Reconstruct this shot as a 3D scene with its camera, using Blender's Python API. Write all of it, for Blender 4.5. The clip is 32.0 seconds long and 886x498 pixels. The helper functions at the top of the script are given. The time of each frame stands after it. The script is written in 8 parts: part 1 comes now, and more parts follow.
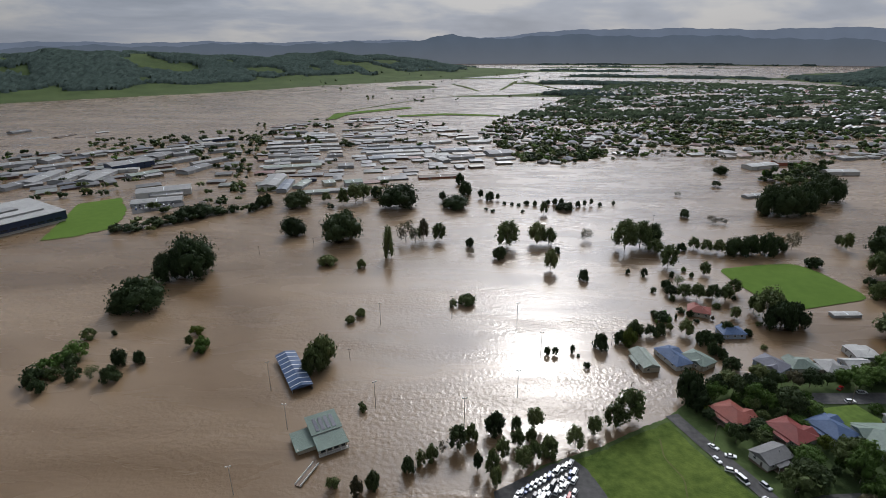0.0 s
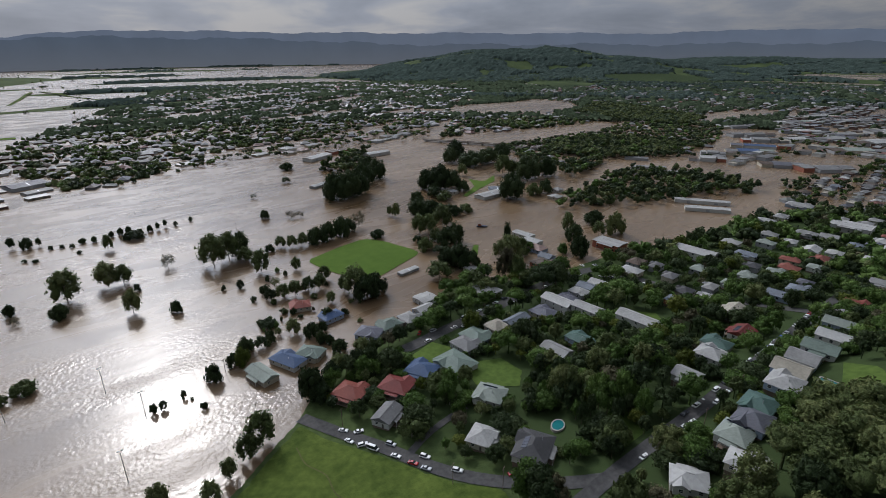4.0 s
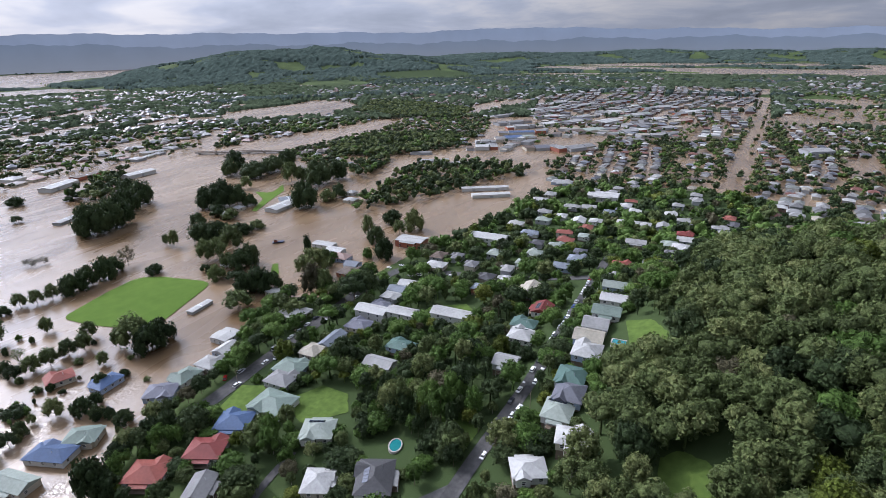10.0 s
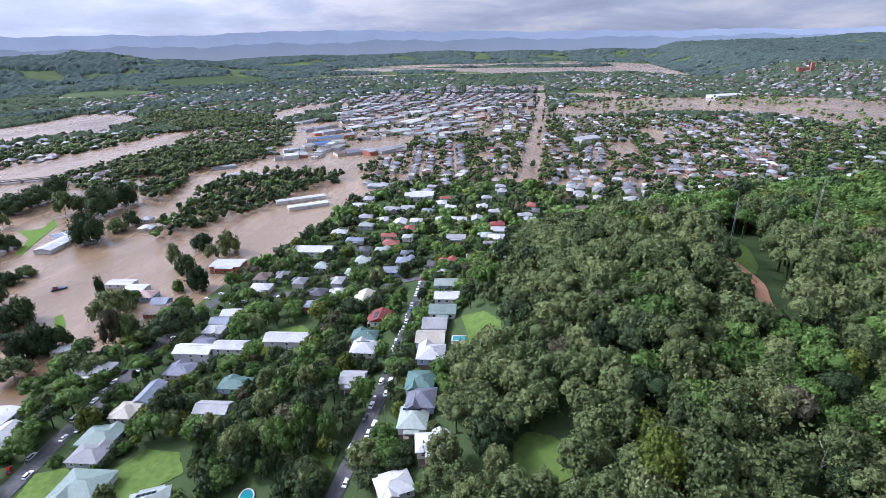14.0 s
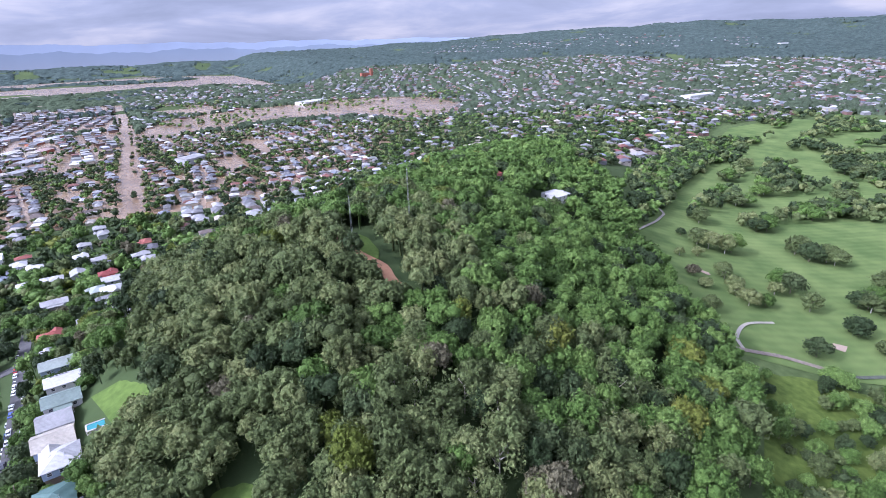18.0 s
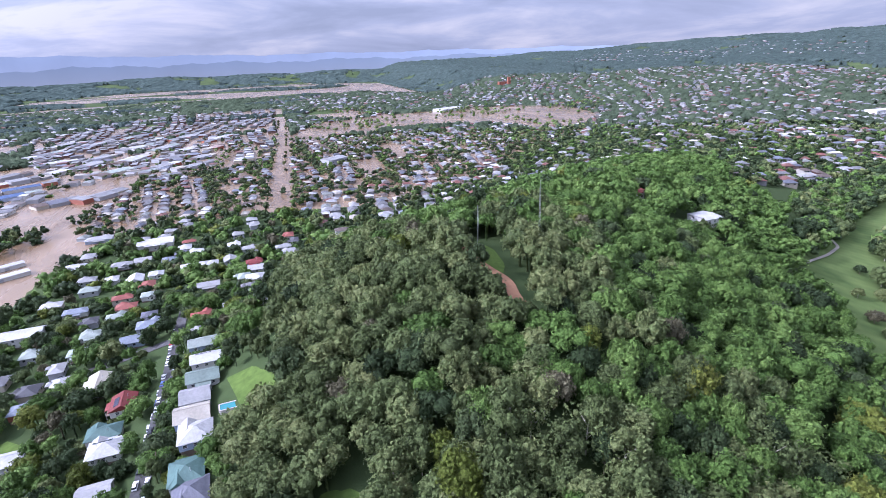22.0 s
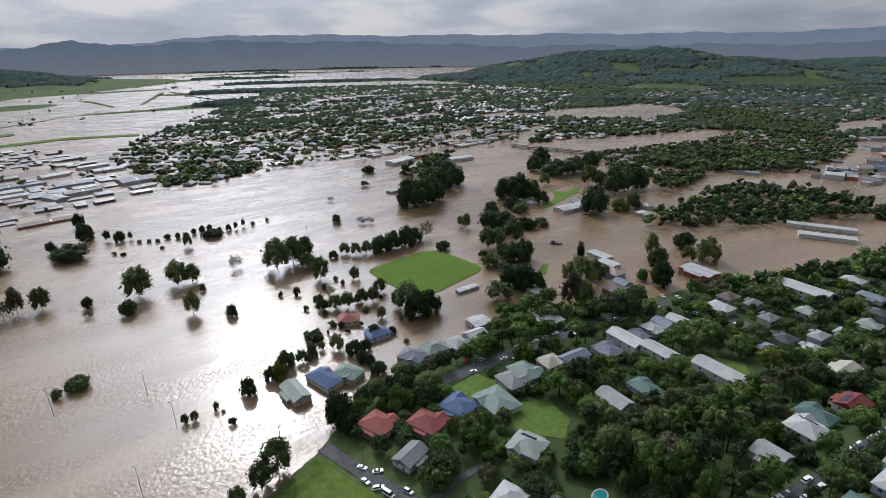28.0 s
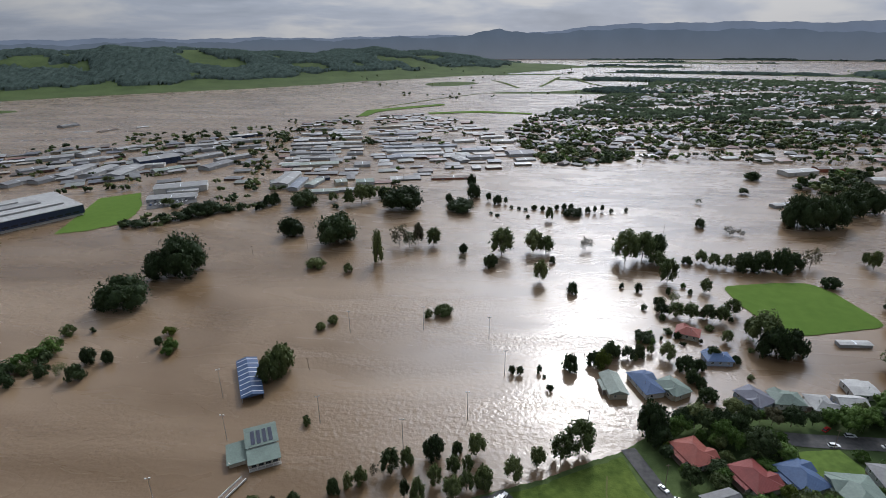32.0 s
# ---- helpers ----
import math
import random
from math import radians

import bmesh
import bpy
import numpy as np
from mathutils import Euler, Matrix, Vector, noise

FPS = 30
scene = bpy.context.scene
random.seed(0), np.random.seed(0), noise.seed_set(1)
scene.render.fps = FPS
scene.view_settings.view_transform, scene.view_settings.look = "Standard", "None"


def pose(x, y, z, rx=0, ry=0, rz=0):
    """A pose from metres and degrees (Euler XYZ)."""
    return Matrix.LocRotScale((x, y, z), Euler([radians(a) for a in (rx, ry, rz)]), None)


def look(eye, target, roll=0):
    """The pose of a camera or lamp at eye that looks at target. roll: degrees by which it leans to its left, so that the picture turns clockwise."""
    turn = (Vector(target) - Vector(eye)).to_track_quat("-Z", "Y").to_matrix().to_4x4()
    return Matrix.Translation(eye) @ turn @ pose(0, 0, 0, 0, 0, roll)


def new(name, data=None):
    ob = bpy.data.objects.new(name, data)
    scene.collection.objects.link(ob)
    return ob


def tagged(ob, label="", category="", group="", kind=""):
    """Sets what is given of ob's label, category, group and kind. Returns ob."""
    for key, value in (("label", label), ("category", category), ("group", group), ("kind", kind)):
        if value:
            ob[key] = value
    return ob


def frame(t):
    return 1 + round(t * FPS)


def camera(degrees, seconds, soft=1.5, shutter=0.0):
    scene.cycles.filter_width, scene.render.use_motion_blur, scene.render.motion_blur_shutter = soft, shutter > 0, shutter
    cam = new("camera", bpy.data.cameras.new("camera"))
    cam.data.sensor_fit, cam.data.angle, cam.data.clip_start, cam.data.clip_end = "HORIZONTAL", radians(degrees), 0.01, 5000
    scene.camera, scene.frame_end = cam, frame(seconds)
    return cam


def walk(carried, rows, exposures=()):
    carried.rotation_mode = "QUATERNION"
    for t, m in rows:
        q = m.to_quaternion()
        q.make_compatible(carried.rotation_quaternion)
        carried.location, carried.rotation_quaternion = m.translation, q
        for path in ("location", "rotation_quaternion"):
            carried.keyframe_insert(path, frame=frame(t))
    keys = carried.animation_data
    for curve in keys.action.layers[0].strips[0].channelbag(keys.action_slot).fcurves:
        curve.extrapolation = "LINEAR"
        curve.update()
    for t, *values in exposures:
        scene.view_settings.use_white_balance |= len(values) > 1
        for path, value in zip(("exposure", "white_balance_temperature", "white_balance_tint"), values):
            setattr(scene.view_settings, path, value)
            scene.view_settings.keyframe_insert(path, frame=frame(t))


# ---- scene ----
cam = camera(79.5, 32.0, soft=0.6)
PATH = [
    (0, (-19.82, -21.81, 164.14), (-26.10, 71.24, 128.05), -0.42),
    (0.5, (-18.46, -20.59, 165.01), (-13.83, 72.48, 128.72), -0.39),
    (1, (-16.96, -19.48, 165.88), (-3.47, 72.67, 129.48), -0.36),
    (1.5, (-15.55, -18.71, 166.65), (6.77, 71.69, 130.16), -0.30),
    (2, (-14.36, -17.88, 167.01), (18.18, 69.37, 130.58), -0.33),
    (2.5, (-13.31, -16.82, 167.07), (30.34, 65.46, 130.67), -0.27),
    (3, (-11.77, -14.89, 166.74), (42.07, 61.19, 130.51), -0.21),
    (3.5, (-10.12, -13.25, 166.46), (47.58, 59.97, 130.26), -0.26),
    (4, (-8.44, -11.94, 166.30), (51.64, 59.33, 130.08), -0.33),
    (4.5, (-7.09, -10.75, 166.41), (56.45, 57.46, 130.20), -0.42),
    (6.5, (-3.33, -5.91, 167.34), (68.32, 53.58, 130.90), -0.57),
    (7, (-2.21, -5.04, 167.12), (70.10, 53.67, 130.73), -0.63),
    (7.5, (-0.93, -4.55, 166.76), (71.86, 53.56, 130.38), -0.70),
    (8, (0.25, -3.97, 166.57), (74.29, 52.54, 130.17), -0.80),
    (8.5, (1.23, -2.99, 166.66), (78.28, 49.27, 130.16), -0.80),
    (9, (2.23, -1.83, 166.81), (81.50, 46.94, 130.22), -0.85),
    (9.5, (3.20, -0.67, 166.96), (84.38, 44.82, 130.33), -0.96),
    (10, (4.08, 0.55, 167.18), (86.79, 43.11, 130.46), -1.09),
    (10.5, (4.77, 1.60, 167.60), (88.91, 41.17, 130.80), -1.13),
    (11, (5.29, 2.47, 168.27), (90.99, 38.41, 131.33), -1.26),
    (11.5, (5.86, 3.32, 168.75), (93.01, 35.46, 131.71), -1.36),
    (12, (6.58, 4.27, 168.98), (94.99, 32.79, 131.98), -1.43),
    (12.5, (7.20, 5.14, 169.11), (96.78, 29.83, 132.15), -1.36),
    (13, (7.67, 5.85, 169.28), (98.35, 26.08, 132.28), -1.42),
    (13.5, (8.03, 6.27, 169.60), (99.60, 21.94, 132.61), -1.40),
    (15.5, (8.69, 6.07, 172.07), (101.34, -0.85, 135.08), -0.98),
    (16, (9.03, 6.17, 172.23), (100.71, -8.92, 135.25), -1.18),
    (16.5, (9.47, 6.18, 172.28), (99.41, -17.26, 135.37), -1.33),
    (17, (9.88, 6.01, 172.31), (96.90, -26.61, 135.38), -1.48),
    (17.5, (10.51, 5.72, 172.30), (93.28, -36.54, 135.39), -1.66),
    (18, (11.54, 5.29, 172.20), (88.90, -46.22, 135.29), -1.80),
    (18.5, (12.76, 4.81, 172.22), (87.44, -50.58, 135.40), -1.96),
    (19, (13.93, 4.55, 172.33), (87.33, -52.65, 135.72), -2.17),
    (19.5, (15.04, 4.30, 172.42), (87.54, -54.16, 136.00), -2.36),
    (20, (16.26, 3.93, 172.28), (90.03, -53.08, 136.11), -2.49),
    (20.5, (17.57, 3.35, 171.89), (95.36, -48.36, 136.18), -2.53),
    (21, (19.05, 2.68, 171.44), (100.17, -43.86, 136.03), -2.32),
    (21.5, (20.29, 2.09, 171.18), (105.07, -37.70, 136.11), -2.22),
    (22, (21.59, 1.71, 170.95), (109.93, -29.70, 136.18), -2.17),
    (22.5, (22.80, 1.10, 170.80), (114.06, -20.85, 136.32), -2.07),
    (23, (23.65, 0.44, 170.81), (117.20, -8.44, 136.59), -1.87),
    (23.5, (24.11, -0.22, 170.96), (117.87, 6.98, 136.94), -1.85),
    (24, (24.61, -0.81, 170.91), (116.13, 20.75, 136.85), -1.64),
    (24.5, (25.23, -1.26, 170.30), (112.21, 34.45, 136.26), -1.55),
    (25, (25.99, -1.55, 169.61), (106.50, 46.93, 135.45), -1.22),
    (25.5, (26.59, -1.83, 169.28), (99.92, 56.85, 134.95), -1.06),
    (26, (26.84, -2.27, 169.00), (93.41, 63.79, 134.30), -0.91),
    (26.5, (26.97, -2.73, 168.67), (87.32, 68.90, 133.64), -0.82),
    (28.5, (26.97, -4.12, 167.60), (68.42, 79.46, 131.62), -0.82),
    (29, (26.99, -3.96, 167.34), (63.93, 81.66, 131.22), -0.77),
    (29.5, (26.72, -4.11, 167.40), (58.86, 83.32, 131.04), -0.87),
    (30, (26.20, -4.68, 167.87), (51.82, 84.83, 131.39), -0.80),
    (30.5, (25.46, -5.37, 168.48), (41.78, 86.22, 131.80), -0.72),
    (31, (24.52, -5.43, 168.71), (28.70, 87.47, 131.94), -0.69),
    (31.5, (23.86, -4.85, 168.52), (17.09, 87.89, 131.73), -0.72),
    (32, (23.52, -4.21, 168.18), (8.71, 87.56, 131.32), -0.65),
]
walk(cam, [(t, look(eye, target, roll)) for t, eye, target, roll in PATH],
     [(0, -1.75, 6350, 11), (2, -1.9, 6300, 11), (4, -2.0, 6200, 12), (6.5, -1.9, 6200, 14), (8, -1.6, 6150, 15), (9, -1.3, 6050, 16), (10, -0.92, 5950, 17), (11, -0.65, 5800, 18), (13, -0.45, 5600, 20), (16, -0.25, 5500, 26), (19, -0.15, 5400, 30), (23, -0.3, 5450, 29), (26, -1.2, 6050, 16), (29, -1.48, 6150, 12), (32, -1.6, 6150, 11)])


# ---- light ----
SUN_AZ, SUN_EL = 8.0, 36.0
world = bpy.data.worlds.new("sky_world")
scene.world = world
world.use_nodes = True
wn, wl = world.node_tree.nodes, world.node_tree.links
wn.clear()
sky = wn.new("ShaderNodeTexSky")
sky.sky_type, sky.sun_disc = "NISHITA", False
sky.sun_elevation, sky.sun_rotation = radians(SUN_EL), radians(SUN_AZ)
sky.air_density, sky.dust_density = 1.0, 2.0
coord = wn.new("ShaderNodeTexCoord")
flat = wn.new("ShaderNodeMapping")
flat.inputs["Scale"].default_value = (2.2, 2.2, 11.0)
wl.new(coord.outputs["Generated"], flat.inputs["Vector"])
big = wn.new("ShaderNodeTexNoise")
big.inputs["Scale"].default_value, big.inputs["Detail"].default_value, big.inputs["Roughness"].default_value = 1.7, 8.0, 0.55
big.inputs["Distortion"].default_value = 0.35
wl.new(flat.outputs["Vector"], big.inputs["Vector"])
tone = wn.new("ShaderNodeValToRGB")
tone.color_ramp.elements[0].position, tone.color_ramp.elements[0].color = 0.36, (0.60, 0.67, 0.79, 1)
tone.color_ramp.elements[1].position, tone.color_ramp.elements[1].color = 0.62, (1.12, 1.12, 1.12, 1)
mid = tone.color_ramp.elements.new(0.49)
mid.color = (0.76, 0.83, 0.96, 1)
wl.new(big.outputs["Fac"], tone.inputs["Fac"])
cloud = wn.new("ShaderNodeBackground")
cloud.inputs["Strength"].default_value = 0.95
wl.new(tone.outputs["Color"], cloud.inputs["Color"])
# an overcast sky grows brighter towards the zenith
axes, lift = wn.new("ShaderNodeSeparateXYZ"), wn.new("ShaderNodeMapRange")
wl.new(coord.outputs["Generated"], axes.inputs["Vector"])
wl.new(axes.outputs["Z"], lift.inputs["Value"])
lift.inputs["From Min"].default_value, lift.inputs["From Max"].default_value = 0.0, 1.0
lift.inputs["To Min"].default_value, lift.inputs["To Max"].default_value = 0.78, 1.8
# and brighter round the veiled sun
facing, glow, total = wn.new("ShaderNodeVectorMath"), wn.new("ShaderNodeMapRange"), wn.new("ShaderNodeMath")
facing.operation = "DOT_PRODUCT"
facing.inputs[1].default_value = (math.sin(radians(SUN_AZ)) * math.cos(radians(SUN_EL)), math.cos(radians(SUN_AZ)) * math.cos(radians(SUN_EL)), math.sin(radians(SUN_EL)))
wl.new(coord.outputs["Generated"], facing.inputs[0])
wl.new(facing.outputs["Value"], glow.inputs["Value"])
glow.interpolation_type = "SMOOTHSTEP"
glow.inputs["From Min"].default_value, glow.inputs["From Max"].default_value = 0.1, 1.0
glow.inputs["To Min"].default_value, glow.inputs["To Max"].default_value = 1.0, 2.15
total.operation = "MULTIPLY"
wl.new(lift.outputs["Result"], total.inputs[0])
wl.new(glow.outputs["Result"], total.inputs[1])
aureole, veil = wn.new("ShaderNodeMapRange"), wn.new("ShaderNodeMath")
wl.new(facing.outputs["Value"], aureole.inputs["Value"])
aureole.interpolation_type = "SMOOTHERSTEP"
aureole.inputs["From Min"].default_value, aureole.inputs["From Max"].default_value = 0.89, 1.0
aureole.inputs["To Min"].default_value, aureole.inputs["To Max"].default_value = 1.0, 8.0
veil.operation = "MULTIPLY"
wl.new(total.outputs[0], veil.inputs[0])
wl.new(aureole.outputs["Result"], veil.inputs[1])
wl.new(veil.outputs[0], cloud.inputs["Strength"])
clear = wn.new("ShaderNodeBackground")
clear.inputs["Strength"].default_value = 0.08
wl.new(sky.outputs["Color"], clear.inputs["Color"])
both = wn.new("ShaderNodeMixShader")
both.inputs["Fac"].default_value = 0.85
wl.new(clear.outputs["Background"], both.inputs[1])
wl.new(cloud.outputs["Background"], both.inputs[2])
wout = wn.new("ShaderNodeOutputWorld")
wl.new(both.outputs["Shader"], wout.inputs["Surface"])

sun = new("sun", bpy.data.lights.new("sun", "SUN"))
sun.data.energy, sun.data.angle, sun.data.color = 5.0, radians(1.0), (1.0, 0.95, 0.88)
sun.matrix_basis = look((0, 0, 0), (-math.sin(radians(SUN_AZ)) * math.cos(radians(SUN_EL)),
                                    -math.cos(radians(SUN_AZ)) * math.cos(radians(SUN_EL)), -math.sin(radians(SUN_EL))))


# ---- materials ----
def material(name, color, rough=0.8, metal=0.0, vary=0.25, scale=1.0, bump=0.0, bump_scale=8.0, second=None, random_tone=0.0, spec=0.3, patch=0.08):
    """A surface with fine grain and broad patches, in metres."""
    m = bpy.data.materials.new(name)
    m.use_nodes = True
    n, l = m.node_tree.nodes, m.node_tree.links
    b = n["Principled BSDF"]
    b.inputs["Roughness"].default_value, b.inputs["Metallic"].default_value = rough, metal
    b.inputs["Specular IOR Level"].default_value = spec
    geo = n.new("ShaderNodeNewGeometry")
    fine, wide = n.new("ShaderNodeTexNoise"), n.new("ShaderNodeTexNoise")
    fine.inputs["Scale"].default_value, fine.inputs["Detail"].default_value = scale, 5
    wide.inputs["Scale"].default_value, wide.inputs["Detail"].default_value = scale * patch, 4
    for q in (fine, wide):
        l.new(geo.outputs["Position"], q.inputs["Vector"])
    add = n.new("ShaderNodeMath")
    add.operation = "ADD"
    l.new(fine.outputs["Fac"], add.inputs[0])
    l.new(wide.outputs["Fac"], add.inputs[1])
    value = add.outputs[0]
    if random_tone:
        info, mul = n.new("ShaderNodeObjectInfo"), n.new("ShaderNodeMath")
        mul.operation = "MULTIPLY_ADD"
        l.new(info.outputs["Random"], mul.inputs[0])
        mul.inputs[1].default_value = random_tone
        l.new(value, mul.inputs[2])
        value = mul.outputs[0]
    ramp = n.new("ShaderNodeMapRange")
    ramp.inputs["From Min"].default_value, ramp.inputs["From Max"].default_value = 0.65, 1.35 + random_tone
    l.new(value, ramp.inputs["Value"])
    mix = n.new("ShaderNodeMix")
    mix.data_type = "RGBA"
    lo = tuple(c * (1 - vary) for c in color)
    hi = second or tuple(min(1, c * (1 + vary)) for c in color)
    mix.inputs["A"].default_value, mix.inputs["B"].default_value = (*lo, 1), (*hi, 1)
    l.new(ramp.outputs["Result"], mix.inputs["Factor"])
    l.new(mix.outputs["Result"], b.inputs["Base Color"])
    if bump:
        bn, bt = n.new("ShaderNodeBump"), n.new("ShaderNodeTexNoise")
        bt.inputs["Scale"].default_value, bt.inputs["Detail"].default_value = bump_scale, 3
        l.new(geo.outputs["Position"], bt.inputs["Vector"])
        l.new(bt.outputs["Fac"], bn.inputs["Height"])
        bn.inputs["Strength"].default_value, bn.inputs["Distance"].default_value = 1.0, bump
        l.new(bn.outputs["Normal"], b.inputs["Normal"])
    return m


def water_material():
    m = bpy.data.materials.new("flood_water")
    m.use_nodes = True
    n, l = m.node_tree.nodes, m.node_tree.links
    b = n["Principled BSDF"]
    geo = n.new("ShaderNodeNewGeometry")
    wide, turn = n.new("ShaderNodeTexNoise"), n.new("ShaderNodeMapping")
    turn.inputs["Rotation"].default_value = (0, 0, radians(-55))
    turn.inputs["Scale"].default_value = (0.35, 1.0, 1.0)
    l.new(geo.outputs["Position"], turn.inputs["Vector"])
    wide.inputs["Scale"].default_value, wide.inputs["Detail"].default_value, wide.inputs["Distortion"].default_value = 0.012, 6, 1.2
    l.new(turn.outputs["Vector"], wide.inputs["Vector"])
    mix = n.new("ShaderNodeMix")
    mix.data_type = "RGBA"
    mix.inputs["A"].default_value, mix.inputs["B"].default_value = (0.118, 0.074, 0.037, 1), (0.222, 0.156, 0.097, 1)
    silt = n.new("ShaderNodeMapRange")
    silt.inputs["From Min"].default_value, silt.inputs["From Max"].default_value = 0.34, 0.66
    l.new(wide.outputs["Fac"], silt.inputs["Value"])
    l.new(silt.outputs["Result"], mix.inputs["Factor"])
    l.new(mix.outputs["Result"], b.inputs["Base Color"])
    b.inputs["IOR"].default_value = 1.38
    b.inputs["Specular IOR Level"].default_value = 0.5
    # choppy in the current, smoother in the backwaters
    chop, chop2, area = n.new("ShaderNodeTexNoise"), n.new("ShaderNodeTexNoise"), n.new("ShaderNodeTexNoise")
    chop.inputs["Scale"].default_value, chop.inputs["Detail"].default_value = 0.42, 5
    chop2.inputs["Scale"].default_value, chop2.inputs["Detail"].default_value, chop2.inputs["Distortion"].default_value = 0.07, 4, 1.5
    area.inputs["Scale"].default_value, area.inputs["Detail"].default_value, area.inputs["Distortion"].default_value = 0.02, 5, 1.0
    l.new(geo.outputs["Position"], chop.inputs["Vector"])
    l.new(turn.outputs["Vector"], chop2.inputs["Vector"])
    l.new(turn.outputs["Vector"], area.inputs["Vector"])
    amount = n.new("ShaderNodeMapRange")
    amount.inputs["From Min"].default_value, amount.inputs["From Max"].default_value = 0.38, 0.62
    amount.inputs["To Min"].default_value, amount.inputs["To Max"].default_value = 0.08, 1.0
    l.new(area.outputs["Fac"], amount.inputs["Value"])
    b1, b2 = n.new("ShaderNodeBump"), n.new("ShaderNodeBump")
    b1.inputs["Distance"].default_value, b2.inputs["Distance"].default_value = 0.42, 0.28
    l.new(chop.outputs["Fac"], b1.inputs["Height"])
    l.new(amount.outputs["Result"], b1.inputs["Strength"])
    l.new(chop2.outputs["Fac"], b2.inputs["Height"])
    l.new(amount.outputs["Result"], b2.inputs["Strength"])
    l.new(b2.outputs["Normal"], b1.inputs["Normal"])
    l.new(b1.outputs["Normal"], b.inputs["Normal"])
    # ruffled streaks and glassy slicks drawn out along the current
    drawn, slick, gloss = n.new("ShaderNodeMapping"), n.new("ShaderNodeTexNoise"), n.new("ShaderNodeMapRange")
    drawn.inputs["Rotation"].default_value, drawn.inputs["Scale"].default_value = (0, 0, radians(-20)), (0.4, 1.2, 1.0)
    l.new(geo.outputs["Position"], drawn.inputs["Vector"])
    l.new(drawn.outputs["Vector"], slick.inputs["Vector"])
    slick.inputs["Scale"].default_value, slick.inputs["Detail"].default_value, slick.inputs["Distortion"].default_value = 0.035, 8, 1.4
    gloss.inputs["From Min"].default_value, gloss.inputs["From Max"].default_value = 0.36, 0.64
    gloss.inputs["To Min"].default_value, gloss.inputs["To Max"].default_value = 0.19, 0.33
    l.new(slick.outputs["Fac"], gloss.inputs["Value"])
    l.new(gloss.outputs["Result"], b.inputs["Roughness"])
    return m


M_WATER = water_material()


# ---- the lie of the land ----
LAND = np.array([(-14, 133), (9, 154), (36, 167), (53, 178), (71, 188), (89, 205), (105, 216), (128, 222), (160, 226), (185, 236), (205, 248),
                 (222, 255), (248, 253), (256, 232), (290, 222), (319, 217), (370, 212), (410, 195), (462, 190), (522, 186), (569, 180),
                 (620, 150), (665, 90), (660, -20), (640, -120), (640, -220), (704, -300), (860, -460), (990, -660), (1070, -770), (1200, -905), (1400, -985), (1600, -920), (1850, -810), (2300, -760),
                 (4900, -900), (4900, -4900), (-4900, -4900), (-4900, -200), (-250, 30), (-60, 90)], float)


def inside(x, y, ring):
    """Signed distance to a ring of corners, positive inside."""
    x, y = np.asarray(x, float), np.asarray(y, float)
    best, odd = np.full(x.shape, 1e12), np.zeros(x.shape, bool)
    for (ax, ay), (bx, by) in zip(ring, np.roll(ring, -1, axis=0)):
        dx, dy = bx - ax, by - ay
        k = np.clip(((x - ax) * dx + (y - ay) * dy) / (dx * dx + dy * dy), 0, 1)
        best = np.minimum(best, (x - ax - k * dx) ** 2 + (y - ay - k * dy) ** 2)
        cross = (ay > y) != (by > y)
        with np.errstate(divide="ignore", invalid="ignore"):
            odd ^= cross & (x < (bx - ax) * (y - ay) / (by - ay if by != ay else 1e-9) + ax)
    return np.where(odd, 1, -1) * np.sqrt(best)


def step(a, b, v):
    k = np.clip((v - a) / (b - a), 0, 1)
    return k * k * (3 - 2 * k)


def waves(x, y, size, seed=0.0):
    """Smooth rolling noise from -1 to 1 of that size in metres."""
    u, v = x / size + seed, y / size - seed * 1.7
    return (np.sin(u * 2.1 + 1.3 * np.sin(v * 1.7 + seed)) + np.sin(v * 2.6 - 1.1 * np.sin(u * 1.9)) + np.sin((u + v) * 3.7 + 2 * np.sin(u - v)) * 0.5
            + np.sin((u * 1.3 - v) * 6.1 + seed) * 0.25) / 2.75


def mound(x, y, az, r, across, deep, high):
    """A far hill, by its bearing, distance, half widths and height."""
    sx, cx = math.sin(radians(az)), math.cos(radians(az))
    along, side = x * sx + y * cx - r, x * cx - y * sx
    return high * np.exp(-(along / deep) ** 2 / 2 - (side / across) ** 2 / 2)


def hill(x, y):
    cx = 235 + 0.6 * np.maximum(-95 - y, 0)
    return 80 * np.exp(-((x - cx) / 120) ** 2 / 2 - ((y + 95) / np.where(y < -95, 300, 100)) ** 2 / 2)


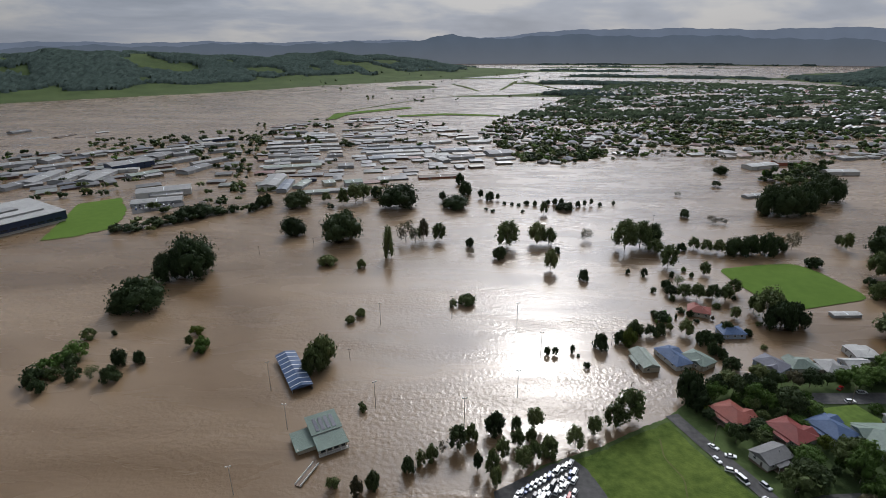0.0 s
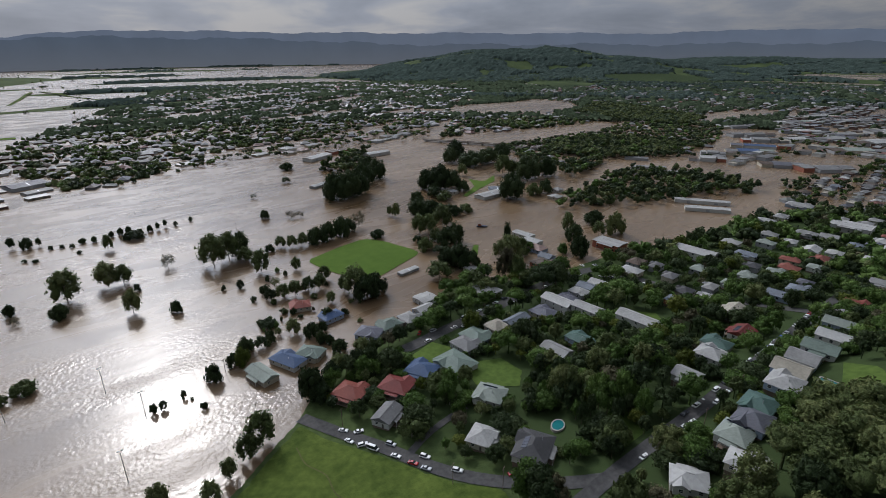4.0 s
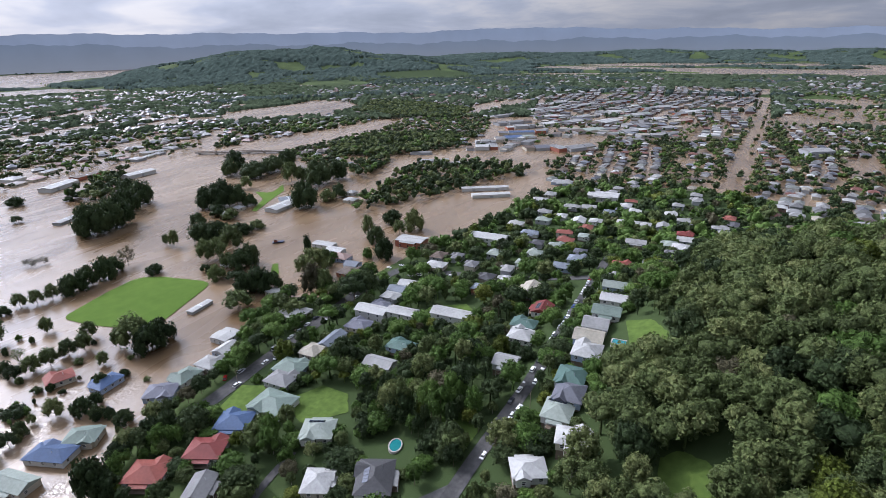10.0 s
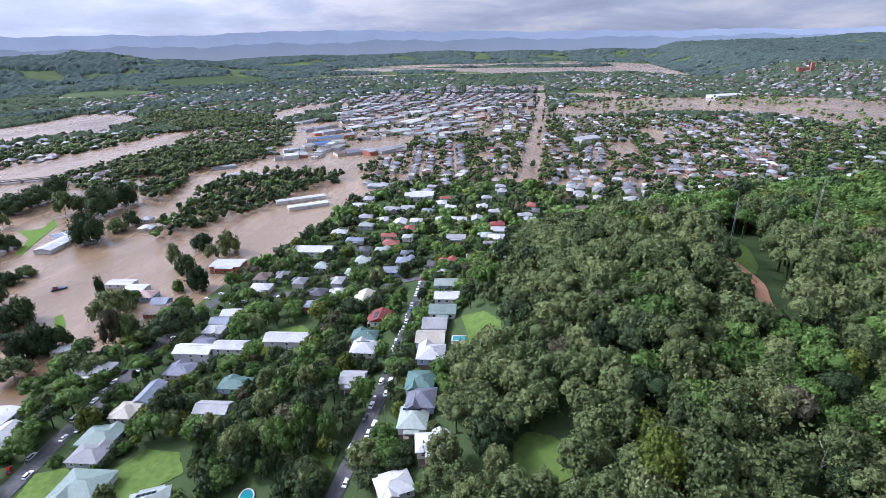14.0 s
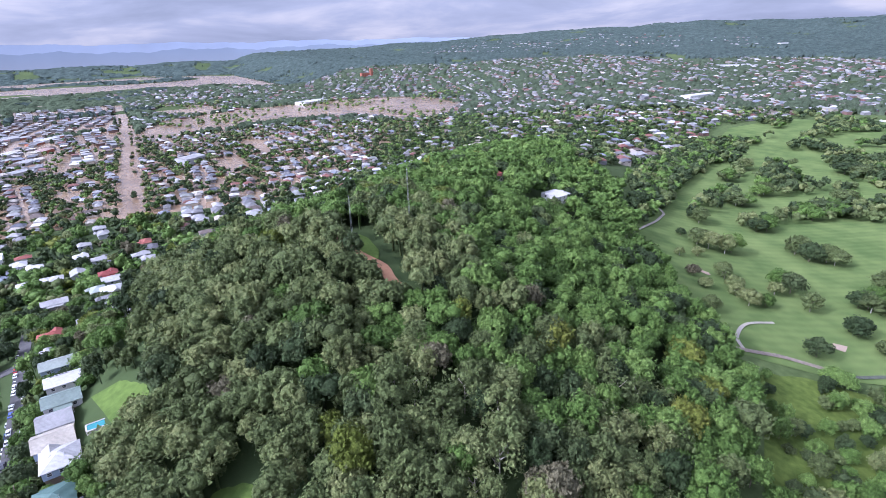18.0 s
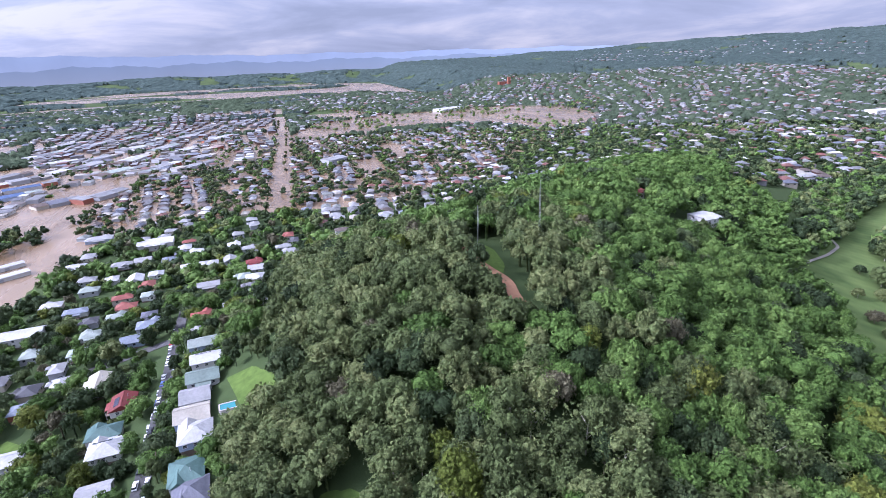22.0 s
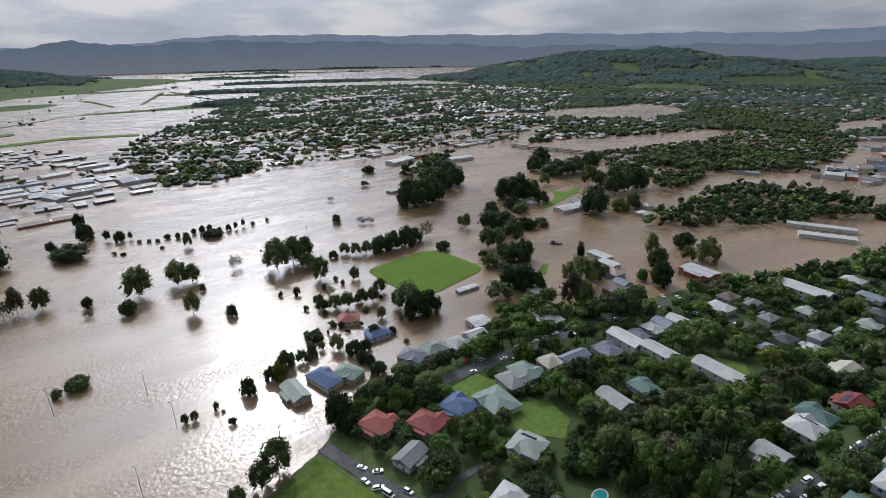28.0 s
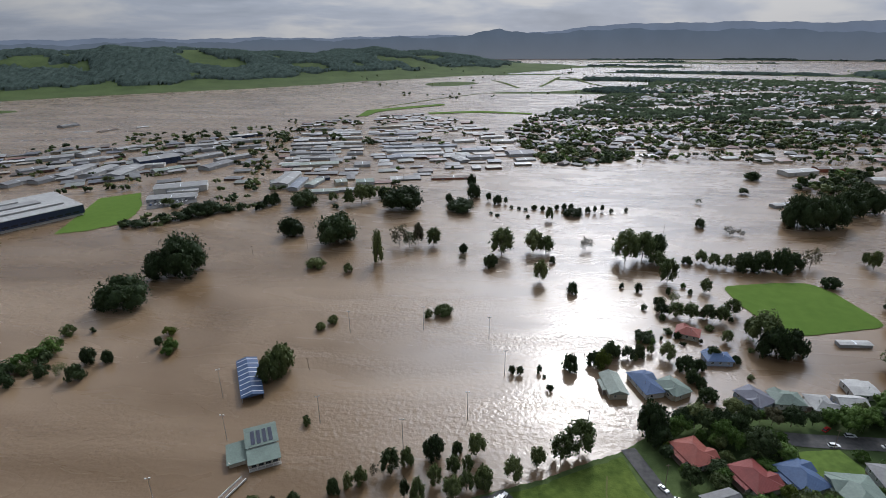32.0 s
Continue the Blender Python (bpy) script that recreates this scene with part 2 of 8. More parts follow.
def ground_z(x, y):
    x, y = np.asarray(x, float), np.asarray(y, float)
    r, az = np.hypot(x, y), np.degrees(np.arctan2(x, y))
    sd = inside(x, y, LAND)
    d = 0.45 * x - 0.89 * y
    rise = 18 * step(500, 1300, d) + 62 * step(1300, 2700, d) + 135 * step(2600, 4700, d) * (0.45 + 0.55 * step(112, 150, az))
    rise *= 1 + 0.08 * waves(x, y, 330)
    land = 0.9 + hill(x, y) * step(-5, 45, sd) + rise * step(0, 400, sd)
    z = np.where(sd > 0, land * step(-4, 14, sd), -2.6 * step(0, 14, -sd))
    # hills beyond the flood plain
    far = (mound(x, y, -38, 2900, 900, 300, 140) + mound(x, y, -13, 3350, 420, 280, 70) + mound(x, y, 42, 3150, 330, 300, 92)
           + mound(x, y, 54, 3350, 440, 330, 104) + mound(x, y, 68, 4150, 500, 260, 60) + mound(x, y, 84, 4350, 500, 220, 62) + mound(x, y, 101, 4400, 500, 220, 60))
    far *= 1 + 0.16 * waves(x, y, 230, 2.0) + 0.05 * waves(x, y, 80, 5.0)
    flood = step(-8, -2, az) * (1 - step(96, 104, az))
    plain = (5 * waves(x, y, 420, 1.0) - 3.0 + 30 * step(3300, 4700, r)) * (1 - flood) + (3.6 * waves(az * 20, r * 1.5, 330, 3.0) - 1.5 + 1.7 * step(34, 48, az)) * flood
    z = np.maximum(z, np.where(far > 5, far - 5, -3))
    return np.maximum(z, np.where((r > 1750) & (sd < 0), np.minimum(plain, 60), -3))


def z_at(x, y):
    return float(ground_z(np.array([x]), np.array([y]))[0])


def mesh_of(name, verts, faces, mat=None, smooth=False):
    me = bpy.data.meshes.new(name)
    me.from_pydata([tuple(v) for v in verts], [], [tuple(f) for f in faces])
    if mat:
        for one in (mat if isinstance(mat, (list, tuple)) else [mat]):
            me.materials.append(one)
    if smooth:
        me.polygons.foreach_set("use_smooth", [True] * len(me.polygons))
    me.update()
    return me


def polar(angles, radii):
    a, r = np.meshgrid(np.radians(angles), radii, indexing="ij")
    x, y = r * np.sin(a), r * np.cos(a)
    na, nr = len(angles), len(radii)
    i, j = np.meshgrid(np.arange(na), np.arange(nr - 1), indexing="ij")
    k = (i + 1) % na
    faces = np.stack([i * nr + j, k * nr + j, k * nr + j + 1, i * nr + j + 1], -1).reshape(-1, 4)[:, ::-1]
    return x.ravel(), y.ravel(), faces


angles = np.concatenate([np.arange(-60, 176, 0.75), np.arange(176, 300, 4.0)])
radii = np.concatenate([np.arange(0.5, 420, 5.0), 420 * 1.0215 ** np.arange(115), [4850]])
gx, gy, gf = polar(angles, radii)
gz = ground_z(gx, gy)
M_GRASS = material("grass_and_soil", (0.055, 0.084, 0.030), 0.95, vary=0.35, scale=0.25, bump=0.15, bump_scale=1.5, second=(0.084, 0.116, 0.042), patch=0.05, spec=0.06)


def ground_material():
    """Pasture and soil, mixed towards a darker green where woods stand."""
    m = M_GRASS
    n, l = m.node_tree.nodes, m.node_tree.links
    b = n["Principled BSDF"]
    base = b.inputs["Base Color"].links[0].from_socket
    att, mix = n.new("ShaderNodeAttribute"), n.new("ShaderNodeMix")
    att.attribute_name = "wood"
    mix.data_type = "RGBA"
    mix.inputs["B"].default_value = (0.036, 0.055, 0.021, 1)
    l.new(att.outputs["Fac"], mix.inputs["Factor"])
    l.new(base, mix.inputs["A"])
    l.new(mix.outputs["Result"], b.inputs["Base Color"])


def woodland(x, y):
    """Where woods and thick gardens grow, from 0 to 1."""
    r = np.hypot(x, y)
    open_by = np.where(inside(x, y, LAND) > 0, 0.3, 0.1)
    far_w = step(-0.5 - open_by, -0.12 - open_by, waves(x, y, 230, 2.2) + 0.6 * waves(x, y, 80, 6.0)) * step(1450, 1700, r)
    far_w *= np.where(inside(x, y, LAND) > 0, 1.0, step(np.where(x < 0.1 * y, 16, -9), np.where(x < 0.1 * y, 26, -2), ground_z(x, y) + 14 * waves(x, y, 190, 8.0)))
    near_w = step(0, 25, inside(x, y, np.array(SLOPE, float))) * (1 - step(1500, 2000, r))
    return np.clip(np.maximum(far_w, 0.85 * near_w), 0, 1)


SLOPE = [(100, -30), (72, -100), (70, -160), (98, -212), (125, -232), (170, -258), (215, -285), (260, -330), (320, -440), (387, -575), (457, -775), (520, -926), (500, -1064), (420, -1151), (430, -1500), (680, -2000), (2000, -1800), (2400, -700), (660, -200),
         (660, 90), (560, 178), (370, 208), (258, 228), (248, 250), (190, 236), (110, 214), (75, 200), (100, 130), (112, 92), (100, 75)]
ground_material()
ground = new("ground", mesh_of("ground", np.stack([gx, gy, gz], 1), gf, M_GRASS, True))
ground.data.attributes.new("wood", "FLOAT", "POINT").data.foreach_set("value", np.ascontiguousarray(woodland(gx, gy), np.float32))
tagged(ground, "grassy hills and flooded low ground of the town", "ground", kind="structure")
wa = np.arange(0, 360, 5.0)
wr = np.array([1.0, 100, 300, 700, 1500, 2600, 3800, 4850])
wx, wy, wf = polar(wa, wr)
water = new("water", mesh_of("water", np.stack([wx, wy, 0 * wx], 1), wf, M_WATER))
tagged(water, "brown flood water with choppy current over the plain", "water", kind="structure")
# ---- building kit ----
def part(name, me, parent, label=""):
    """One mesh object under a thing or a part."""
    ob = new(name, me)
    ob.parent = parent
    return tagged(ob, label)


def thing(name, m, label, category, group=""):
    """The Empty at the foot of a thing."""
    ob = new(name)
    ob.empty_display_size = 0.3
    ob.matrix_basis = m
    return tagged(ob, label, category, group)


class Shape:
    """Collects boxes, prisms and rods for one mesh."""

    def __init__(self):
        self.v, self.f = [], []

    def add(self, verts, faces):
        k = len(self.v)
        self.v += [tuple(p) for p in verts]
        self.f += [tuple(i + k for i in q) for q in faces]
        return self

    def box(self, x0, x1, y0, y1, z0, z1):
        return self.add([(x0, y0, z0), (x1, y0, z0), (x1, y1, z0), (x0, y1, z0), (x0, y0, z1), (x1, y0, z1), (x1, y1, z1), (x0, y1, z1)],
                        [(3, 2, 1, 0), (4, 5, 6, 7), (0, 1, 5, 4), (1, 2, 6, 5), (2, 3, 7, 6), (3, 0, 4, 7)])

    def rod(self, a, b, ra, rb=None, n=7):
        a, b, rb = Vector(a), Vector(b), ra if rb is None else rb
        q = (b - a).to_track_quat("Z", "Y")
        ring = [Vector((math.cos(6.2832 * i / n), math.sin(6.2832 * i / n), 0)) for i in range(n)]
        self.add([a + q @ (p * ra) for p in ring] + [b + q @ (p * rb) for p in ring],
                 [(i, (i + 1) % n, n + (i + 1) % n, n + i) for i in range(n)] + [tuple(range(n, 2 * n)), tuple(range(n - 1, -1, -1))])
        return self

    def hip(self, l, w, z, rise, over=0.5, x=0.0, y=0.0, thick=0.12, run=None):
        """A hipped roof with an eave's thickness; run: how far the hips come in from the ends."""
        a, b = l / 2 + over, w / 2 + over
        r = min(b, a * 0.98) if run is None else run
        low = [(-a, -b), (a, -b), (a, b), (-a, b)]
        v = [(x + p, y + q, z - thick) for p, q in low] + [(x + p, y + q, z) for p, q in low] + [(x - a + r, y, z + rise), (x + a - r, y, z + rise)]
        return self.add(v, [(3, 2, 1, 0), (0, 1, 5, 4), (1, 2, 6, 5), (2, 3, 7, 6), (3, 0, 4, 7), (4, 5, 9, 8), (6, 7, 8, 9), (5, 6, 9), (7, 4, 8)])

    def gable(self, l, w, z, rise, over=0.5, x=0.0, y=0.0):
        return self.hip(l, w, z, rise, over, x, y, run=0.02)

    def mesh(self, name, mat, smooth=False):
        return mesh_of(name, self.v, self.f, mat, smooth)


PAINT = {
    "white": (0.345, 0.345, 0.335), "light": (0.235, 0.235, 0.23), "grey": (0.155, 0.155, 0.155), "dark": (0.062, 0.062, 0.065), "slate": (0.095, 0.098, 0.115),
    "green": (0.135, 0.175, 0.150), "pale": (0.215, 0.245, 0.215), "teal": (0.065, 0.115, 0.10), "blue": (0.050, 0.085, 0.165), "bluegrey": (0.15, 0.17, 0.20),
    "red": (0.155, 0.034, 0.030), "orange": (0.200, 0.054, 0.040), "cream": (0.32, 0.295, 0.24), "brown": (0.095, 0.070, 0.055), "pink": (0.27, 0.19, 0.165), "purple": (0.115, 0.118, 0.145)}
PLAIN = {"white": "white", "light": "light grey", "grey": "grey", "dark": "charcoal", "slate": "slate blue", "green": "grey-green", "pale": "pale green", "teal": "dark green", "blue": "blue",
         "bluegrey": "blue-grey", "red": "dark red", "orange": "orange-red", "cream": "cream", "brown": "brown", "pink": "faded pink", "purple": "purple-grey"}


def roof_material(key, color):
    """Ribbed sheet metal, weathered in streaks."""
    m = material("roof_" + key, color, 0.58, 0.0, vary=0.3, scale=0.9, random_tone=0.35, spec=0.22, patch=0.2)
    n, l = m.node_tree.nodes, m.node_tree.links
    tc, wave, bump = n.new("ShaderNodeTexCoord"), n.new("ShaderNodeTexWave"), n.new("ShaderNodeBump")
    wave.bands_direction = "X"
    wave.inputs["Scale"].default_value = 1.2
    l.new(tc.outputs["Object"], wave.inputs["Vector"])
    l.new(wave.outputs["Fac"], bump.inputs["Height"])
    bump.inputs["Distance"].default_value, bump.inputs["Strength"].default_value = 0.05, 0.6
    l.new(bump.outputs["Normal"], n["Principled BSDF"].inputs["Normal"])
    return m


M_ROOF = {k: roof_material(k, c) for k, c in PAINT.items()}
M_WALL = {"white": material("weatherboard_white", (0.50, 0.50, 0.475), 0.7, vary=0.14, scale=1.2, random_tone=0.3),
          "cream": material("weatherboard_cream", (0.42, 0.385, 0.31), 0.7, vary=0.15, scale=1.2, random_tone=0.3),
          "grey": material("weatherboard_grey", (0.32, 0.33, 0.34), 0.7, vary=0.15, scale=1.2, random_tone=0.3),
          "brick": material("red_brick", (0.30, 0.11, 0.07), 0.85, vary=0.25, scale=2.5),
          "blue": material("weatherboard_blue", (0.30, 0.36, 0.46), 0.7, vary=0.15, scale=1.2),
          "dark": material("navy_cladding", (0.03, 0.045, 0.09), 0.5, vary=0.15, scale=0.5)}
M_GLASS = material("window_glass", (0.025, 0.03, 0.035), 0.08, vary=0.2, scale=0.5, spec=0.6)
M_FRAME = material("window_frame_paint", (0.72, 0.72, 0.70), 0.5, vary=0.08, scale=3)
M_DOOR = material("door_paint", (0.10, 0.09, 0.08), 0.55, vary=0.2, scale=3)
M_TIMBER = material("weathered_timber", (0.17, 0.13, 0.10), 0.85, vary=0.3, scale=3, bump=0.01, bump_scale=20)
M_SOLAR = material("solar_cells", (0.012, 0.016, 0.035), 0.2, vary=0.25, scale=1.5, spec=0.6)
M_STEEL = material("galvanised_steel", (0.42, 0.43, 0.44), 0.45, 0.7, vary=0.15, scale=4)
M_CONCRETE = material("stained_concrete", (0.36, 0.34, 0.31), 0.9, vary=0.2, scale=0.8, bump=0.01)
M_ASPHALT = material("worn_asphalt", (0.050, 0.050, 0.052), 0.9, vary=0.3, scale=0.5, bump=0.01, bump_scale=12, second=(0.085, 0.083, 0.080))
M_LAWN = material("mown_lawn", (0.066, 0.108, 0.026), 0.95, vary=0.25, scale=0.35, bump=0.06, bump_scale=4, second=(0.10, 0.15, 0.034), spec=0.06)
M_DIRT = material("red_dirt_track", (0.30, 0.16, 0.09), 0.95, vary=0.25, scale=0.5, bump=0.05, bump_scale=3)

WINDOW = {}


def window(parent, x, y, z, face, w=1.2, h=1.3, lit=None):
    """A window on a wall, with its frame, standing a little proud; face: degrees of the outward normal."""
    key = (w, h)
    if key not in WINDOW:
        fr = Shape()
        for a, b, c, d in ((-w / 2 - 0.1, -w / 2, -h / 2 - 0.1, h / 2 + 0.1), (w / 2, w / 2 + 0.1, -h / 2 - 0.1, h / 2 + 0.1), (-w / 2, w / 2, h / 2, h / 2 + 0.1), (-w / 2, w / 2, -h / 2 - 0.1, -h / 2),
                           (-w / 2, w / 2, -0.03, 0.03)):
            fr.box(a, b, -0.02, 0.1, c, d)
        WINDOW[key] = (Shape().box(-w / 2, w / 2, -0.02, 0.05, -h / 2, h / 2).mesh("pane", M_GLASS), fr.mesh("window_frame", M_FRAME))
    if lit is None:
        return None
    pane = part("window", WINDOW[key][0], parent)
    pane.matrix_basis = pose(x, y, z, 0, 0, face - 90)
    if lit:
        part("window_frame", WINDOW[key][1], pane)
    return pane


HOUSES = 0


def house(x, y, turn, l, w, roof="white", style="hip", wall=None, floors=1, solar=0, porch=1, sunk=None, veranda=""):
    """A timber house on stumps: walls, roof, windows, steps and door, with its long side along turn."""
    global HOUSES
    HOUSES += 1
    rnd = random.Random(HOUSES)
    g = z_at(x, y)
    wet = g < 0.25
    base = (-1.0 if sunk is None else sunk) if wet else g
    slope = 0 if wet else max(abs(z_at(x + dx * 0.45 * l, y + dy * 0.45 * l) - g) for dx, dy in ((1, 0), (0, 1), (-1, 0), (0, -1)))
    stump = 1.5 + (0.5 * slope)
    wall = wall or rnd.choice(["white", "cream", "grey", "white", "blue"])
    eave = stump + 2.9 * floors
    rise = min(w * 0.23, 2.6)
    where = "standing in flood water" if wet else "on the wooded hillside"
    kind = {"hip": "hipped", "gable": "gabled", "flat": "low-pitched"}[style]
    ob = thing("house", pose(x, y, base, 0, 0, turn), f"{wall} {'two-storey ' if floors > 1 else ''}house with {kind} {PLAIN[roof]} metal roof, {where}", "house", "houses of the town")
    part("wall", Shape().box(-l / 2, l / 2, -w / 2, w / 2, stump - 0.4, eave).mesh("wall", M_WALL[wall]), ob)
    part("underfloor", Shape().box(-l / 2 + 0.25, l / 2 - 0.25, -w / 2 + 0.25, w / 2 - 0.25, -1.5 - slope, stump - 0.42).mesh("underfloor", M_TIMBER), ob)
    rf = Shape()
    if style == "hip":
        rf.hip(l, w, eave, rise, 0.6)
        if l < w * 1.4 or rnd.random() < 0.7:
            k = rnd.choice([-1, 1])
            bx, bw = l * rnd.choice([-0.22, 0.22]), l * 0.24
            rf.add([(bx - bw, k * (w / 2 + 1.6), eave + 0.02), (bx + bw, k * (w / 2 + 1.6), eave + 0.02), (bx, k * (w / 2 + 1.6), eave + rise * 0.7), (bx - bw, 0, eave + 0.02), (bx + bw, 0, eave + 0.02), (bx, 0, eave + rise * 0.7)],
                   [(0, 1, 2), (0, 2, 5, 3), (1, 4, 5, 2), (3, 4, 1, 0), (3, 5, 4)])
            part("bay", Shape().box(bx - bw + 0.35, bx + bw - 0.35, *sorted((k * (w / 2 - 0.1), k * (w / 2 + 1.2))), stump - 0.4, eave).mesh("bay", M_WALL[wall]), ob)
            window(ob, bx, k * (w / 2 + 1.2), stump + 1.55, 90 * k, 1.3, lit=x < 300)
    elif style == "gable":
        rf.gable(l, w, eave, rise, 0.55)
    else:
        rf.gable(l, w, eave, 0.7, 0.4)
    roof_ob = part("roof", rf.mesh("roof", M_ROOF[roof]), ob, f"{PLAIN[roof]} sheet-metal roof")
    part("ridge_cap", Shape().box(-l / 2 + (w / 2 if style == "hip" else -0.4), l / 2 - (w / 2 if style == "hip" else -0.4), -0.18, 0.18,
                                  eave + (rise if style != "flat" else 0.7) - 0.03, eave + (rise if style != "flat" else 0.7) + 0.06).mesh("ridge_cap", M_ROOF[roof]), roof_ob) if l > w + 1.5 else None
    def shown(face):
        """Walls turned to the hill behind carry no windows."""
        a = radians(turn + face)
        return (x < 300) if x * math.cos(a) + y * math.sin(a) < 0.3 * math.hypot(x, y) else None

    for level in range(floors):
        zz = stump + 1.55 + 2.9 * level
        for k in range(1 if x > 420 else 2 if l < 11 else 3):
            xx = (k - (0.5 if l < 11 else 1)) * l / (2.4 if l < 11 else 3.2) if x < 420 else 0.0
            window(ob, xx, -w / 2, zz, -90, 1.3, lit=shown(-90))
            window(ob, xx, w / 2, zz, 90, 1.3, lit=shown(90))
        window(ob, -l / 2, w * 0.2, zz, 180, 1.3, lit=shown(180))
        window(ob, l / 2, -w * 0.2, zz, 0, 1.3, lit=shown(0))
    door = part("door", Shape().box(-0.45, 0.45, -0.04, 0.05, 0, 2.05).mesh("door", M_DOOR), ob)
    door.matrix_basis = pose(-l / 2, -w * 0.15, stump - 0.35, 0, 0, 90)
    if porch:
        side = rnd.choice([-1, 1])
        pl = l * rnd.uniform(0.45, 0.8)
        sh = Shape()
        a, b = sorted((side * w / 2, side * (w / 2 + 2.4)))
        lo, hi = eave - 0.75, eave - 0.2
        za, zb = (hi, lo) if side > 0 else (lo, hi)
        sh.add([(-pl / 2, a, za), (pl / 2, a, za), (pl / 2, b, zb), (-pl / 2, b, zb), (-pl / 2, a, za - 0.1), (pl / 2, a, za - 0.1), (pl / 2, b, zb - 0.1), (-pl / 2, b, zb - 0.1)],
               [(0, 1, 2, 3), (7, 6, 5, 4), (0, 4, 5, 1), (1, 5, 6, 2), (2, 6, 7, 3), (3, 7, 4, 0)])
        ver = part("veranda_roof", sh.mesh("veranda_roof", M_ROOF[veranda or roof]), ob)
        for i in (-1, 1):
            part("post", Shape().box(-0.06, 0.06, -0.06, 0.06, 0, lo).mesh("post", M_FRAME), ver).location = (i * pl / 2.1, side * (w / 2 + 2.3), 0)
        part("veranda_floor", Shape().box(-pl / 2, pl / 2, a, b, stump - 0.55, stump - 0.4).mesh("veranda_floor", M_TIMBER), ob)
    for i in range(solar):
        tilt = math.degrees(math.atan2(rise, w / 2 + 0.6)) if style != "flat" else 6
        pn = part("solar_panel", Shape().box(-0.8, 0.8, -1.2, 1.2, 0, 0.05).mesh("solar_panel", M_SOLAR), roof_ob)
        pn.matrix_basis = pose((i - solar / 2) * 1.8, w * 0.24, eave + (rise if style != "flat" else 0.7) * 0.55 + 0.12, -tilt, 0, 0)
    if rnd.random() < 0.35:
        part("chimney_vent", Shape().rod((l * 0.15, -w * 0.2, eave + rise * 0.3), (l * 0.15, -w * 0.2, eave + rise + 0.5), 0.12).mesh("chimney_vent", M_STEEL), roof_ob)
    return ob


# ---- trees ----
def leaf_material(name, color, second, attribute=False, gloss=0.12):
    m = bpy.data.materials.new(name)
    m.use_nodes = True
    n, l = m.node_tree.nodes, m.node_tree.links
    b, out = n["Principled BSDF"], n["Material Output"]
    if attribute:
        src = n.new("ShaderNodeAttribute")
        src.attribute_name = "tone"
        tone_out = src.outputs["Fac"]
    else:
        src = n.new("ShaderNodeObjectInfo")
        tone_out = src.outputs["Random"]
    geo = n.new("ShaderNodeNewGeometry")
    add = n.new("ShaderNodeMath")
    add.operation = "MULTIPLY_ADD"
    l.new(geo.outputs["Random Per Island"], add.inputs[0])
    add.inputs[1].default_value = 0.5
    l.new(tone_out, add.inputs[2])
    ramp = n.new("ShaderNodeValToRGB")
    e = ramp.color_ramp.elements
    e[0].position, e[0].color = 0.0, (*[c * 0.55 for c in color], 1)
    e[1].position, e[1].color = 1.0, (*second, 1)
    k = e.new(0.5)
    k.color = (*color, 1)
    half = n.new("ShaderNodeMath")
    half.operation = "MULTIPLY"
    half.inputs[1].default_value = 0.66
    l.new(add.outputs[0], half.inputs[0])
    l.new(half.outputs[0], ramp.inputs["Fac"])
    # sprays of leaves, light and dark
    spray, shade, leafy, relief = n.new("ShaderNodeTexNoise"), n.new("ShaderNodeMapRange"), n.new("ShaderNodeMix"), n.new("ShaderNodeBump")
    spray.inputs["Scale"].default_value, spray.inputs["Detail"].default_value, spray.inputs["Roughness"].default_value = 2.0, 4, 0.75
    l.new(geo.outputs["Position"], spray.inputs["Vector"])
    l.new(spray.outputs["Fac"], shade.inputs["Value"])
    shade.inputs["From Min"].default_value, shade.inputs["From Max"].default_value = 0.35, 0.65
    shade.inputs["To Min"].default_value, shade.inputs["To Max"].default_value = 0.55, 1.5
    leafy.data_type, leafy.blend_type = "RGBA", "MULTIPLY"
    leafy.inputs["Factor"].default_value = 1.0
    l.new(ramp.outputs["Color"], leafy.inputs["A"])
    l.new(shade.outputs["Result"], leafy.inputs["B"])
    l.new(leafy.outputs["Result"], b.inputs["Base Color"])
    l.new(spray.outputs["Fac"], relief.inputs["Height"])
    relief.inputs["Strength"].default_value, relief.inputs["Distance"].default_value = 1.0, 0.7
    l.new(relief.outputs["Normal"], b.inputs["Normal"])
    b.inputs["Roughness"].default_value = 0.55
    b.inputs["Specular IOR Level"].default_value = gloss
    tr, mix = n.new("ShaderNodeBsdfTranslucent"), n.new("ShaderNodeMixShader")
    l.new(leafy.outputs["Result"], tr.inputs["Color"])
    mix.inputs["Fac"].default_value = 0.15
    l.new(b.outputs["BSDF"], mix.inputs[1])
    l.new(tr.outputs["BSDF"], mix.inputs[2])
    l.new(mix.outputs["Shader"], out.inputs["Surface"])
    return m


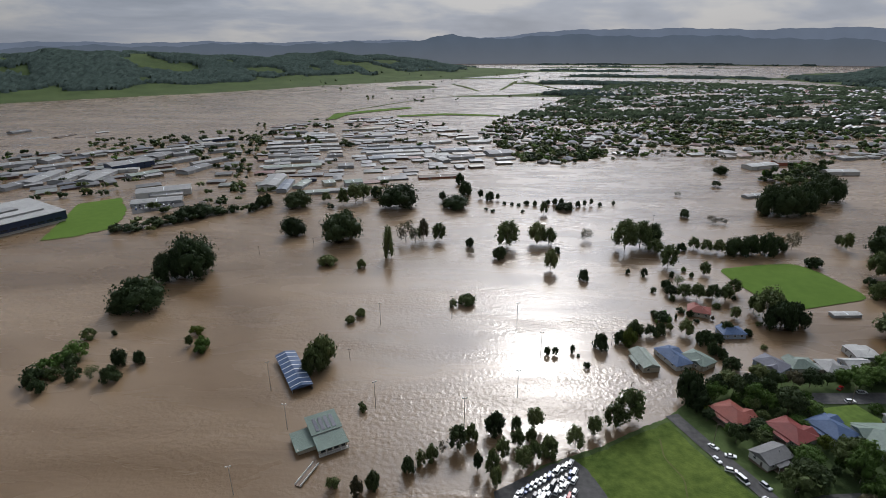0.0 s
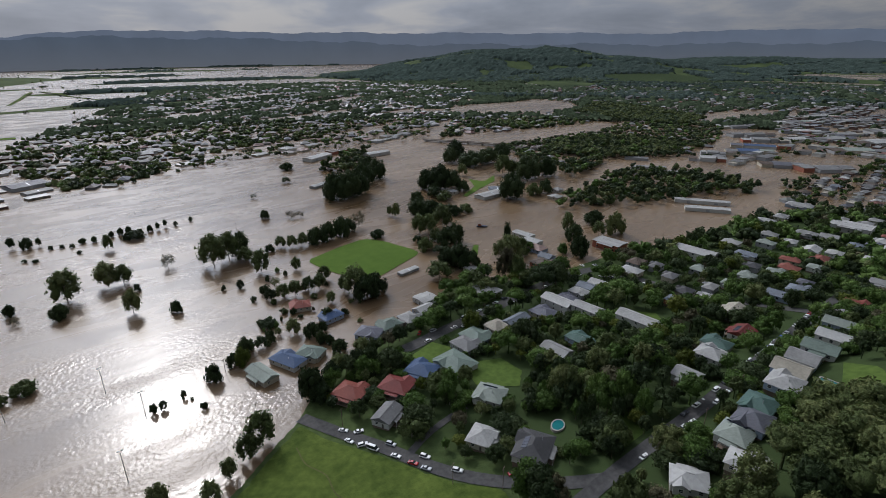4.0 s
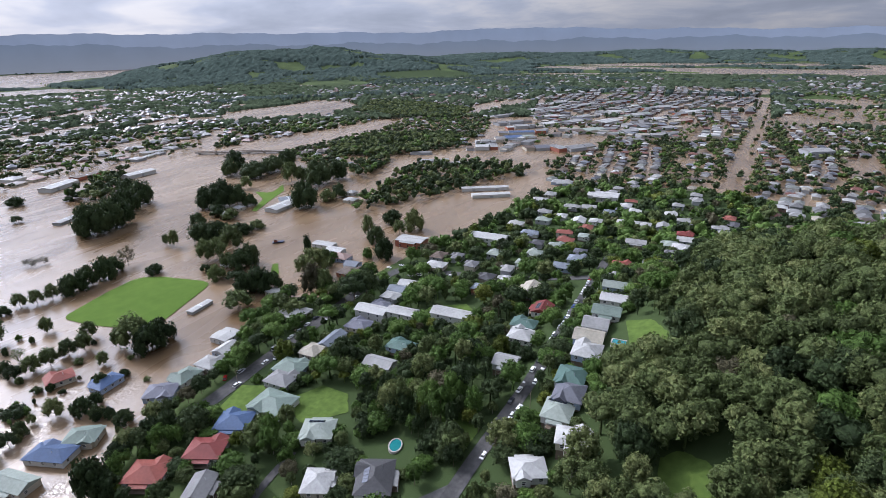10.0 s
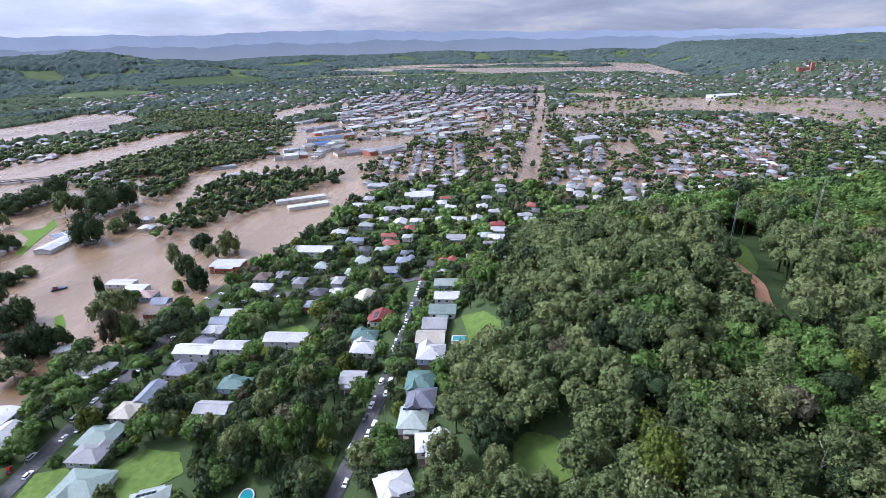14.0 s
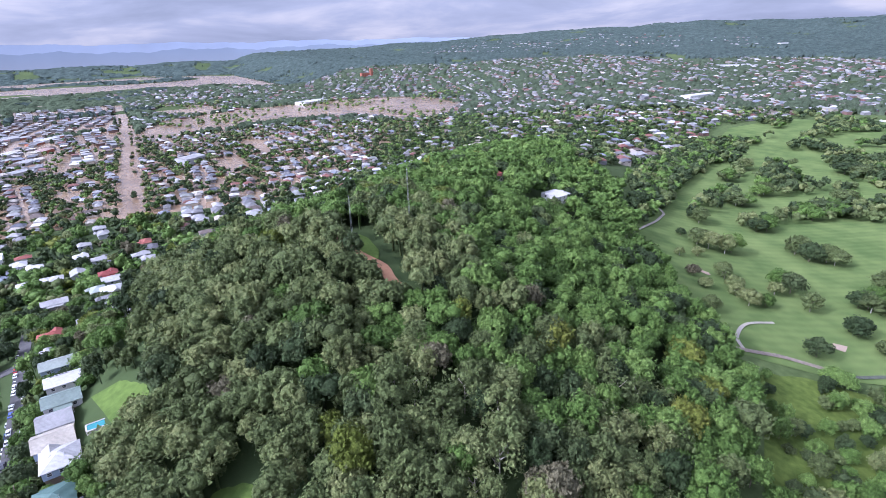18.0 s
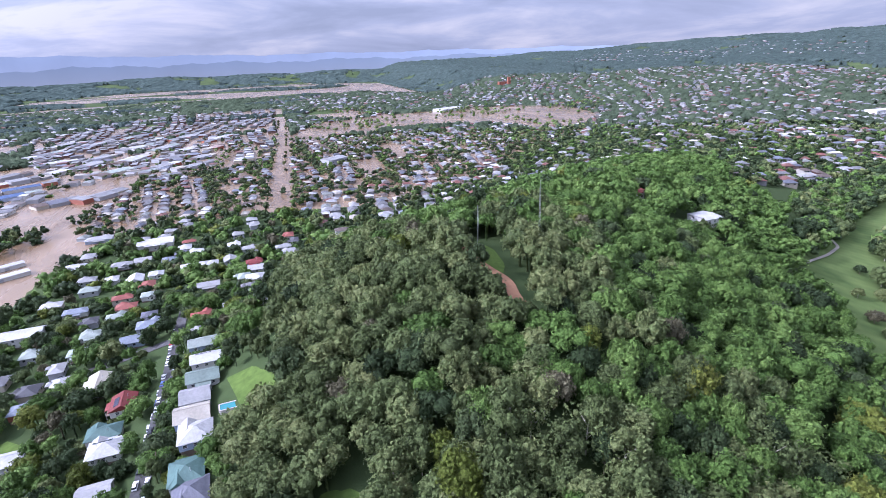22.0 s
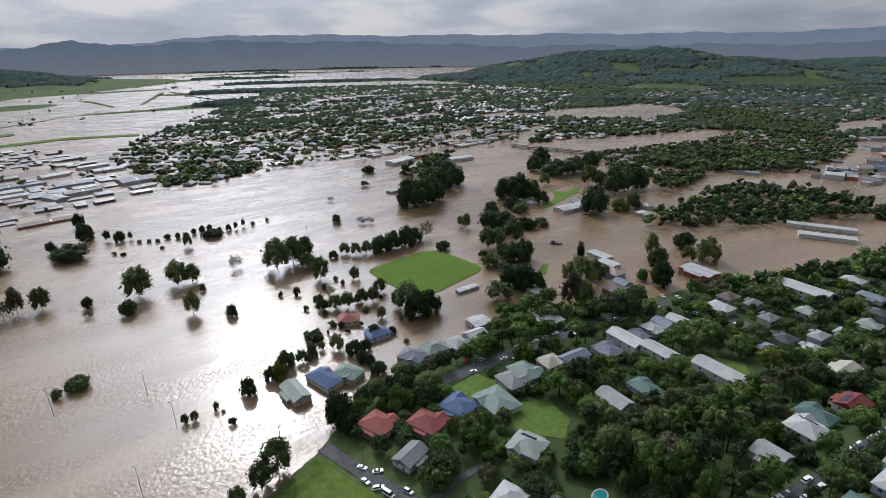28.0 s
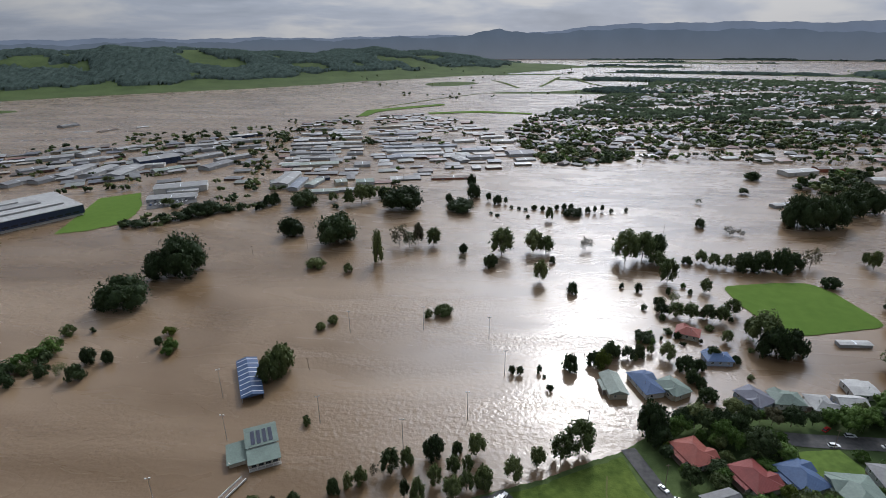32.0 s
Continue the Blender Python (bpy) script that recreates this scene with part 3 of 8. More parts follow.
# blue is a leaf green with distance haze tinted into it
GREENS = {"lush": ((0.080, 0.142, 0.031), (0.146, 0.222, 0.057)), "gum": ((0.094, 0.126, 0.044), (0.176, 0.196, 0.075)), "dark": ((0.036, 0.058, 0.022), (0.070, 0.094, 0.037)),
          "lime": ((0.095, 0.125, 0.020), (0.160, 0.175, 0.036)), "dry": ((0.105, 0.098, 0.056), (0.165, 0.155, 0.092)), "blue": ((0.050, 0.070, 0.063), (0.085, 0.110, 0.090))}
M_LEAF = {k: leaf_material("leaves_" + k, *c) for k, c in GREENS.items()}
M_LEAF_FAR = {k: leaf_material("canopy_" + k, *c, True) for k, c in GREENS.items()}
# hill_canopy: the haze of distance is mixed into its bluish leaf colour
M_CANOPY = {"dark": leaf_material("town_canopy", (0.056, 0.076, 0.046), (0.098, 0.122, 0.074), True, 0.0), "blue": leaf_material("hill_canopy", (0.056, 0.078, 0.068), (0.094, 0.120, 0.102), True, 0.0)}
M_BARK = material("bark", (0.15, 0.12, 0.09), 0.9, vary=0.35, scale=2.0, bump=0.03, bump_scale=6)
M_BARK_PALE = material("pale_bark", (0.34, 0.31, 0.26), 0.85, vary=0.3, scale=2.0, bump=0.02, bump_scale=6)


def ico(level):
    bm = bmesh.new()
    bmesh.ops.create_icosphere(bm, subdivisions=level, radius=1.0)
    v = np.array([p.co[:] for p in bm.verts])
    f = np.array([[q.index for q in p.verts] for p in bm.faces])
    bm.free()
    return v, f


ICO1, ICO2 = ico(1), ico(2)


def crown_arrays(seed, lobes, leaves, size, wide=1.0, tall=1.0, droop=0.35, core=0.8, level=1, fill=0.62):
    """Vertices and triangles of a crown about 1 wide in radius round its middle: dark cores inside clumps of small leaves."""
    rs = np.random.RandomState(seed)
    vv, ff, k = [], [], 0
    spots = []
    for i in range(lobes):
        a = 2.4 * i + rs.rand()
        u = (i + 0.5) / lobes
        h = 1 - 1.35 * u
        rr = math.sqrt(max(0.0, 1 - h * h)) * fill * rs.uniform(0.75, 1.1)
        spots.append((np.array([math.cos(a) * rr * wide, math.sin(a) * rr * wide, h * fill * tall * rs.uniform(0.75, 1.1)]), rs.uniform(0.26, 0.52) * (1.25 if lobes < 7 else 1.0 if lobes < 12 else 0.85)))
    v0, f0 = (ICO1 if level == 1 else ICO2)
    for c, r in spots:
        v = v0 * r * core * (1 + 0.16 * rs.randn(len(v0), 1)) * (wide, wide, tall) + c
        vv.append(v)
        ff.append(f0 + k)
        k += len(v)
    if leaves:
        which = rs.randint(0, lobes, leaves)
        d = rs.randn(leaves, 3)
        d[:, 2] += droop
        d /= np.linalg.norm(d, axis=1)[:, None]
        cs, rad = np.array([s[0] for s in spots])[which], np.array([s[1] for s in spots])[which]
        p = cs + d * (rad * rs.uniform(0.74, 1.2, leaves))[:, None] * (wide, wide, tall)
        nrm = d + 0.55 * rs.randn(leaves, 3)
        nrm /= np.linalg.norm(nrm, axis=1)[:, None]
        t = np.cross(nrm, rs.randn(leaves, 3))
        t /= np.linalg.norm(t, axis=1)[:, None]
        b = np.cross(nrm, t)
        s = size * rs.uniform(0.6, 1.3, leaves)[:, None]
        vv.append(np.stack([p + t * s, p - t * s * 0.65 + b * s * 0.75, p - t * s * 0.65 - b * s * 0.75 - nrm * s * 0.2], 1).reshape(-1, 3))
        ff.append((np.arange(leaves * 3) + k).reshape(-1, 3))
    return np.concatenate(vv), np.concatenate(ff)


def mesh_np(name, v, f, mats, tone=None):
    me = bpy.data.meshes.new(name)
    me.vertices.add(len(v))
    me.vertices.foreach_set("co", np.ascontiguousarray(v, np.float32).ravel())
    me.loops.add(f.size)
    me.loops.foreach_set("vertex_index", f.ravel().astype(np.int32))
    me.polygons.add(len(f))
    me.polygons.foreach_set("loop_start", np.arange(0, f.size, f.shape[1], dtype=np.int32))
    for m in (mats if isinstance(mats, (list, tuple)) else [mats]):
        me.materials.append(m)
    if tone is not None:
        me.attributes.new("tone", "FLOAT", "POINT").data.foreach_set("value", np.ascontiguousarray(tone, np.float32))
    me.update(calc_edges=True)
    return me


# kinds of crown: seed, lobes, leaves, leaf size, wide, tall
CROWNS = {"round": (1, 16, 1150, 0.090, 1.0, 0.82), "tall": (2, 16, 1050, 0.084, 0.8, 1.25), "wide": (3, 16, 1050, 0.090, 1.15, 0.6), "ragged": (4, 15, 950, 0.080, 0.95, 1.0), "cone": (5, 11, 600, 0.092, 0.62, 1.5),
          "clump": (6, 19, 1250, 0.084, 1.1, 0.75), "thin": (7, 8, 460, 0.080, 0.9, 1.0), "shrub": (8, 7, 360, 0.125, 1.1, 0.7), "grand": (9, 28, 2600, 0.056, 1.08, 0.78)}
CROWN_MESH = {}


def crown_mesh(kind, green):
    if (kind, green) not in CROWN_MESH:
        s, lobes, leaves, size, wide, tall = CROWNS[kind]
        v, f = crown_arrays(s * 11, lobes, leaves, size, wide, tall, core={"thin": 0.3, "ragged": 0.68}.get(kind, 0.74), fill=0.7 if kind in ("thin", "ragged") else 0.65)
        CROWN_MESH[(kind, green)] = mesh_np("crown", v, f, M_LEAF[green])
    return CROWN_MESH[(kind, green)]


def trunk_mesh(pale):
    sh = Shape()
    rnd = random.Random(5)
    sh.rod((0, 0, -1.2), (0.03, 0.02, 0.5), 0.075, 0.05)
    sh.rod((0.03, 0.02, 0.5), (0.0, 0.05, 1.0), 0.05, 0.025)
    for i in range(5):
        a, h = i * 1.3, 0.35 + 0.12 * i
        sh.rod((0.02, 0.02, h), (math.cos(a) * 0.55, math.sin(a) * 0.55, h + 0.25), 0.028, 0.01, 5)
    return sh.mesh("trunk", M_BARK_PALE if pale else M_BARK)


TRUNK = {False: trunk_mesh(False), True: trunk_mesh(True)}
TREE_WORDS = {"lush": "bright green", "gum": "olive-green", "dark": "dark green", "lime": "yellow-green", "dry": "half-bare brownish", "blue": "blue-green"}
TREE_FORM = {"round": "rounded leafy tree", "tall": "tall leafy tree", "wide": "broad spreading tree", "ragged": "open ragged gum tree", "cone": "upright dense tree", "clump": "heavy many-lobed tree",
             "thin": "sparse thin-leaved tree", "shrub": "low bushy shrub", "grand": "huge dense domed tree"}


def tree(x, y, r, h, kind="round", green="lush", base=None, name="tree", group="trees"):
    """r: the crown's half width; h: the height of its top over the ground or the water."""
    g = z_at(x, y)
    wet = g < 0.25
    g = max(g, 0.0) if base is None else base
    if r > 11 and kind in ("clump", "round"):
        kind = "grand"
    tall = CROWNS[kind][5]
    foot = (0.06 * h if kind in ("ragged", "thin", "tall") else -0.12 * h) if wet else -0.12 * h if kind == "shrub" else 0.22 * h
    r *= 1.22 if wet and h > 2.4 * r and kind != "cone" else 1.0
    sz = (h - foot) / (1.62 * tall)
    mid = foot + 0.62 * tall * sz
    turn = (x * 37.7 + y * 91.3) % 360
    if kind == "shrub":
        name, word = "shrub", "shrub"
    elif green == "gum":
        name, word = "gum_tree", "gum tree"
    elif kind in ("clump", "wide", "grand"):
        name, word = "fig_tree", "fig tree"
    else:
        word = "tree"
    ob = thing(name, pose(x, y, g - (0.4 if wet else 0.0), 0, 0, turn),
               f"{TREE_WORDS[green]} {TREE_FORM[kind]} {'rising out of the flood water' if wet else 'on the grassy ground'}", word, group)
    t = part("trunk", TRUNK[green == "gum"], ob)
    t.scale = (r * 0.55, r * 0.55, mid / 0.75)
    c = part("crown", crown_mesh(kind, green), ob)
    c.matrix_basis = pose(0, 0, mid + (0.4 if wet else 0)) @ Matrix.Diagonal((r, r, sz, 1))
    return ob


def woods(name, label, xs, ys, rs, hs, greens, detail, seed, base=None):
    """Many trees as one object a green: crowns with short trunks."""
    rnd = np.random.RandomState(seed)
    kinds = {2: [(21, 11, 600, 0.108, 1.0, 0.85), (22, 12, 620, 0.104, 0.95, 1.0), (23, 11, 580, 0.108, 1.1, 0.75), (24, 12, 600, 0.104, 0.85, 1.15)],
             3: [(61, 8, 170, 0.185, 1.0, 0.85), (62, 8, 175, 0.18, 1.1, 0.75), (63, 8, 165, 0.18, 0.9, 1.05)],
             1: [(31, 5, 70, 0.26, 1.0, 0.85), (32, 5, 70, 0.26, 1.1, 0.7), (33, 4, 62, 0.26, 0.85, 1.1)],
             0: [(41, 3, 14, 0.42, 1.0, 0.8), (42, 3, 14, 0.42, 1.2, 0.7)],
             -1: [(51, 1, 3, 0.4, 1.8, 1.2), (52, 1, 3, 0.4, 2.0, 1.0), (53, 1, 3, 0.4, 1.7, 1.4)]}[detail]
    forms = [crown_arrays(s, lobes, lv, size, w, t, core=0.80 if detail > 1 else 0.88) for s, lobes, lv, size, w, t in kinds]
    xs, ys, rs, hs = (np.asarray(q, float) for q in (xs, ys, rs, hs))
    zs = np.maximum(ground_z(xs, ys), 0.0) if base is None else base
    keys = sorted(set(greens))
    for key in keys:
        vv, ff, tt, k = [], [], [], 0
        for i in np.nonzero(np.asarray(greens) == key)[0]:
            v, f = forms[rnd.randint(len(forms))]
            a = rnd.rand() * 6.283
            c, s = math.cos(a), math.sin(a)
            q = v * (rs[i], rs[i], rs[i])
            q = np.stack([q[:, 0] * c - q[:, 1] * s + xs[i], q[:, 0] * s + q[:, 1] * c + ys[i], q[:, 2] + zs[i] + max(hs[i] - rs[i] * 0.8, rs[i] * 0.25)], 1)
            vv.append(q)
            ff.append(f + k)
            tt.append(np.full(len(q), rnd.rand()))
            k += len(q)
            if detail == 2:
                b = np.array([(0.03 * rs[i] * m, 0.03 * rs[i] * n2, 0) for m, n2 in ((-1, -1), (1, -1), (0, 1.4))])
                top = hs[i] - rs[i] * 0.8
                tv = np.concatenate([b * 2 + (xs[i], ys[i], zs[i] - 1), b + (xs[i], ys[i], zs[i] + top)])
                vv.append(tv)
                ff.append(np.array([(0, 1, 4), (0, 4, 3), (1, 2, 5), (1, 5, 4), (2, 0, 3), (2, 3, 5)]) + k)
                tt.append(np.zeros(6))
                k += 6
        if vv:
            ob = new(name, mesh_np(name, np.concatenate(vv), np.concatenate(ff), M_LEAF_FAR[key], np.concatenate(tt)))
            tagged(ob, label, "trees", kind="stuff")


# ---- cars, poles ----
CAR_PAINT = {k: material("car_" + k, c, 0.25, 0.0, vary=0.05, scale=1, spec=0.6) for k, c in
             {"white": (0.75, 0.75, 0.75), "silver": (0.42, 0.44, 0.46), "dark": (0.03, 0.033, 0.04), "red": (0.35, 0.02, 0.02), "blue": (0.05, 0.09, 0.25)}.items()}
M_TYRE = material("tyre_rubber", (0.02, 0.02, 0.02), 0.8, vary=0.2, scale=5)
CAR_PARTS = {}


def car(x, y, turn, paint="white", form="sedan", base=None, group="parked cars", wheels=True):
    l, w, h = {"sedan": (4.6, 1.8, 1.45), "wagon": (4.8, 1.85, 1.7), "van": (5.2, 1.95, 2.3)}[form]
    key = (paint, form)
    if key not in CAR_PARTS:
        def loft(rows, mat, name):
            sh = Shape()
            vs = [p for z, a, b, hw in rows for p in ((a, -hw, z), (b, -hw, z), (b, hw, z), (a, hw, z))]
            fs = [(i * 4 + j, i * 4 + (j + 1) % 4, i * 4 + 4 + (j + 1) % 4, i * 4 + 4 + j) for i in range(len(rows) - 1) for j in range(4)]
            k = len(rows) * 4 - 4
            return sh.add(vs, fs + [(3, 2, 1, 0), (k, k + 1, k + 2, k + 3)]).mesh(name, mat)
        body = loft([(0.25, -l / 2 + 0.15, l / 2 - 0.15, w / 2 - 0.06), (0.5, -l / 2, l / 2, w / 2), (0.78, -l / 2 + 0.02, l / 2 - 0.05, w / 2), (0.92, -l / 2 + 0.12, l / 2 - 0.35, w / 2 - 0.08)], CAR_PAINT[paint], "body")
        if form == "sedan":
            lo, hi = (-l / 2 + 0.75, l / 2 - 1.35), (-l / 2 + 1.45, l / 2 - 2.1)
        elif form == "wagon":
            lo, hi = (-l / 2 + 0.15, l / 2 - 1.3), (-l / 2 + 0.5, l / 2 - 2.0)
        else:
            lo, hi = (-l / 2 + 0.12, l / 2 - 0.6), (-l / 2 + 0.2, l / 2 - 1.35)
        glass = loft([(0.90, *lo, w / 2 - 0.12), (h - 0.08, *hi, w / 2 - 0.28)], M_GLASS, "glasshouse")
        top = loft([(h - 0.09, hi[0] - 0.06, hi[1] + 0.06, w / 2 - 0.26), (h, hi[0] + 0.05, hi[1] - 0.05, w / 2 - 0.34)], CAR_PAINT[paint], "roof_panel")
        wheel = Shape().rod((0, -0.1, 0), (0, 0.1, 0), 0.33, n=10).mesh("wheel", M_TYRE)
        CAR_PARTS[key] = (body, glass, top, wheel)
    body, glass, top, wheel = CAR_PARTS[key]
    z = z_at(x, y) if base is None else base
    e = 1.5
    t = radians(turn)
    pitch = -math.degrees(math.atan2(z_at(x + e * math.cos(t), y + e * math.sin(t)) - z_at(x - e * math.cos(t), y - e * math.sin(t)), 2 * e)) if base is None else 0
    ob = thing("car", pose(x, y, z + 0.06, 0, pitch, turn), {"white": "white", "silver": "silver", "dark": "black", "red": "red", "blue": "blue"}[paint] + f" {form} parked on the asphalt", "car", group)
    part("body", body, ob)
    part("glasshouse", glass, ob)
    part("roof_panel", top, ob)
    for i in (-1, 1) if wheels else ():
        for j in (-1, 1):
            part("wheel", wheel, ob).location = (i * l * 0.31, j * (w / 2 - 0.1), 0.33)
    return ob


def light_pole(x, y, h, turn=0.0, lamps=2):
    ob = thing("light_pole", pose(x, y, -2.0, 0, 0, turn), "slim grey sports-ground light pole standing in flood water", "light pole", "sports ground light poles")
    part("pole", Shape().rod((0, 0, 0), (0, 0, h + 2), 0.17, 0.09).mesh("pole", M_STEEL), ob)
    arm = part("crossarm", Shape().box(-1.1, 1.1, -0.06, 0.06, h + 1.9, h + 2.05).mesh("crossarm", M_STEEL), ob)
    for i in range(lamps):
        part("floodlight", Shape().box(-0.3, 0.3, -0.2, 0.12, -0.1, 0.45).mesh("floodlight", M_FRAME), arm).location = ((i - (lamps - 1) / 2) * 1.5, -0.2, h + 2.05)


def power_pole(x, y, h=10.0, turn=0.0, lean=0.0, cross=1):
    z = max(z_at(x, y), -2.0)
    ob = thing("power_pole", pose(x, y, z, lean, 0, turn), "weathered timber power pole with crossarm", "power pole", "power poles")
    part("pole", Shape().rod((0, 0, -0.5), (0, 0, h), 0.16, 0.11).mesh("pole", M_TIMBER), ob)
    for k in range(cross):
        sh = Shape().box(-1.1, 1.1, -0.06, 0.06, h - 0.6 - k, h - 0.45 - k)
        for i in (-1, -0.4, 0.4, 1):
            sh.rod((i, 0, h - 0.45 - k), (i, 0, h - 0.25 - k), 0.05, n=5)
        part("crossarm", sh.mesh("crossarm", M_TIMBER), ob)


def strip(name, pts, width, mat, label, lift=0.12, kind="structure", closed_z=None, spacing=6.0):
    """A band laid along a line of places, following the ground."""
    p = [np.array(pts[0], float)]
    for a, b in zip(pts[:-1], pts[1:]):
        a, b = np.array(a, float), np.array(b, float)
        m = max(1, int(np.linalg.norm(b - a) / spacing))
        p += [a + (b - a) * (i + 1) / m for i in range(m)]
    p = np.array(p)
    for _ in range(2):
        p[1:-1] = (p[:-2] + 2 * p[1:-1] + p[2:]) / 4
    d = np.gradient(p, axis=0)
    d /= np.linalg.norm(d, axis=1)[:, None]
    nrm = np.stack([-d[:, 1], d[:, 0]], 1)
    cols = np.linspace(-0.5, 0.5, 5)
    rows = np.array([[p[i] + nrm[i] * c * width for c in cols] for i in range(len(p))])
    z = ground_z(rows[..., 0], rows[..., 1]) + lift
    z[:] = np.maximum(z, z[:, 1:4].max(axis=1)[:, None] - 0.15)
    v = np.concatenate([rows, z[..., None]], -1).reshape(-1, 3)
    f = [(i * 5 + j, (i + 1) * 5 + j, (i + 1) * 5 + j + 1, i * 5 + j + 1) for i in range(len(p) - 1) for j in range(4)]
    ob = new(name, mesh_of(name, v, f, mat))
    return tagged(ob, label, name.replace("_", " "), kind=kind)


def patch(name, ring, mat, label, lift=0.1, cell=4.0, kind="structure", level=None, round_by=0.0):
    """A piece of ground cover inside a ring of corners, following the ground."""
    ring = np.array(ring, float)
    lo, hi = ring.min(0), ring.max(0)
    xs, ys = np.arange(lo[0] - cell, hi[0] + cell, cell), np.arange(lo[1] - cell, hi[1] + cell, cell)
    x, y = np.meshgrid(xs, ys, indexing="ij")
    sd = inside(x, y, ring)
    near = np.abs(sd) < cell * 1.1
    for i, j in zip(*np.nonzero(near & (sd < 0))):
        best, bp = 1e9, None
        q = np.array([x[i, j], y[i, j]])
        for a, b in zip(ring, np.roll(ring, -1, axis=0)):
            k = np.clip(((q - a) @ (b - a)) / ((b - a) @ (b - a)), 0, 1)
            c = a + k * (b - a)
            if (e := np.linalg.norm(q - c)) < best:
                best, bp = e, c
        x[i, j], y[i, j] = bp
        sd[i, j] = 0.0
    z = (ground_z(x, y) if level is None else np.full(x.shape, float(level))) + lift
    n1, n2 = x.shape
    idx = np.arange(n1 * n2).reshape(n1, n2)
    ok = sd >= -1e-6
    f = [(idx[i, j], idx[i + 1, j], idx[i + 1, j + 1], idx[i, j + 1]) for i in range(n1 - 1) for j in range(n2 - 1) if ok[i, j] and ok[i + 1, j] and ok[i + 1, j + 1] and ok[i, j + 1]]
    used = sorted({k for q in f for k in q})
    new_id = {k: n for n, k in enumerate(used)}
    v = np.stack([x.ravel(), y.ravel(), z.ravel()], 1)[used]
    ob = new(name, mesh_of(name, v, [tuple(new_id[k] for k in q) for q in f], mat, True))
    return tagged(ob, label, name.replace("_", " "), kind=kind)
# ---- roads, lawns, paddock, golf course ----
M_PADDOCK = material("rank_paddock_grass", (0.060, 0.100, 0.020), 0.95, vary=0.4, scale=0.3, bump=0.25, bump_scale=1.2, second=(0.108, 0.146, 0.032), patch=0.16, spec=0.06)
M_TURF = material("sports_turf", (0.075, 0.135, 0.022), 0.95, vary=0.12, scale=0.15, bump=0.03, bump_scale=4, second=(0.095, 0.155, 0.028), spec=0.06)
M_PATH = material("pale_gravel_path", (0.25, 0.23, 0.19), 0.95, vary=0.2, scale=0.8, bump=0.02)
M_SAND = material("bunker_sand", (0.26, 0.20, 0.15), 0.95, vary=0.15, scale=0.8)


def striped_turf():
    """Mown in stripes, with lighter and drier patches."""
    m = material("golf_turf", (0.075, 0.122, 0.036), 0.95, vary=0.2, scale=0.06, bump=0.04, bump_scale=3, spec=0.06, second=(0.118, 0.160, 0.052), patch=0.25)
    n, l = m.node_tree.nodes, m.node_tree.links
    geo, turn, wave, mix = n.new("ShaderNodeNewGeometry"), n.new("ShaderNodeMapping"), n.new("ShaderNodeTexWave"), n.new("ShaderNodeMix")
    turn.inputs["Rotation"].default_value = (0, 0, radians(28))
    wave.inputs["Scale"].default_value, wave.inputs["Distortion"].default_value, wave.bands_direction = 0.045, 0.6, "X"
    l.new(geo.outputs["Position"], turn.inputs["Vector"])
    l.new(turn.outputs["Vector"], wave.inputs["Vector"])
    b = n["Principled BSDF"]
    base = b.inputs["Base Color"].links[0].from_socket
    mix.data_type, mix.blend_type = "RGBA", "MULTIPLY"
    mix.inputs["Factor"].default_value = 0.09
    l.new(base, mix.inputs["A"])
    l.new(wave.outputs["Color"], mix.inputs["B"])
    l.new(mix.outputs["Result"], b.inputs["Base Color"])
    return m


M_GOLF = striped_turf()
strip("road_riverside", [(120, 206), (150, 205), (180, 207), (215, 207), (255, 209), (290, 211), (320, 206), (334, 198)], 9.0, M_ASPHALT, "grey asphalt road lined with parked cars", 0.25)
strip("road_paddock", [(73, 190), (79, 172), (90, 145), (99, 116), (108, 98), (124, 76), (134, 66)], 6.5, M_ASPHALT, "narrow asphalt road beside the paddock", 0.25)
strip("road_hillside", [(70, 70), (120, 66), (141, 64.5), (165, 61.5), (191, 58), (220, 56), (255, 55), (300, 56), (333, 58), (390, 59)], 6.2, M_ASPHALT, "dark asphalt hillside street", 0.3)
strip("road_cross", [(333, 40), (334, 58), (336, 82), (334, 102), (332, 140), (331, 170), (330, 205)], 8.0, M_ASPHALT, "grey asphalt cross street", 0.32)
strip("lane", [(134, 141), (119, 140), (105, 138.5), (95, 134)], 3.6, M_ASPHALT, "narrow dark lane", 0.3)
patch("paddock", [(8, 152), (30, 161), (53, 175), (70, 185), (74, 168), (88, 137), (98, 108), (108, 92), (100, 70), (60, 80), (33, 112), (30, 140), (24, 156)], M_PADDOCK, "open paddock of rank green grass", 0.2, 5)
M_TRACK = material("trodden_grass", (0.085, 0.092, 0.034), 0.95, vary=0.3, scale=0.8, spec=0.06)
strip("worn_track", [(62, 172), (60, 160), (64, 148), (61, 136), (66, 122), (63, 108)], 0.7, M_TRACK, "thin foot track worn through the paddock", 0.24, spacing=2)
patch("car_park", [(-12, 139), (9, 152.5), (21, 160), (27, 152), (32, 137), (36, 112), (0, 100)], M_ASPHALT, "asphalt car park above the flood", 0.3, 4)
patch("sports_field", [(166, 364), (170, 369), (203, 378), (224, 381), (231, 379), (239, 366), (247, 330), (246, 322), (240, 318), (195, 303), (186, 303), (178, 309), (168, 340)],
      M_TURF, "dry green sports field ringed by flood water", 0.35, 4, level=0.0)
patch("oval", [(-413, 404), (-440, 470), (-462, 520), (-429, 547), (-391, 498), (-377, 469), (-371, 437), (-390, 415)], M_TURF, "bright green oval beside the store", 0.4, 8, level=0.0)
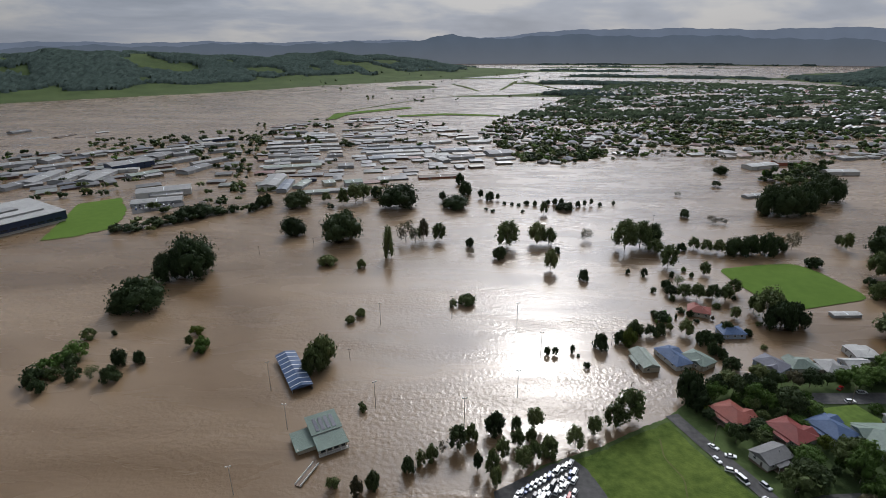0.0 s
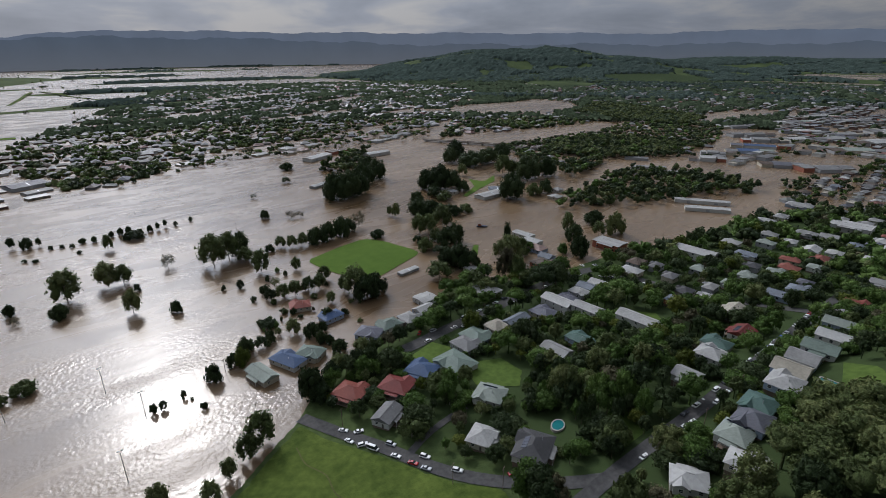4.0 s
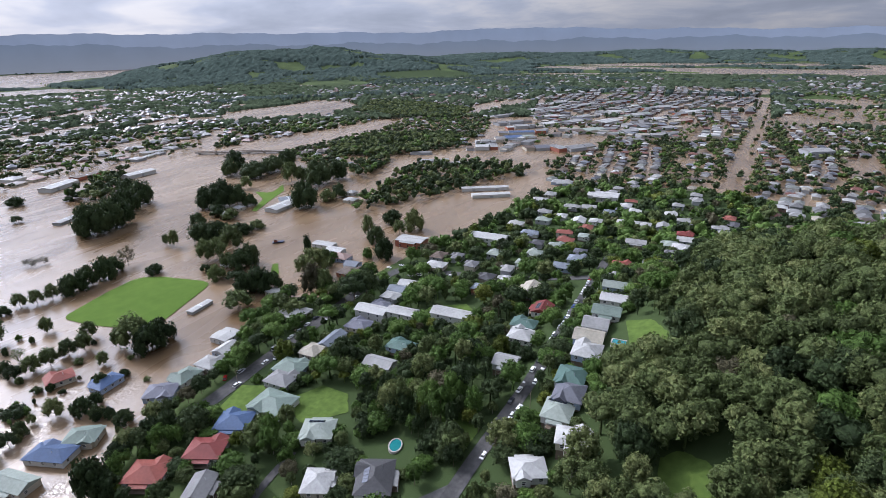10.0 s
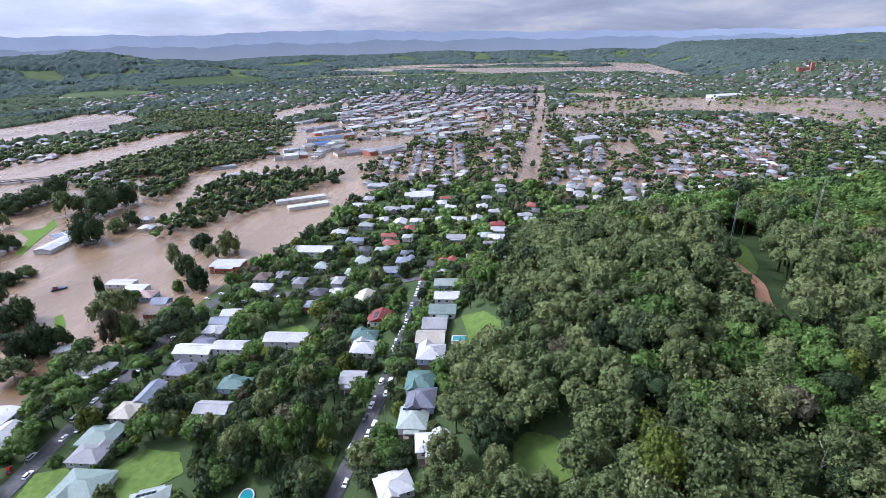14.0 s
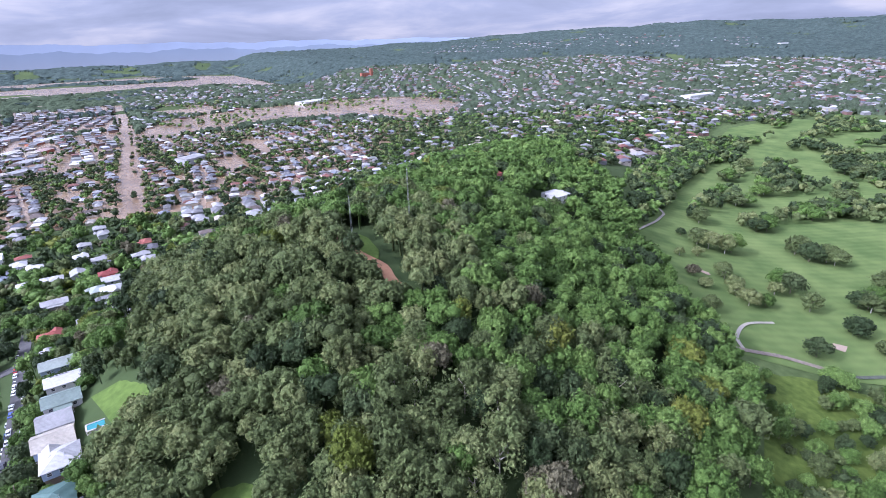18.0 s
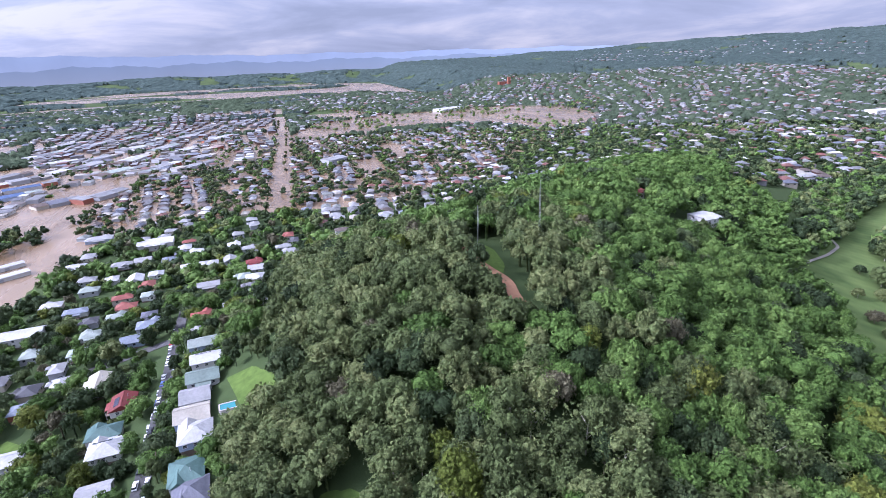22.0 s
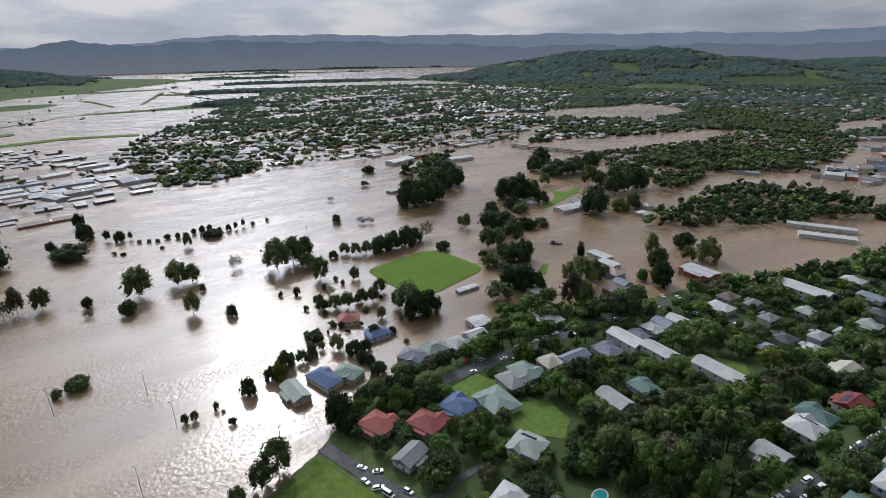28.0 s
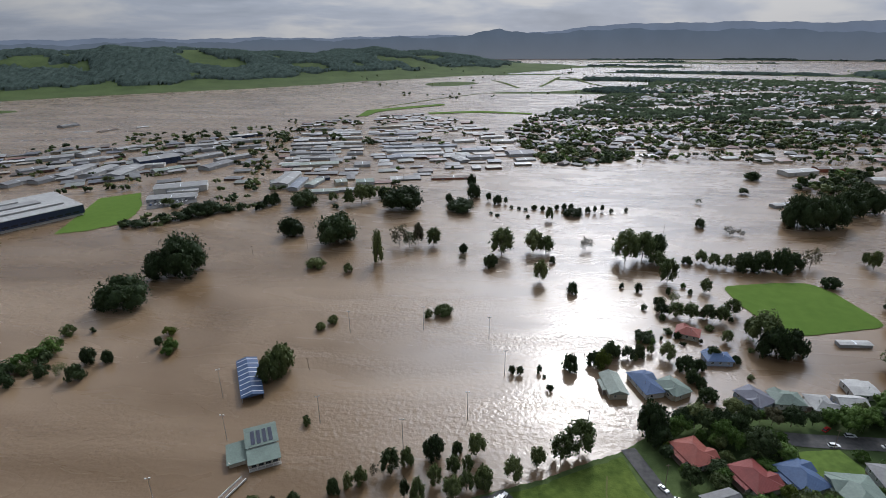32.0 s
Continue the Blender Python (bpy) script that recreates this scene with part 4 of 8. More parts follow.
patch("car_yard", [(-404, 524), (-358, 548), (-338, 518), (-376, 484)], M_ASPHALT, "asphalt sales yard at the edge of the flood", 0.35, 6, level=0.0)
patch("verge", [(455, 485), (459, 462), (495, 478), (472, 455), (435, 441), (395, 424), (396, 431), (434, 452)], M_TURF, "green strip of bank above the flood", 0.3, 4, level=0.0)
patch("verge_small", [(279, 293), (294, 305), (297, 302), (281, 286)], M_TURF, "small green bank above the flood", 0.3, 2, level=0.0)
patch("levee", [(-372, 1215), (-380, 1330), (-320, 1385), (-215, 1475), (-195, 1450), (-300, 1350), (-345, 1300), (-350, 1220)], M_TURF, "grassed levee bank above the flood", 0.5, 18, level=0.4)
patch("airfield_grass", [(-220, 1290), (-100, 1335), (30, 1300), (30, 1275), (-95, 1300), (-210, 1265)], M_TURF, "green strip of airfield above the flood", 0.5, 14, level=0.4)
patch("lawn", [(144, 197), (162, 201), (166, 190), (163, 178), (147, 172), (142, 185)], M_LAWN, "mown front lawn", 0.25, 3)
patch("lawn_back", [(165, 168), (178, 160), (176, 143), (164, 134), (150, 150), (156, 165)], M_LAWN, "mown back lawn", 0.25, 3)
patch("lawn_street", [(177, 88), (171, 68), (150, 70), (146, 78), (160, 90)], M_LAWN, "grassy block beside the street", 0.25, 3)
patch("lawn_yard", [(244, 26), (240, 14), (224, 6), (206, 5), (206, 18), (226, 22)], M_LAWN, "bright back lawn by the pool", 0.3, 3)
patch("lawn_flats", [(262, 150), (278, 146), (284, 128), (268, 112), (262, 128)], M_LAWN, "lawn between the blocks of flats", 0.3, 3)
GOLF = [(250, -322), (303, -420), (350, -540), (420, -700), (500, -917), (480, -1060), (300, -1120), (100, -1180), (-60, -1000), (-60, -600), (10, -330), (56, -317), (84, -283), (108, -262), (130, -240), (160, -262), (200, -285)]
patch("golf_course", GOLF, M_GOLF, "mown golf fairways striped in pale and dark green", 0.3, 14)
strip("golf_path", [(289, -412), (270, -399), (256, -367), (244, -331), (238, -315)], 2.2, M_PATH, "winding pale golf path", 0.7, spacing=3)
strip("golf_path_low", [(131, -305), (134, -297), (137, -287), (136, -277), (132, -265), (129, -259), (123, -255)], 2.0, M_PATH, "curved pale golf path", 0.7, spacing=3)
M_ROCK = material("bare_pale_rock", (0.15, 0.125, 0.10), 0.9, vary=0.35, scale=0.6, bump=0.12, bump_scale=1.5)
M_CREEK = material("shallow_dark_creek", (0.055, 0.062, 0.040), 0.2, vary=0.4, scale=0.3, spec=0.5)
strip("creek_bed", [(133, -238), (128, -245), (121, -256), (111, -271), (100, -279), (89, -286)], 3.4, M_ROCK, "bare pale rocks along the golf creek", 0.75, spacing=2.5)
strip("creek", [(94, -283), (88, -286), (82, -291), (77, -302), (68, -316), (54, -328), (36, -334)], 2.6, M_CREEK, "narrow dark creek crossing the fairway", 0.75, spacing=3)
patch("bunker", [(183, -321), (187, -319), (189, -323), (185, -326), (182, -324)], M_SAND, "small sand bunker", 0.7, 1.5)
patch("bunker_low", [(96, -312), (102, -310), (104, -316), (98, -320)], M_SAND, "worn sand bunker", 0.7, 1.5)
strip("dirt_track", [(276, -86), (262, -85), (250, -88), (238, -88), (225, -88), (214, -90), (206, -93), (197, -90), (188, -91)], 5.0, M_DIRT, "raw red dirt track on the hilltop", 0.5, spacing=3)
patch("hilltop_grass", [(254, -89), (238, -90), (222, -90), (212, -93), (220, -98), (238, -101), (252, -99)], M_LAWN, "patch of grass on the hilltop", 0.45, 3)
patch("glade", [(154, 1), (157, -4), (153, -12), (145, -18), (138, -17), (136, -11), (140, -3), (147, 1)], M_LAWN, "grassy glade at the edge of the wood", 0.3, 3)
patch("scrub_meadow", [(112, -238), (96, -264), (70, -282), (20, -320), (-40, -330), (-60, -200), (10, -120), (48, -130), (70, -170), (90, -210)], M_PADDOCK, "rough green meadow below the wood", 0.3, 6)
strip("levee_line", [(-135, 2327), (-78, 2184), (-20, 1980)], 14, M_PADDOCK, "low dark levee across the flooded fields", 3.2, spacing=40)
strip("levee_line_east", [(57, 2023), (98, 2233), (151, 2531)], 12, M_PADDOCK, "low dark levee across the flooded fields", 3.2, spacing=40)
strip("levee_line_near", [(-356, 1394), (-237, 1625), (-54, 1865)], 7, M_PADDOCK, "thin levee across the flooded fields", 3.2, spacing=40)
strip("levee_line_far", [(177, 2547), (233, 2230), (292, 2022)], 12, M_PADDOCK, "low dark levee across the flooded fields", 3.2, spacing=40)
# ---- houses of the hillside ----
house(72.4, 233.7, -80, 17.7, 9.0, "pale", "gable")
house(88.8, 237.2, -70, 18.7, 10.0, "blue", "hip")
house(101.8, 235.7, -57, 14.0, 10.0, "green", "hip")
house(123.6, 293.5, -20, 12.8, 10.0, "orange", "hip")
house(132.2, 266.8, 6, 13.6, 9.0, "blue", "hip")
house(139.3, 233.0, -56, 14.3, 11.0, "purple", "hip")
house(153.8, 233.2, -358, 13.7, 10.0, "green", "hip", wall="white", solar=0)
house(168.3, 231.6, -88, 12.1, 10.0, "light", "hip")
house(193.8, 247.1, -358, 12.9, 12.0, "white", "flat")
house(182.7, 234.3, -358, 12.3, 10.0, "white", "gable")
house(98.5, 186.3, -65, 15.0, 12.0, "orange", "hip")
house(117.9, 174.5, -65, 15.1, 12.0, "red", "hip")
house(136.2, 177.3, -65, 14.8, 12.0, "blue", "hip")
house(101.5, 159.0, -335, 13.0, 9.0, "grey", "gable")
house(153.6, 170.4, -88, 18.7, 15.0, "green", "hip", wall="white", solar=0)
house(170.3, 180.7, -88, 13.9, 11.0, "grey", "hip")
house(181.0, 183.6, -88, 15.7, 12.0, "green", "hip")
house(198.7, 183.8, -358, 11.7, 10.0, "cream", "hip")
house(212.5, 180.8, -358, 17.1, 8.0, "bluegrey", "gable")
house(232.6, 176.2, -88, 14.2, 11.0, "purple", "hip")
house(247.9, 176.4, -88, 20.3, 10.0, "white", "gable", wall="white", floors=2, porch=0)
house(251.3, 156.4, -88, 17.9, 9.0, "white", "gable", wall="white", floors=2, porch=0)
house(254.6, 123.0, -88, 25.9, 10.0, "white", "gable", wall="white", floors=2, porch=0)
house(231.9, 225.8, -88, 17.5, 12.0, "white", "hip")
house(145.6, 136.4, -65, 13.6, 12.0, "pale", "hip", solar=4)
house(121.2, 116.8, -335, 11.7, 10.0, "white", "hip")
house(129.3, 95.5, -335, 17.0, 13.0, "dark", "hip", solar=4, veranda="light")
house(199.8, 139.7, -88, 15.3, 9.0, "light", "gable")
house(218.4, 137.9, -88, 14.5, 9.0, "teal", "hip")
house(287.8, 36.4, -88, 16.4, 9.0, "pale", "gable")
house(266.7, 35.4, -88, 12.8, 9.0, "white", "gable", solar=4)
house(249.5, 35.8, -88, 13.0, 10.0, "green", "gable")
house(236.5, 38.3, -88, 11.3, 11.0, "light", "gable")
house(224.0, 38.8, -88, 12.7, 11.0, "cream", "gable")
house(210.9, 36.8, -88, 11.5, 12.0, "white", "hip")
house(192.5, 39.0, -88, 10.9, 12.0, "teal", "hip")
house(181.9, 37.0, -88, 10.8, 12.0, "slate", "hip")
house(171.7, 38.6, -88, 10.4, 12.0, "pale", "hip", solar=4)
house(157.5, 29.1, -80, 12.0, 9.0, "white", "hip")
house(143.4, 40.9, -62, 11.5, 9.0, "white", "hip")
house(266.9, 73.2, -358, 12.3, 10.0, "red", "gable", solar=4)
house(248.0, 77.7, -88, 12.8, 9.0, "teal", "hip")
house(234.4, 74.5, -88, 12.2, 11.0, "white", "hip", solar=4)
house(208.6, 73.2, -88, 10.6, 10.0, "light", "gable")
house(301.5, 91.7, -358, 17.9, 10.0, "cream", "gable")
house(285.8, 181.4, -88, 11.4, 9.0, "bluegrey", "gable")
house(274.9, 179.8, -88, 11.7, 9.0, "white", "hip")
house(260.4, 179.2, -88, 11.8, 8.0, "purple", "hip")
house(296.4, 178.9, -88, 12.3, 9.0, "white", "gable")
house(303.7, 126.7, -88, 10.9, 9.0, "bluegrey", "hip", wall="brick")
house(335.7, 177.1, -88, 14.4, 10.0, "white", "hip")
house(354.5, 184.2, -358, 12.9, 10.0, "brown", "hip")
house(377.2, 223.0, -88, 24.5, 15.0, "white", "flat", wall="brick", floors=2)
house(403.0, 160.4, -88, 30.4, 14.0, "white", "gable", wall="white", floors=2, porch=0)
house(433.6, 134.4, -88, 15.2, 9.0, "bluegrey", "hip")
house(630.9, 159.1, -88, 23.9, 12.0, "light", "hip")
house(576.7, 99.5, -88, 31.5, 20.0, "white", "flat", wall="white", floors=2)
house(541.5, 159.5, -88, 15.6, 10.0, "white", "hip")
house(566.9, 155.3, -358, 13.4, 10.0, "light", "hip")
house(528.7, 121.2, -88, 16.2, 10.0, "light", "hip")
house(532.7, 104.5, -88, 13.5, 10.0, "light", "gable")
house(522.5, 83.7, -358, 11.1, 9.0, "bluegrey", "hip")
house(536.1, 73.6, -88, 10.7, 9.0, "slate", "hip")
house(535.0, 60.6, -88, 12.9, 9.0, "white", "hip")
house(537.6, 28.2, -88, 11.3, 10.0, "white", "hip")
house(483.4, 103.5, -358, 14.5, 11.0, "white", "gable")
house(488.4, 88.9, -88, 10.9, 10.0, "white", "hip")
house(492.2, 64.8, -88, 11.1, 10.0, "white", "hip")
house(492.4, 54.1, -88, 9.3, 9.0, "white", "hip")
house(490.7, 45.3, -358, 9.0, 9.0, "white", "hip")
house(489.8, 30.7, -358, 13.3, 10.0, "light", "gable")
house(438.2, 87.6, -88, 10.0, 9.0, "pale", "hip")
house(426.2, 44.8, -88, 15.1, 9.0, "light", "gable")
house(333.8, 23.9, -88, 10.7, 11.0, "light", "gable")
house(315.8, 5.4, -88, 11.3, 11.0, "light", "gable")
house(465.2, 11.1, -88, 12.5, 9.0, "red", "hip")
house(440.5, 10.1, -88, 11.6, 10.0, "white", "gable")
house(405.4, 10.9, -88, 12.3, 11.0, "white", "hip")
house(344.6, 43.2, -88, 12.2, 11.0, "orange", "hip")
house(370.5, 77.4, -88, 14.2, 11.0, "bluegrey", "hip")
house(350.8, 82.7, -88, 14.1, 10.0, "bluegrey", "gable")
house(405.5, 103.6, -88, 11.6, 9.0, "pale", "hip")
house(383.2, 114.0, -88, 11.0, 9.0, "pale", "hip")
house(358.2, 115.5, -88, 9.5, 9.0, "pale", "hip")
house(391.9, 80.8, -88, 9.0, 9.0, "slate", "hip")
house(372.4, 436.5, -88, 10.4, 11.0, "light", "gable")
house(392.4, 445.2, -88, 9.7, 9.0, "light", "hip")
house(278.9, 336.4, -88, 10.2, 10.0, "light", "gable")
house(488.5, 428.5, -88, 14.9, 12.0, "brown", "hip")
house(464.9, 351.7, -88, 13.5, 11.0, "white", "hip")
house(490.8, 369.4, -88, 10.0, 10.0, "light", "hip")
house(342.7, 290.8, -88, 20.3, 9.0, "white", "flat")
house(335.4, 273.9, -88, 16.0, 9.0, "white", "flat")
house(324.9, 259.5, -88, 14.6, 11.0, "pink", "hip")
house(315.9, 241.6, -88, 11.1, 9.0, "bluegrey", "gable")
house(303.0, 233.8, -88, 17.9, 13.0, "brown", "hip", wall="brick")
house(252.7, 261.1, -88, 15.7, 8.0, "white", "flat")
house(262.0, -256.0, -88, 13.0, 15.0, "white", "flat", wall="white", floors=3)
house(306.6, -236.1, -88, 11.0, 12.0, "orange", "hip", floors=2)
house(648.3, -481.9, -88, 33.3, 14.0, "cream", "flat", wall="white", floors=2)


# ---- sheds and shops ----
M_STRIP = material("skylight_sheet", (0.62, 0.66, 0.68), 0.35, vary=0.1, scale=0.5)
SHEDS = 0


def shed(x, y, turn, l, w, h, roof="white", wall="grey"):
    """A long low-gabled shed: walls, roof, roller doors and rooflights."""
    global SHEDS
    SHEDS += 1
    rnd = random.Random(SHEDS * 7)
    g = z_at(x, y)
    wet = g < 0.3
    base = -2.2 if wet else g - 0.3
    h = h + (2.2 if x > 50 or h > 6.5 else 0.8) if wet else h
    big = h > 9.5
    ob = thing("warehouse" if not big else "building", pose(x, y, base, 0, 0, turn),
               f"{'brick' if wall == 'brick' else 'metal'} {'multi-storey building' if big else 'shed'} with {PLAIN[roof]} roof {'awash in flood water' if wet else 'on the hillside'}", "building" if big else "shed", "sheds and shops")
    rise = min(w * 0.09, 2.2)
    part("wall", Shape().box(-l / 2, l / 2, -w / 2, w / 2, 0, h - 0.45).add([(e * l / 2, f * w / 2, h - 0.45) for f in (-1, 1) for e in (-1, 1)] + [(e * l / 2, 0, h - 0.45 + rise) for e in (-1, 1)],
                                                                           [(0, 2, 4), (1, 5, 3)]).mesh("wall", M_WALL[wall]), ob)
    r = part("roof", Shape().gable(l, w, h - 0.4, rise, 0.35).mesh("roof", M_ROOF[roof]), ob)
    for k in range(1, max(2, int(l / 36))) if x < 500 else ():
        xx = -l / 2 + k * l / max(2, int(l / 36))
        t = math.degrees(math.atan2(rise, w / 2 + 0.35))
        for s in (-1, 1):
            sk = part("rooflight", Shape().box(-0.5, 0.5, -w * 0.19, w * 0.19, 0, 0.03).mesh("rooflight", M_STRIP), r)
            sk.matrix_basis = pose(xx, s * w * 0.25, h - 0.4 + rise * 0.52 + 0.03, -s * t, 0, 0)
    n = max(1, int(l / 22)) if not big else max(3, min(7, int(l / 9)))
    for k in range(n):
        xx = (k + 0.5 - n / 2) * l / n
        if big:
            for lev in range(min(4, int(h / 3.2))):
                for s in (1 if -x * math.sin(radians(turn)) + y * math.cos(radians(turn)) < 0 else -1,):
                    part("window", Shape().box(xx - 0.9, xx + 0.9, s * w / 2 - 0.05, s * w / 2 + 0.05, 1.0 + lev * 3.2, 2.4 + lev * 3.2).mesh("window", M_GLASS), ob)
        else:
            if x > 700:
                continue
            part("roller_door", Shape().box(xx - 1.8, xx + 1.8, -w / 2 - 0.06, -w / 2 + 0.02, 0.5, h - 1.6).mesh("roller_door", M_WALL["grey" if wall != "grey" else "white"]), ob)
            part("window", Shape().box(xx - 0.8, xx + 0.8, w / 2 - 0.02, w / 2 + 0.06, h - 2.9, h - 1.8).mesh("window", M_GLASS), ob)
    return ob


shed(-388, 566, 28, 58, 26, 7.0, "light", "white")
shed(-377, 1018, 5, 41, 14, 5.0, "dark", "grey")
shed(-343, 967, 12, 111, 14, 5.0, "white", "white")
shed(-354, 910, 5, 57, 14, 5.0, "white", "grey")
shed(-297, 930, 13, 48, 14, 5.0, "white", "white")
shed(-338, 864, 11, 60, 15, 5.0, "white", "grey")
shed(-278, 883, 6, 52, 14, 5.0, "white", "white")
shed(-342, 825, 6, 30, 14, 5.0, "grey", "grey")
shed(-266, 845, 13, 39, 14, 5.0, "light", "grey")
shed(-311, 788, 10, 66, 16, 5.0, "grey", "grey")
shed(-243, 795, 17, 24, 15, 5.0, "dark", "grey")
shed(-324, 744, 17, 21, 15, 5.0, "white", "white")
shed(-286, 756, 11, 53, 15, 5.0, "light", "grey")
shed(-282, 711, 17, 79, 18, 5.0, "pale", "cream")
shed(-208, 719, 16, 22, 20, 5.5, "grey", "grey")
shed(-274, 612, 96, 58, 22, 7.0, "light", "white")
shed(-254, 601, 97, 50, 12, 6.0, "bluegrey", "grey")
shed(-237, 611, 85, 32, 13, 5.0, "pale", "grey")
shed(-235, 635, 29, 16, 11, 5.0, "dark", "dark")
shed(-205, 617, 30, 14, 17, 6.0, "pale", "cream")
shed(-175, 621, 21, 22, 18, 6.0, "green", "grey")
shed(-212, 576, 15, 36, 13, 4.5, "pale", "grey")
shed(-183, 586, 12, 29, 11, 4.5, "light", "grey")
shed(-163, 595, 7, 15, 12, 4.5, "white", "grey")
shed(-244, 1060, 19, 61, 16, 6.0, "cream", "cream")
shed(-217, 975, 10, 72, 15, 5.0, "slate", "grey")
shed(-205, 927, 10, 66, 18, 5.0, "light", "grey")
shed(-190, 881, 22, 37, 15, 5.0, "grey", "grey")
shed(-151, 859, 15, 120, 15, 5.0, "bluegrey", "grey")
shed(-155, 823, 15, 86, 14, 5.0, "white", "white")
shed(-165, 777, 23, 44, 20, 5.0, "bluegrey", "grey")
shed(-135, 800, 14, 62, 15, 5.0, "white", "white")
shed(-87, 918, 24, 36, 18, 5.0, "white", "white")
shed(-42, 963, 22, 42, 16, 5.0, "white", "white")
shed(-21, 922, 14, 39, 20, 5.0, "white", "white")
shed(-58, 837, 12, 43, 18, 6.0, "bluegrey", "grey")
shed(-46, 783, 18, 40, 15, 6.0, "slate", "grey")
shed(-74, 769, -58, 36, 16, 5.0, "light", "grey")
shed(12, 819, 19, 40, 30, 6.0, "slate", "grey")
shed(20, 779, 22, 29, 16, 4.0, "light", "grey")
shed(-69, 661, 13, 57, 14, 4.0, "brown", "brick")
shed(-141, 650, 16, 17, 18, 3.0, "white", "grey")
shed(-518, 703, 52, 56, 34, 9.0, "light", "dark")
shed(-506, 679, 22, 28, 12, 6.0, "white", "white")
shed(-701, 706, 39, 61, 24, 6.0, "light", "grey")
shed(-667, 740, 77, 28, 24, 6.0, "light", "grey")
shed(-591, 628, 98, 67, 22, 6.0, "light", "grey")
shed(-558, 635, 97, 61, 20, 6.0, "light", "grey")
shed(-595, 590, 80, 42, 20, 6.0, "grey", "grey")
shed(-523, 648, 97, 80, 24, 6.0, "light", "grey")
shed(-630, 699, 47, 44, 18, 6.0, "light", "grey")
shed(-515, 779, 82, 39, 20, 6.0, "grey", "grey")
shed(-527, 827, 34, 44, 18, 6.0, "light", "grey")
shed(-466, 748, 57, 45, 18, 6.0, "light", "grey")
shed(-415, 689, 75, 48, 22, 6.0, "grey", "grey")
shed(-496, 931, 41, 53, 16, 6.0, "white", "dark")
shed(-466, 882, 31, 53, 18, 6.0, "grey", "grey")
shed(-418, 740, 55, 55, 14, 6.0, "light", "grey")
shed(-468, 654, 54, 37, 18, 6.0, "pale", "grey")
shed(-537, 767, 71, 41, 20, 6.0, "grey", "grey")
shed(-662, 633, 62, 34, 18, 6.0, "grey", "grey")
shed(-620, 566, 87, 38, 20, 6.0, "grey", "grey")
shed(-638, 791, 68, 34, 18, 6.0, "light", "grey")
shed(-486, 801, 36, 39, 16, 6.0, "grey", "grey")
shed(-439, 825, 36, 41, 14, 6.0, "grey", "grey")
shed(-553, 642, 28, 38, 12, 5.0, "grey", "grey")
shed(-376, 530, 23, 51, 20, 5.0, "light", "grey")
shed(-379, 556, 20, 34, 12, 5.0, "white", "white")
shed(-950, 1014, 71, 35, 22, 5.0, "grey", "grey")
shed(-927, 928, 29, 33, 10, 1.5, "brown", "grey")
shed(-859, 952, 29, 34, 12, 2.0, "light", "grey")
shed(-820, 971, 86, 44, 14, 3.0, "brown", "grey")
shed(-778, 1019, 50, 22, 12, 3.0, "white", "grey")
shed(-896, 849, 24, 36, 12, 1.5, "grey", "grey")
shed(-855, 859, 28, 31, 10, 1.5, "brown", "grey")
shed(-828, 873, 42, 20, 10, 1.5, "grey", "grey")
shed(-793, 880, 24, 19, 10, 1.5, "grey", "grey")
shed(-770, 963, 25, 41, 10, 1.5, "brown", "grey")
CENTRE = [
    (906, 321, -56, 70, 30, "blue", "blue"),
    (962, 325, -64, 84, 26, "blue", "white"),
    (834, 248, -53, 54, 34, "slate", "grey"),
    (848, 199, -38, 65, 34, "grey", "grey"),
    (799, 335, -63, 49, 26, "white", "white"),
    (843, 348, -58, 33, 22, "light", "grey"),
    (1024, 348, -54, 52, 30, "light", "grey"),
    (1073, 379, -32, 75, 26, "grey", "grey"),
    (1070, 308, -30, 72, 30, "white", "white"),
    (1128, 268, -30, 79, 32, "light", "grey"),
    (1179, 335, -48, 70, 30, "white", "white"),
    (1201, 269, -41, 63, 28, "light", "grey"),
    (1139, 206, -22, 91, 40, "white", "white"),
    (1033, 210, -43, 81, 36, "pale", "cream"),
    (1036, 147, -36, 71, 30, "light", "grey"),
    (1302, 222, -40, 71, 34, "white", "white"),
    (1258, 165, -32, 71, 36, "light", "grey"),
    (1204, 121, -34, 67, 30, "white", "white"),
    (1126, 136, -43, 68, 28, "grey", "grey"),
    (944, 122, -43, 51, 26, "grey", "grey"),
    (1013, 94, -49, 64, 26, "light", "grey"),
    (1105, 88, -37, 60, 28, "light", "grey"),
    (1214, 66, -35, 68, 28, "pink", "brick"),
    (1357, 61, -40, 89, 30, "white", "white"),
    (1418, 131, -47, 91, 30, "light", "grey"),
    (1417, 316, -37, 79, 30, "light", "grey"),
    (1306, 392, -37, 70, 28, "grey", "grey"),
    (1455, 387, -35, 81, 30, "light", "grey"),
    (1510, 248, -44, 97, 30, "grey", "grey"),
    (1161, 442, -31, 64, 24, "grey", "grey"),
    (1466, 173, -53, 87, 36, "brown", "brick"),
]
rb = random.Random(31)
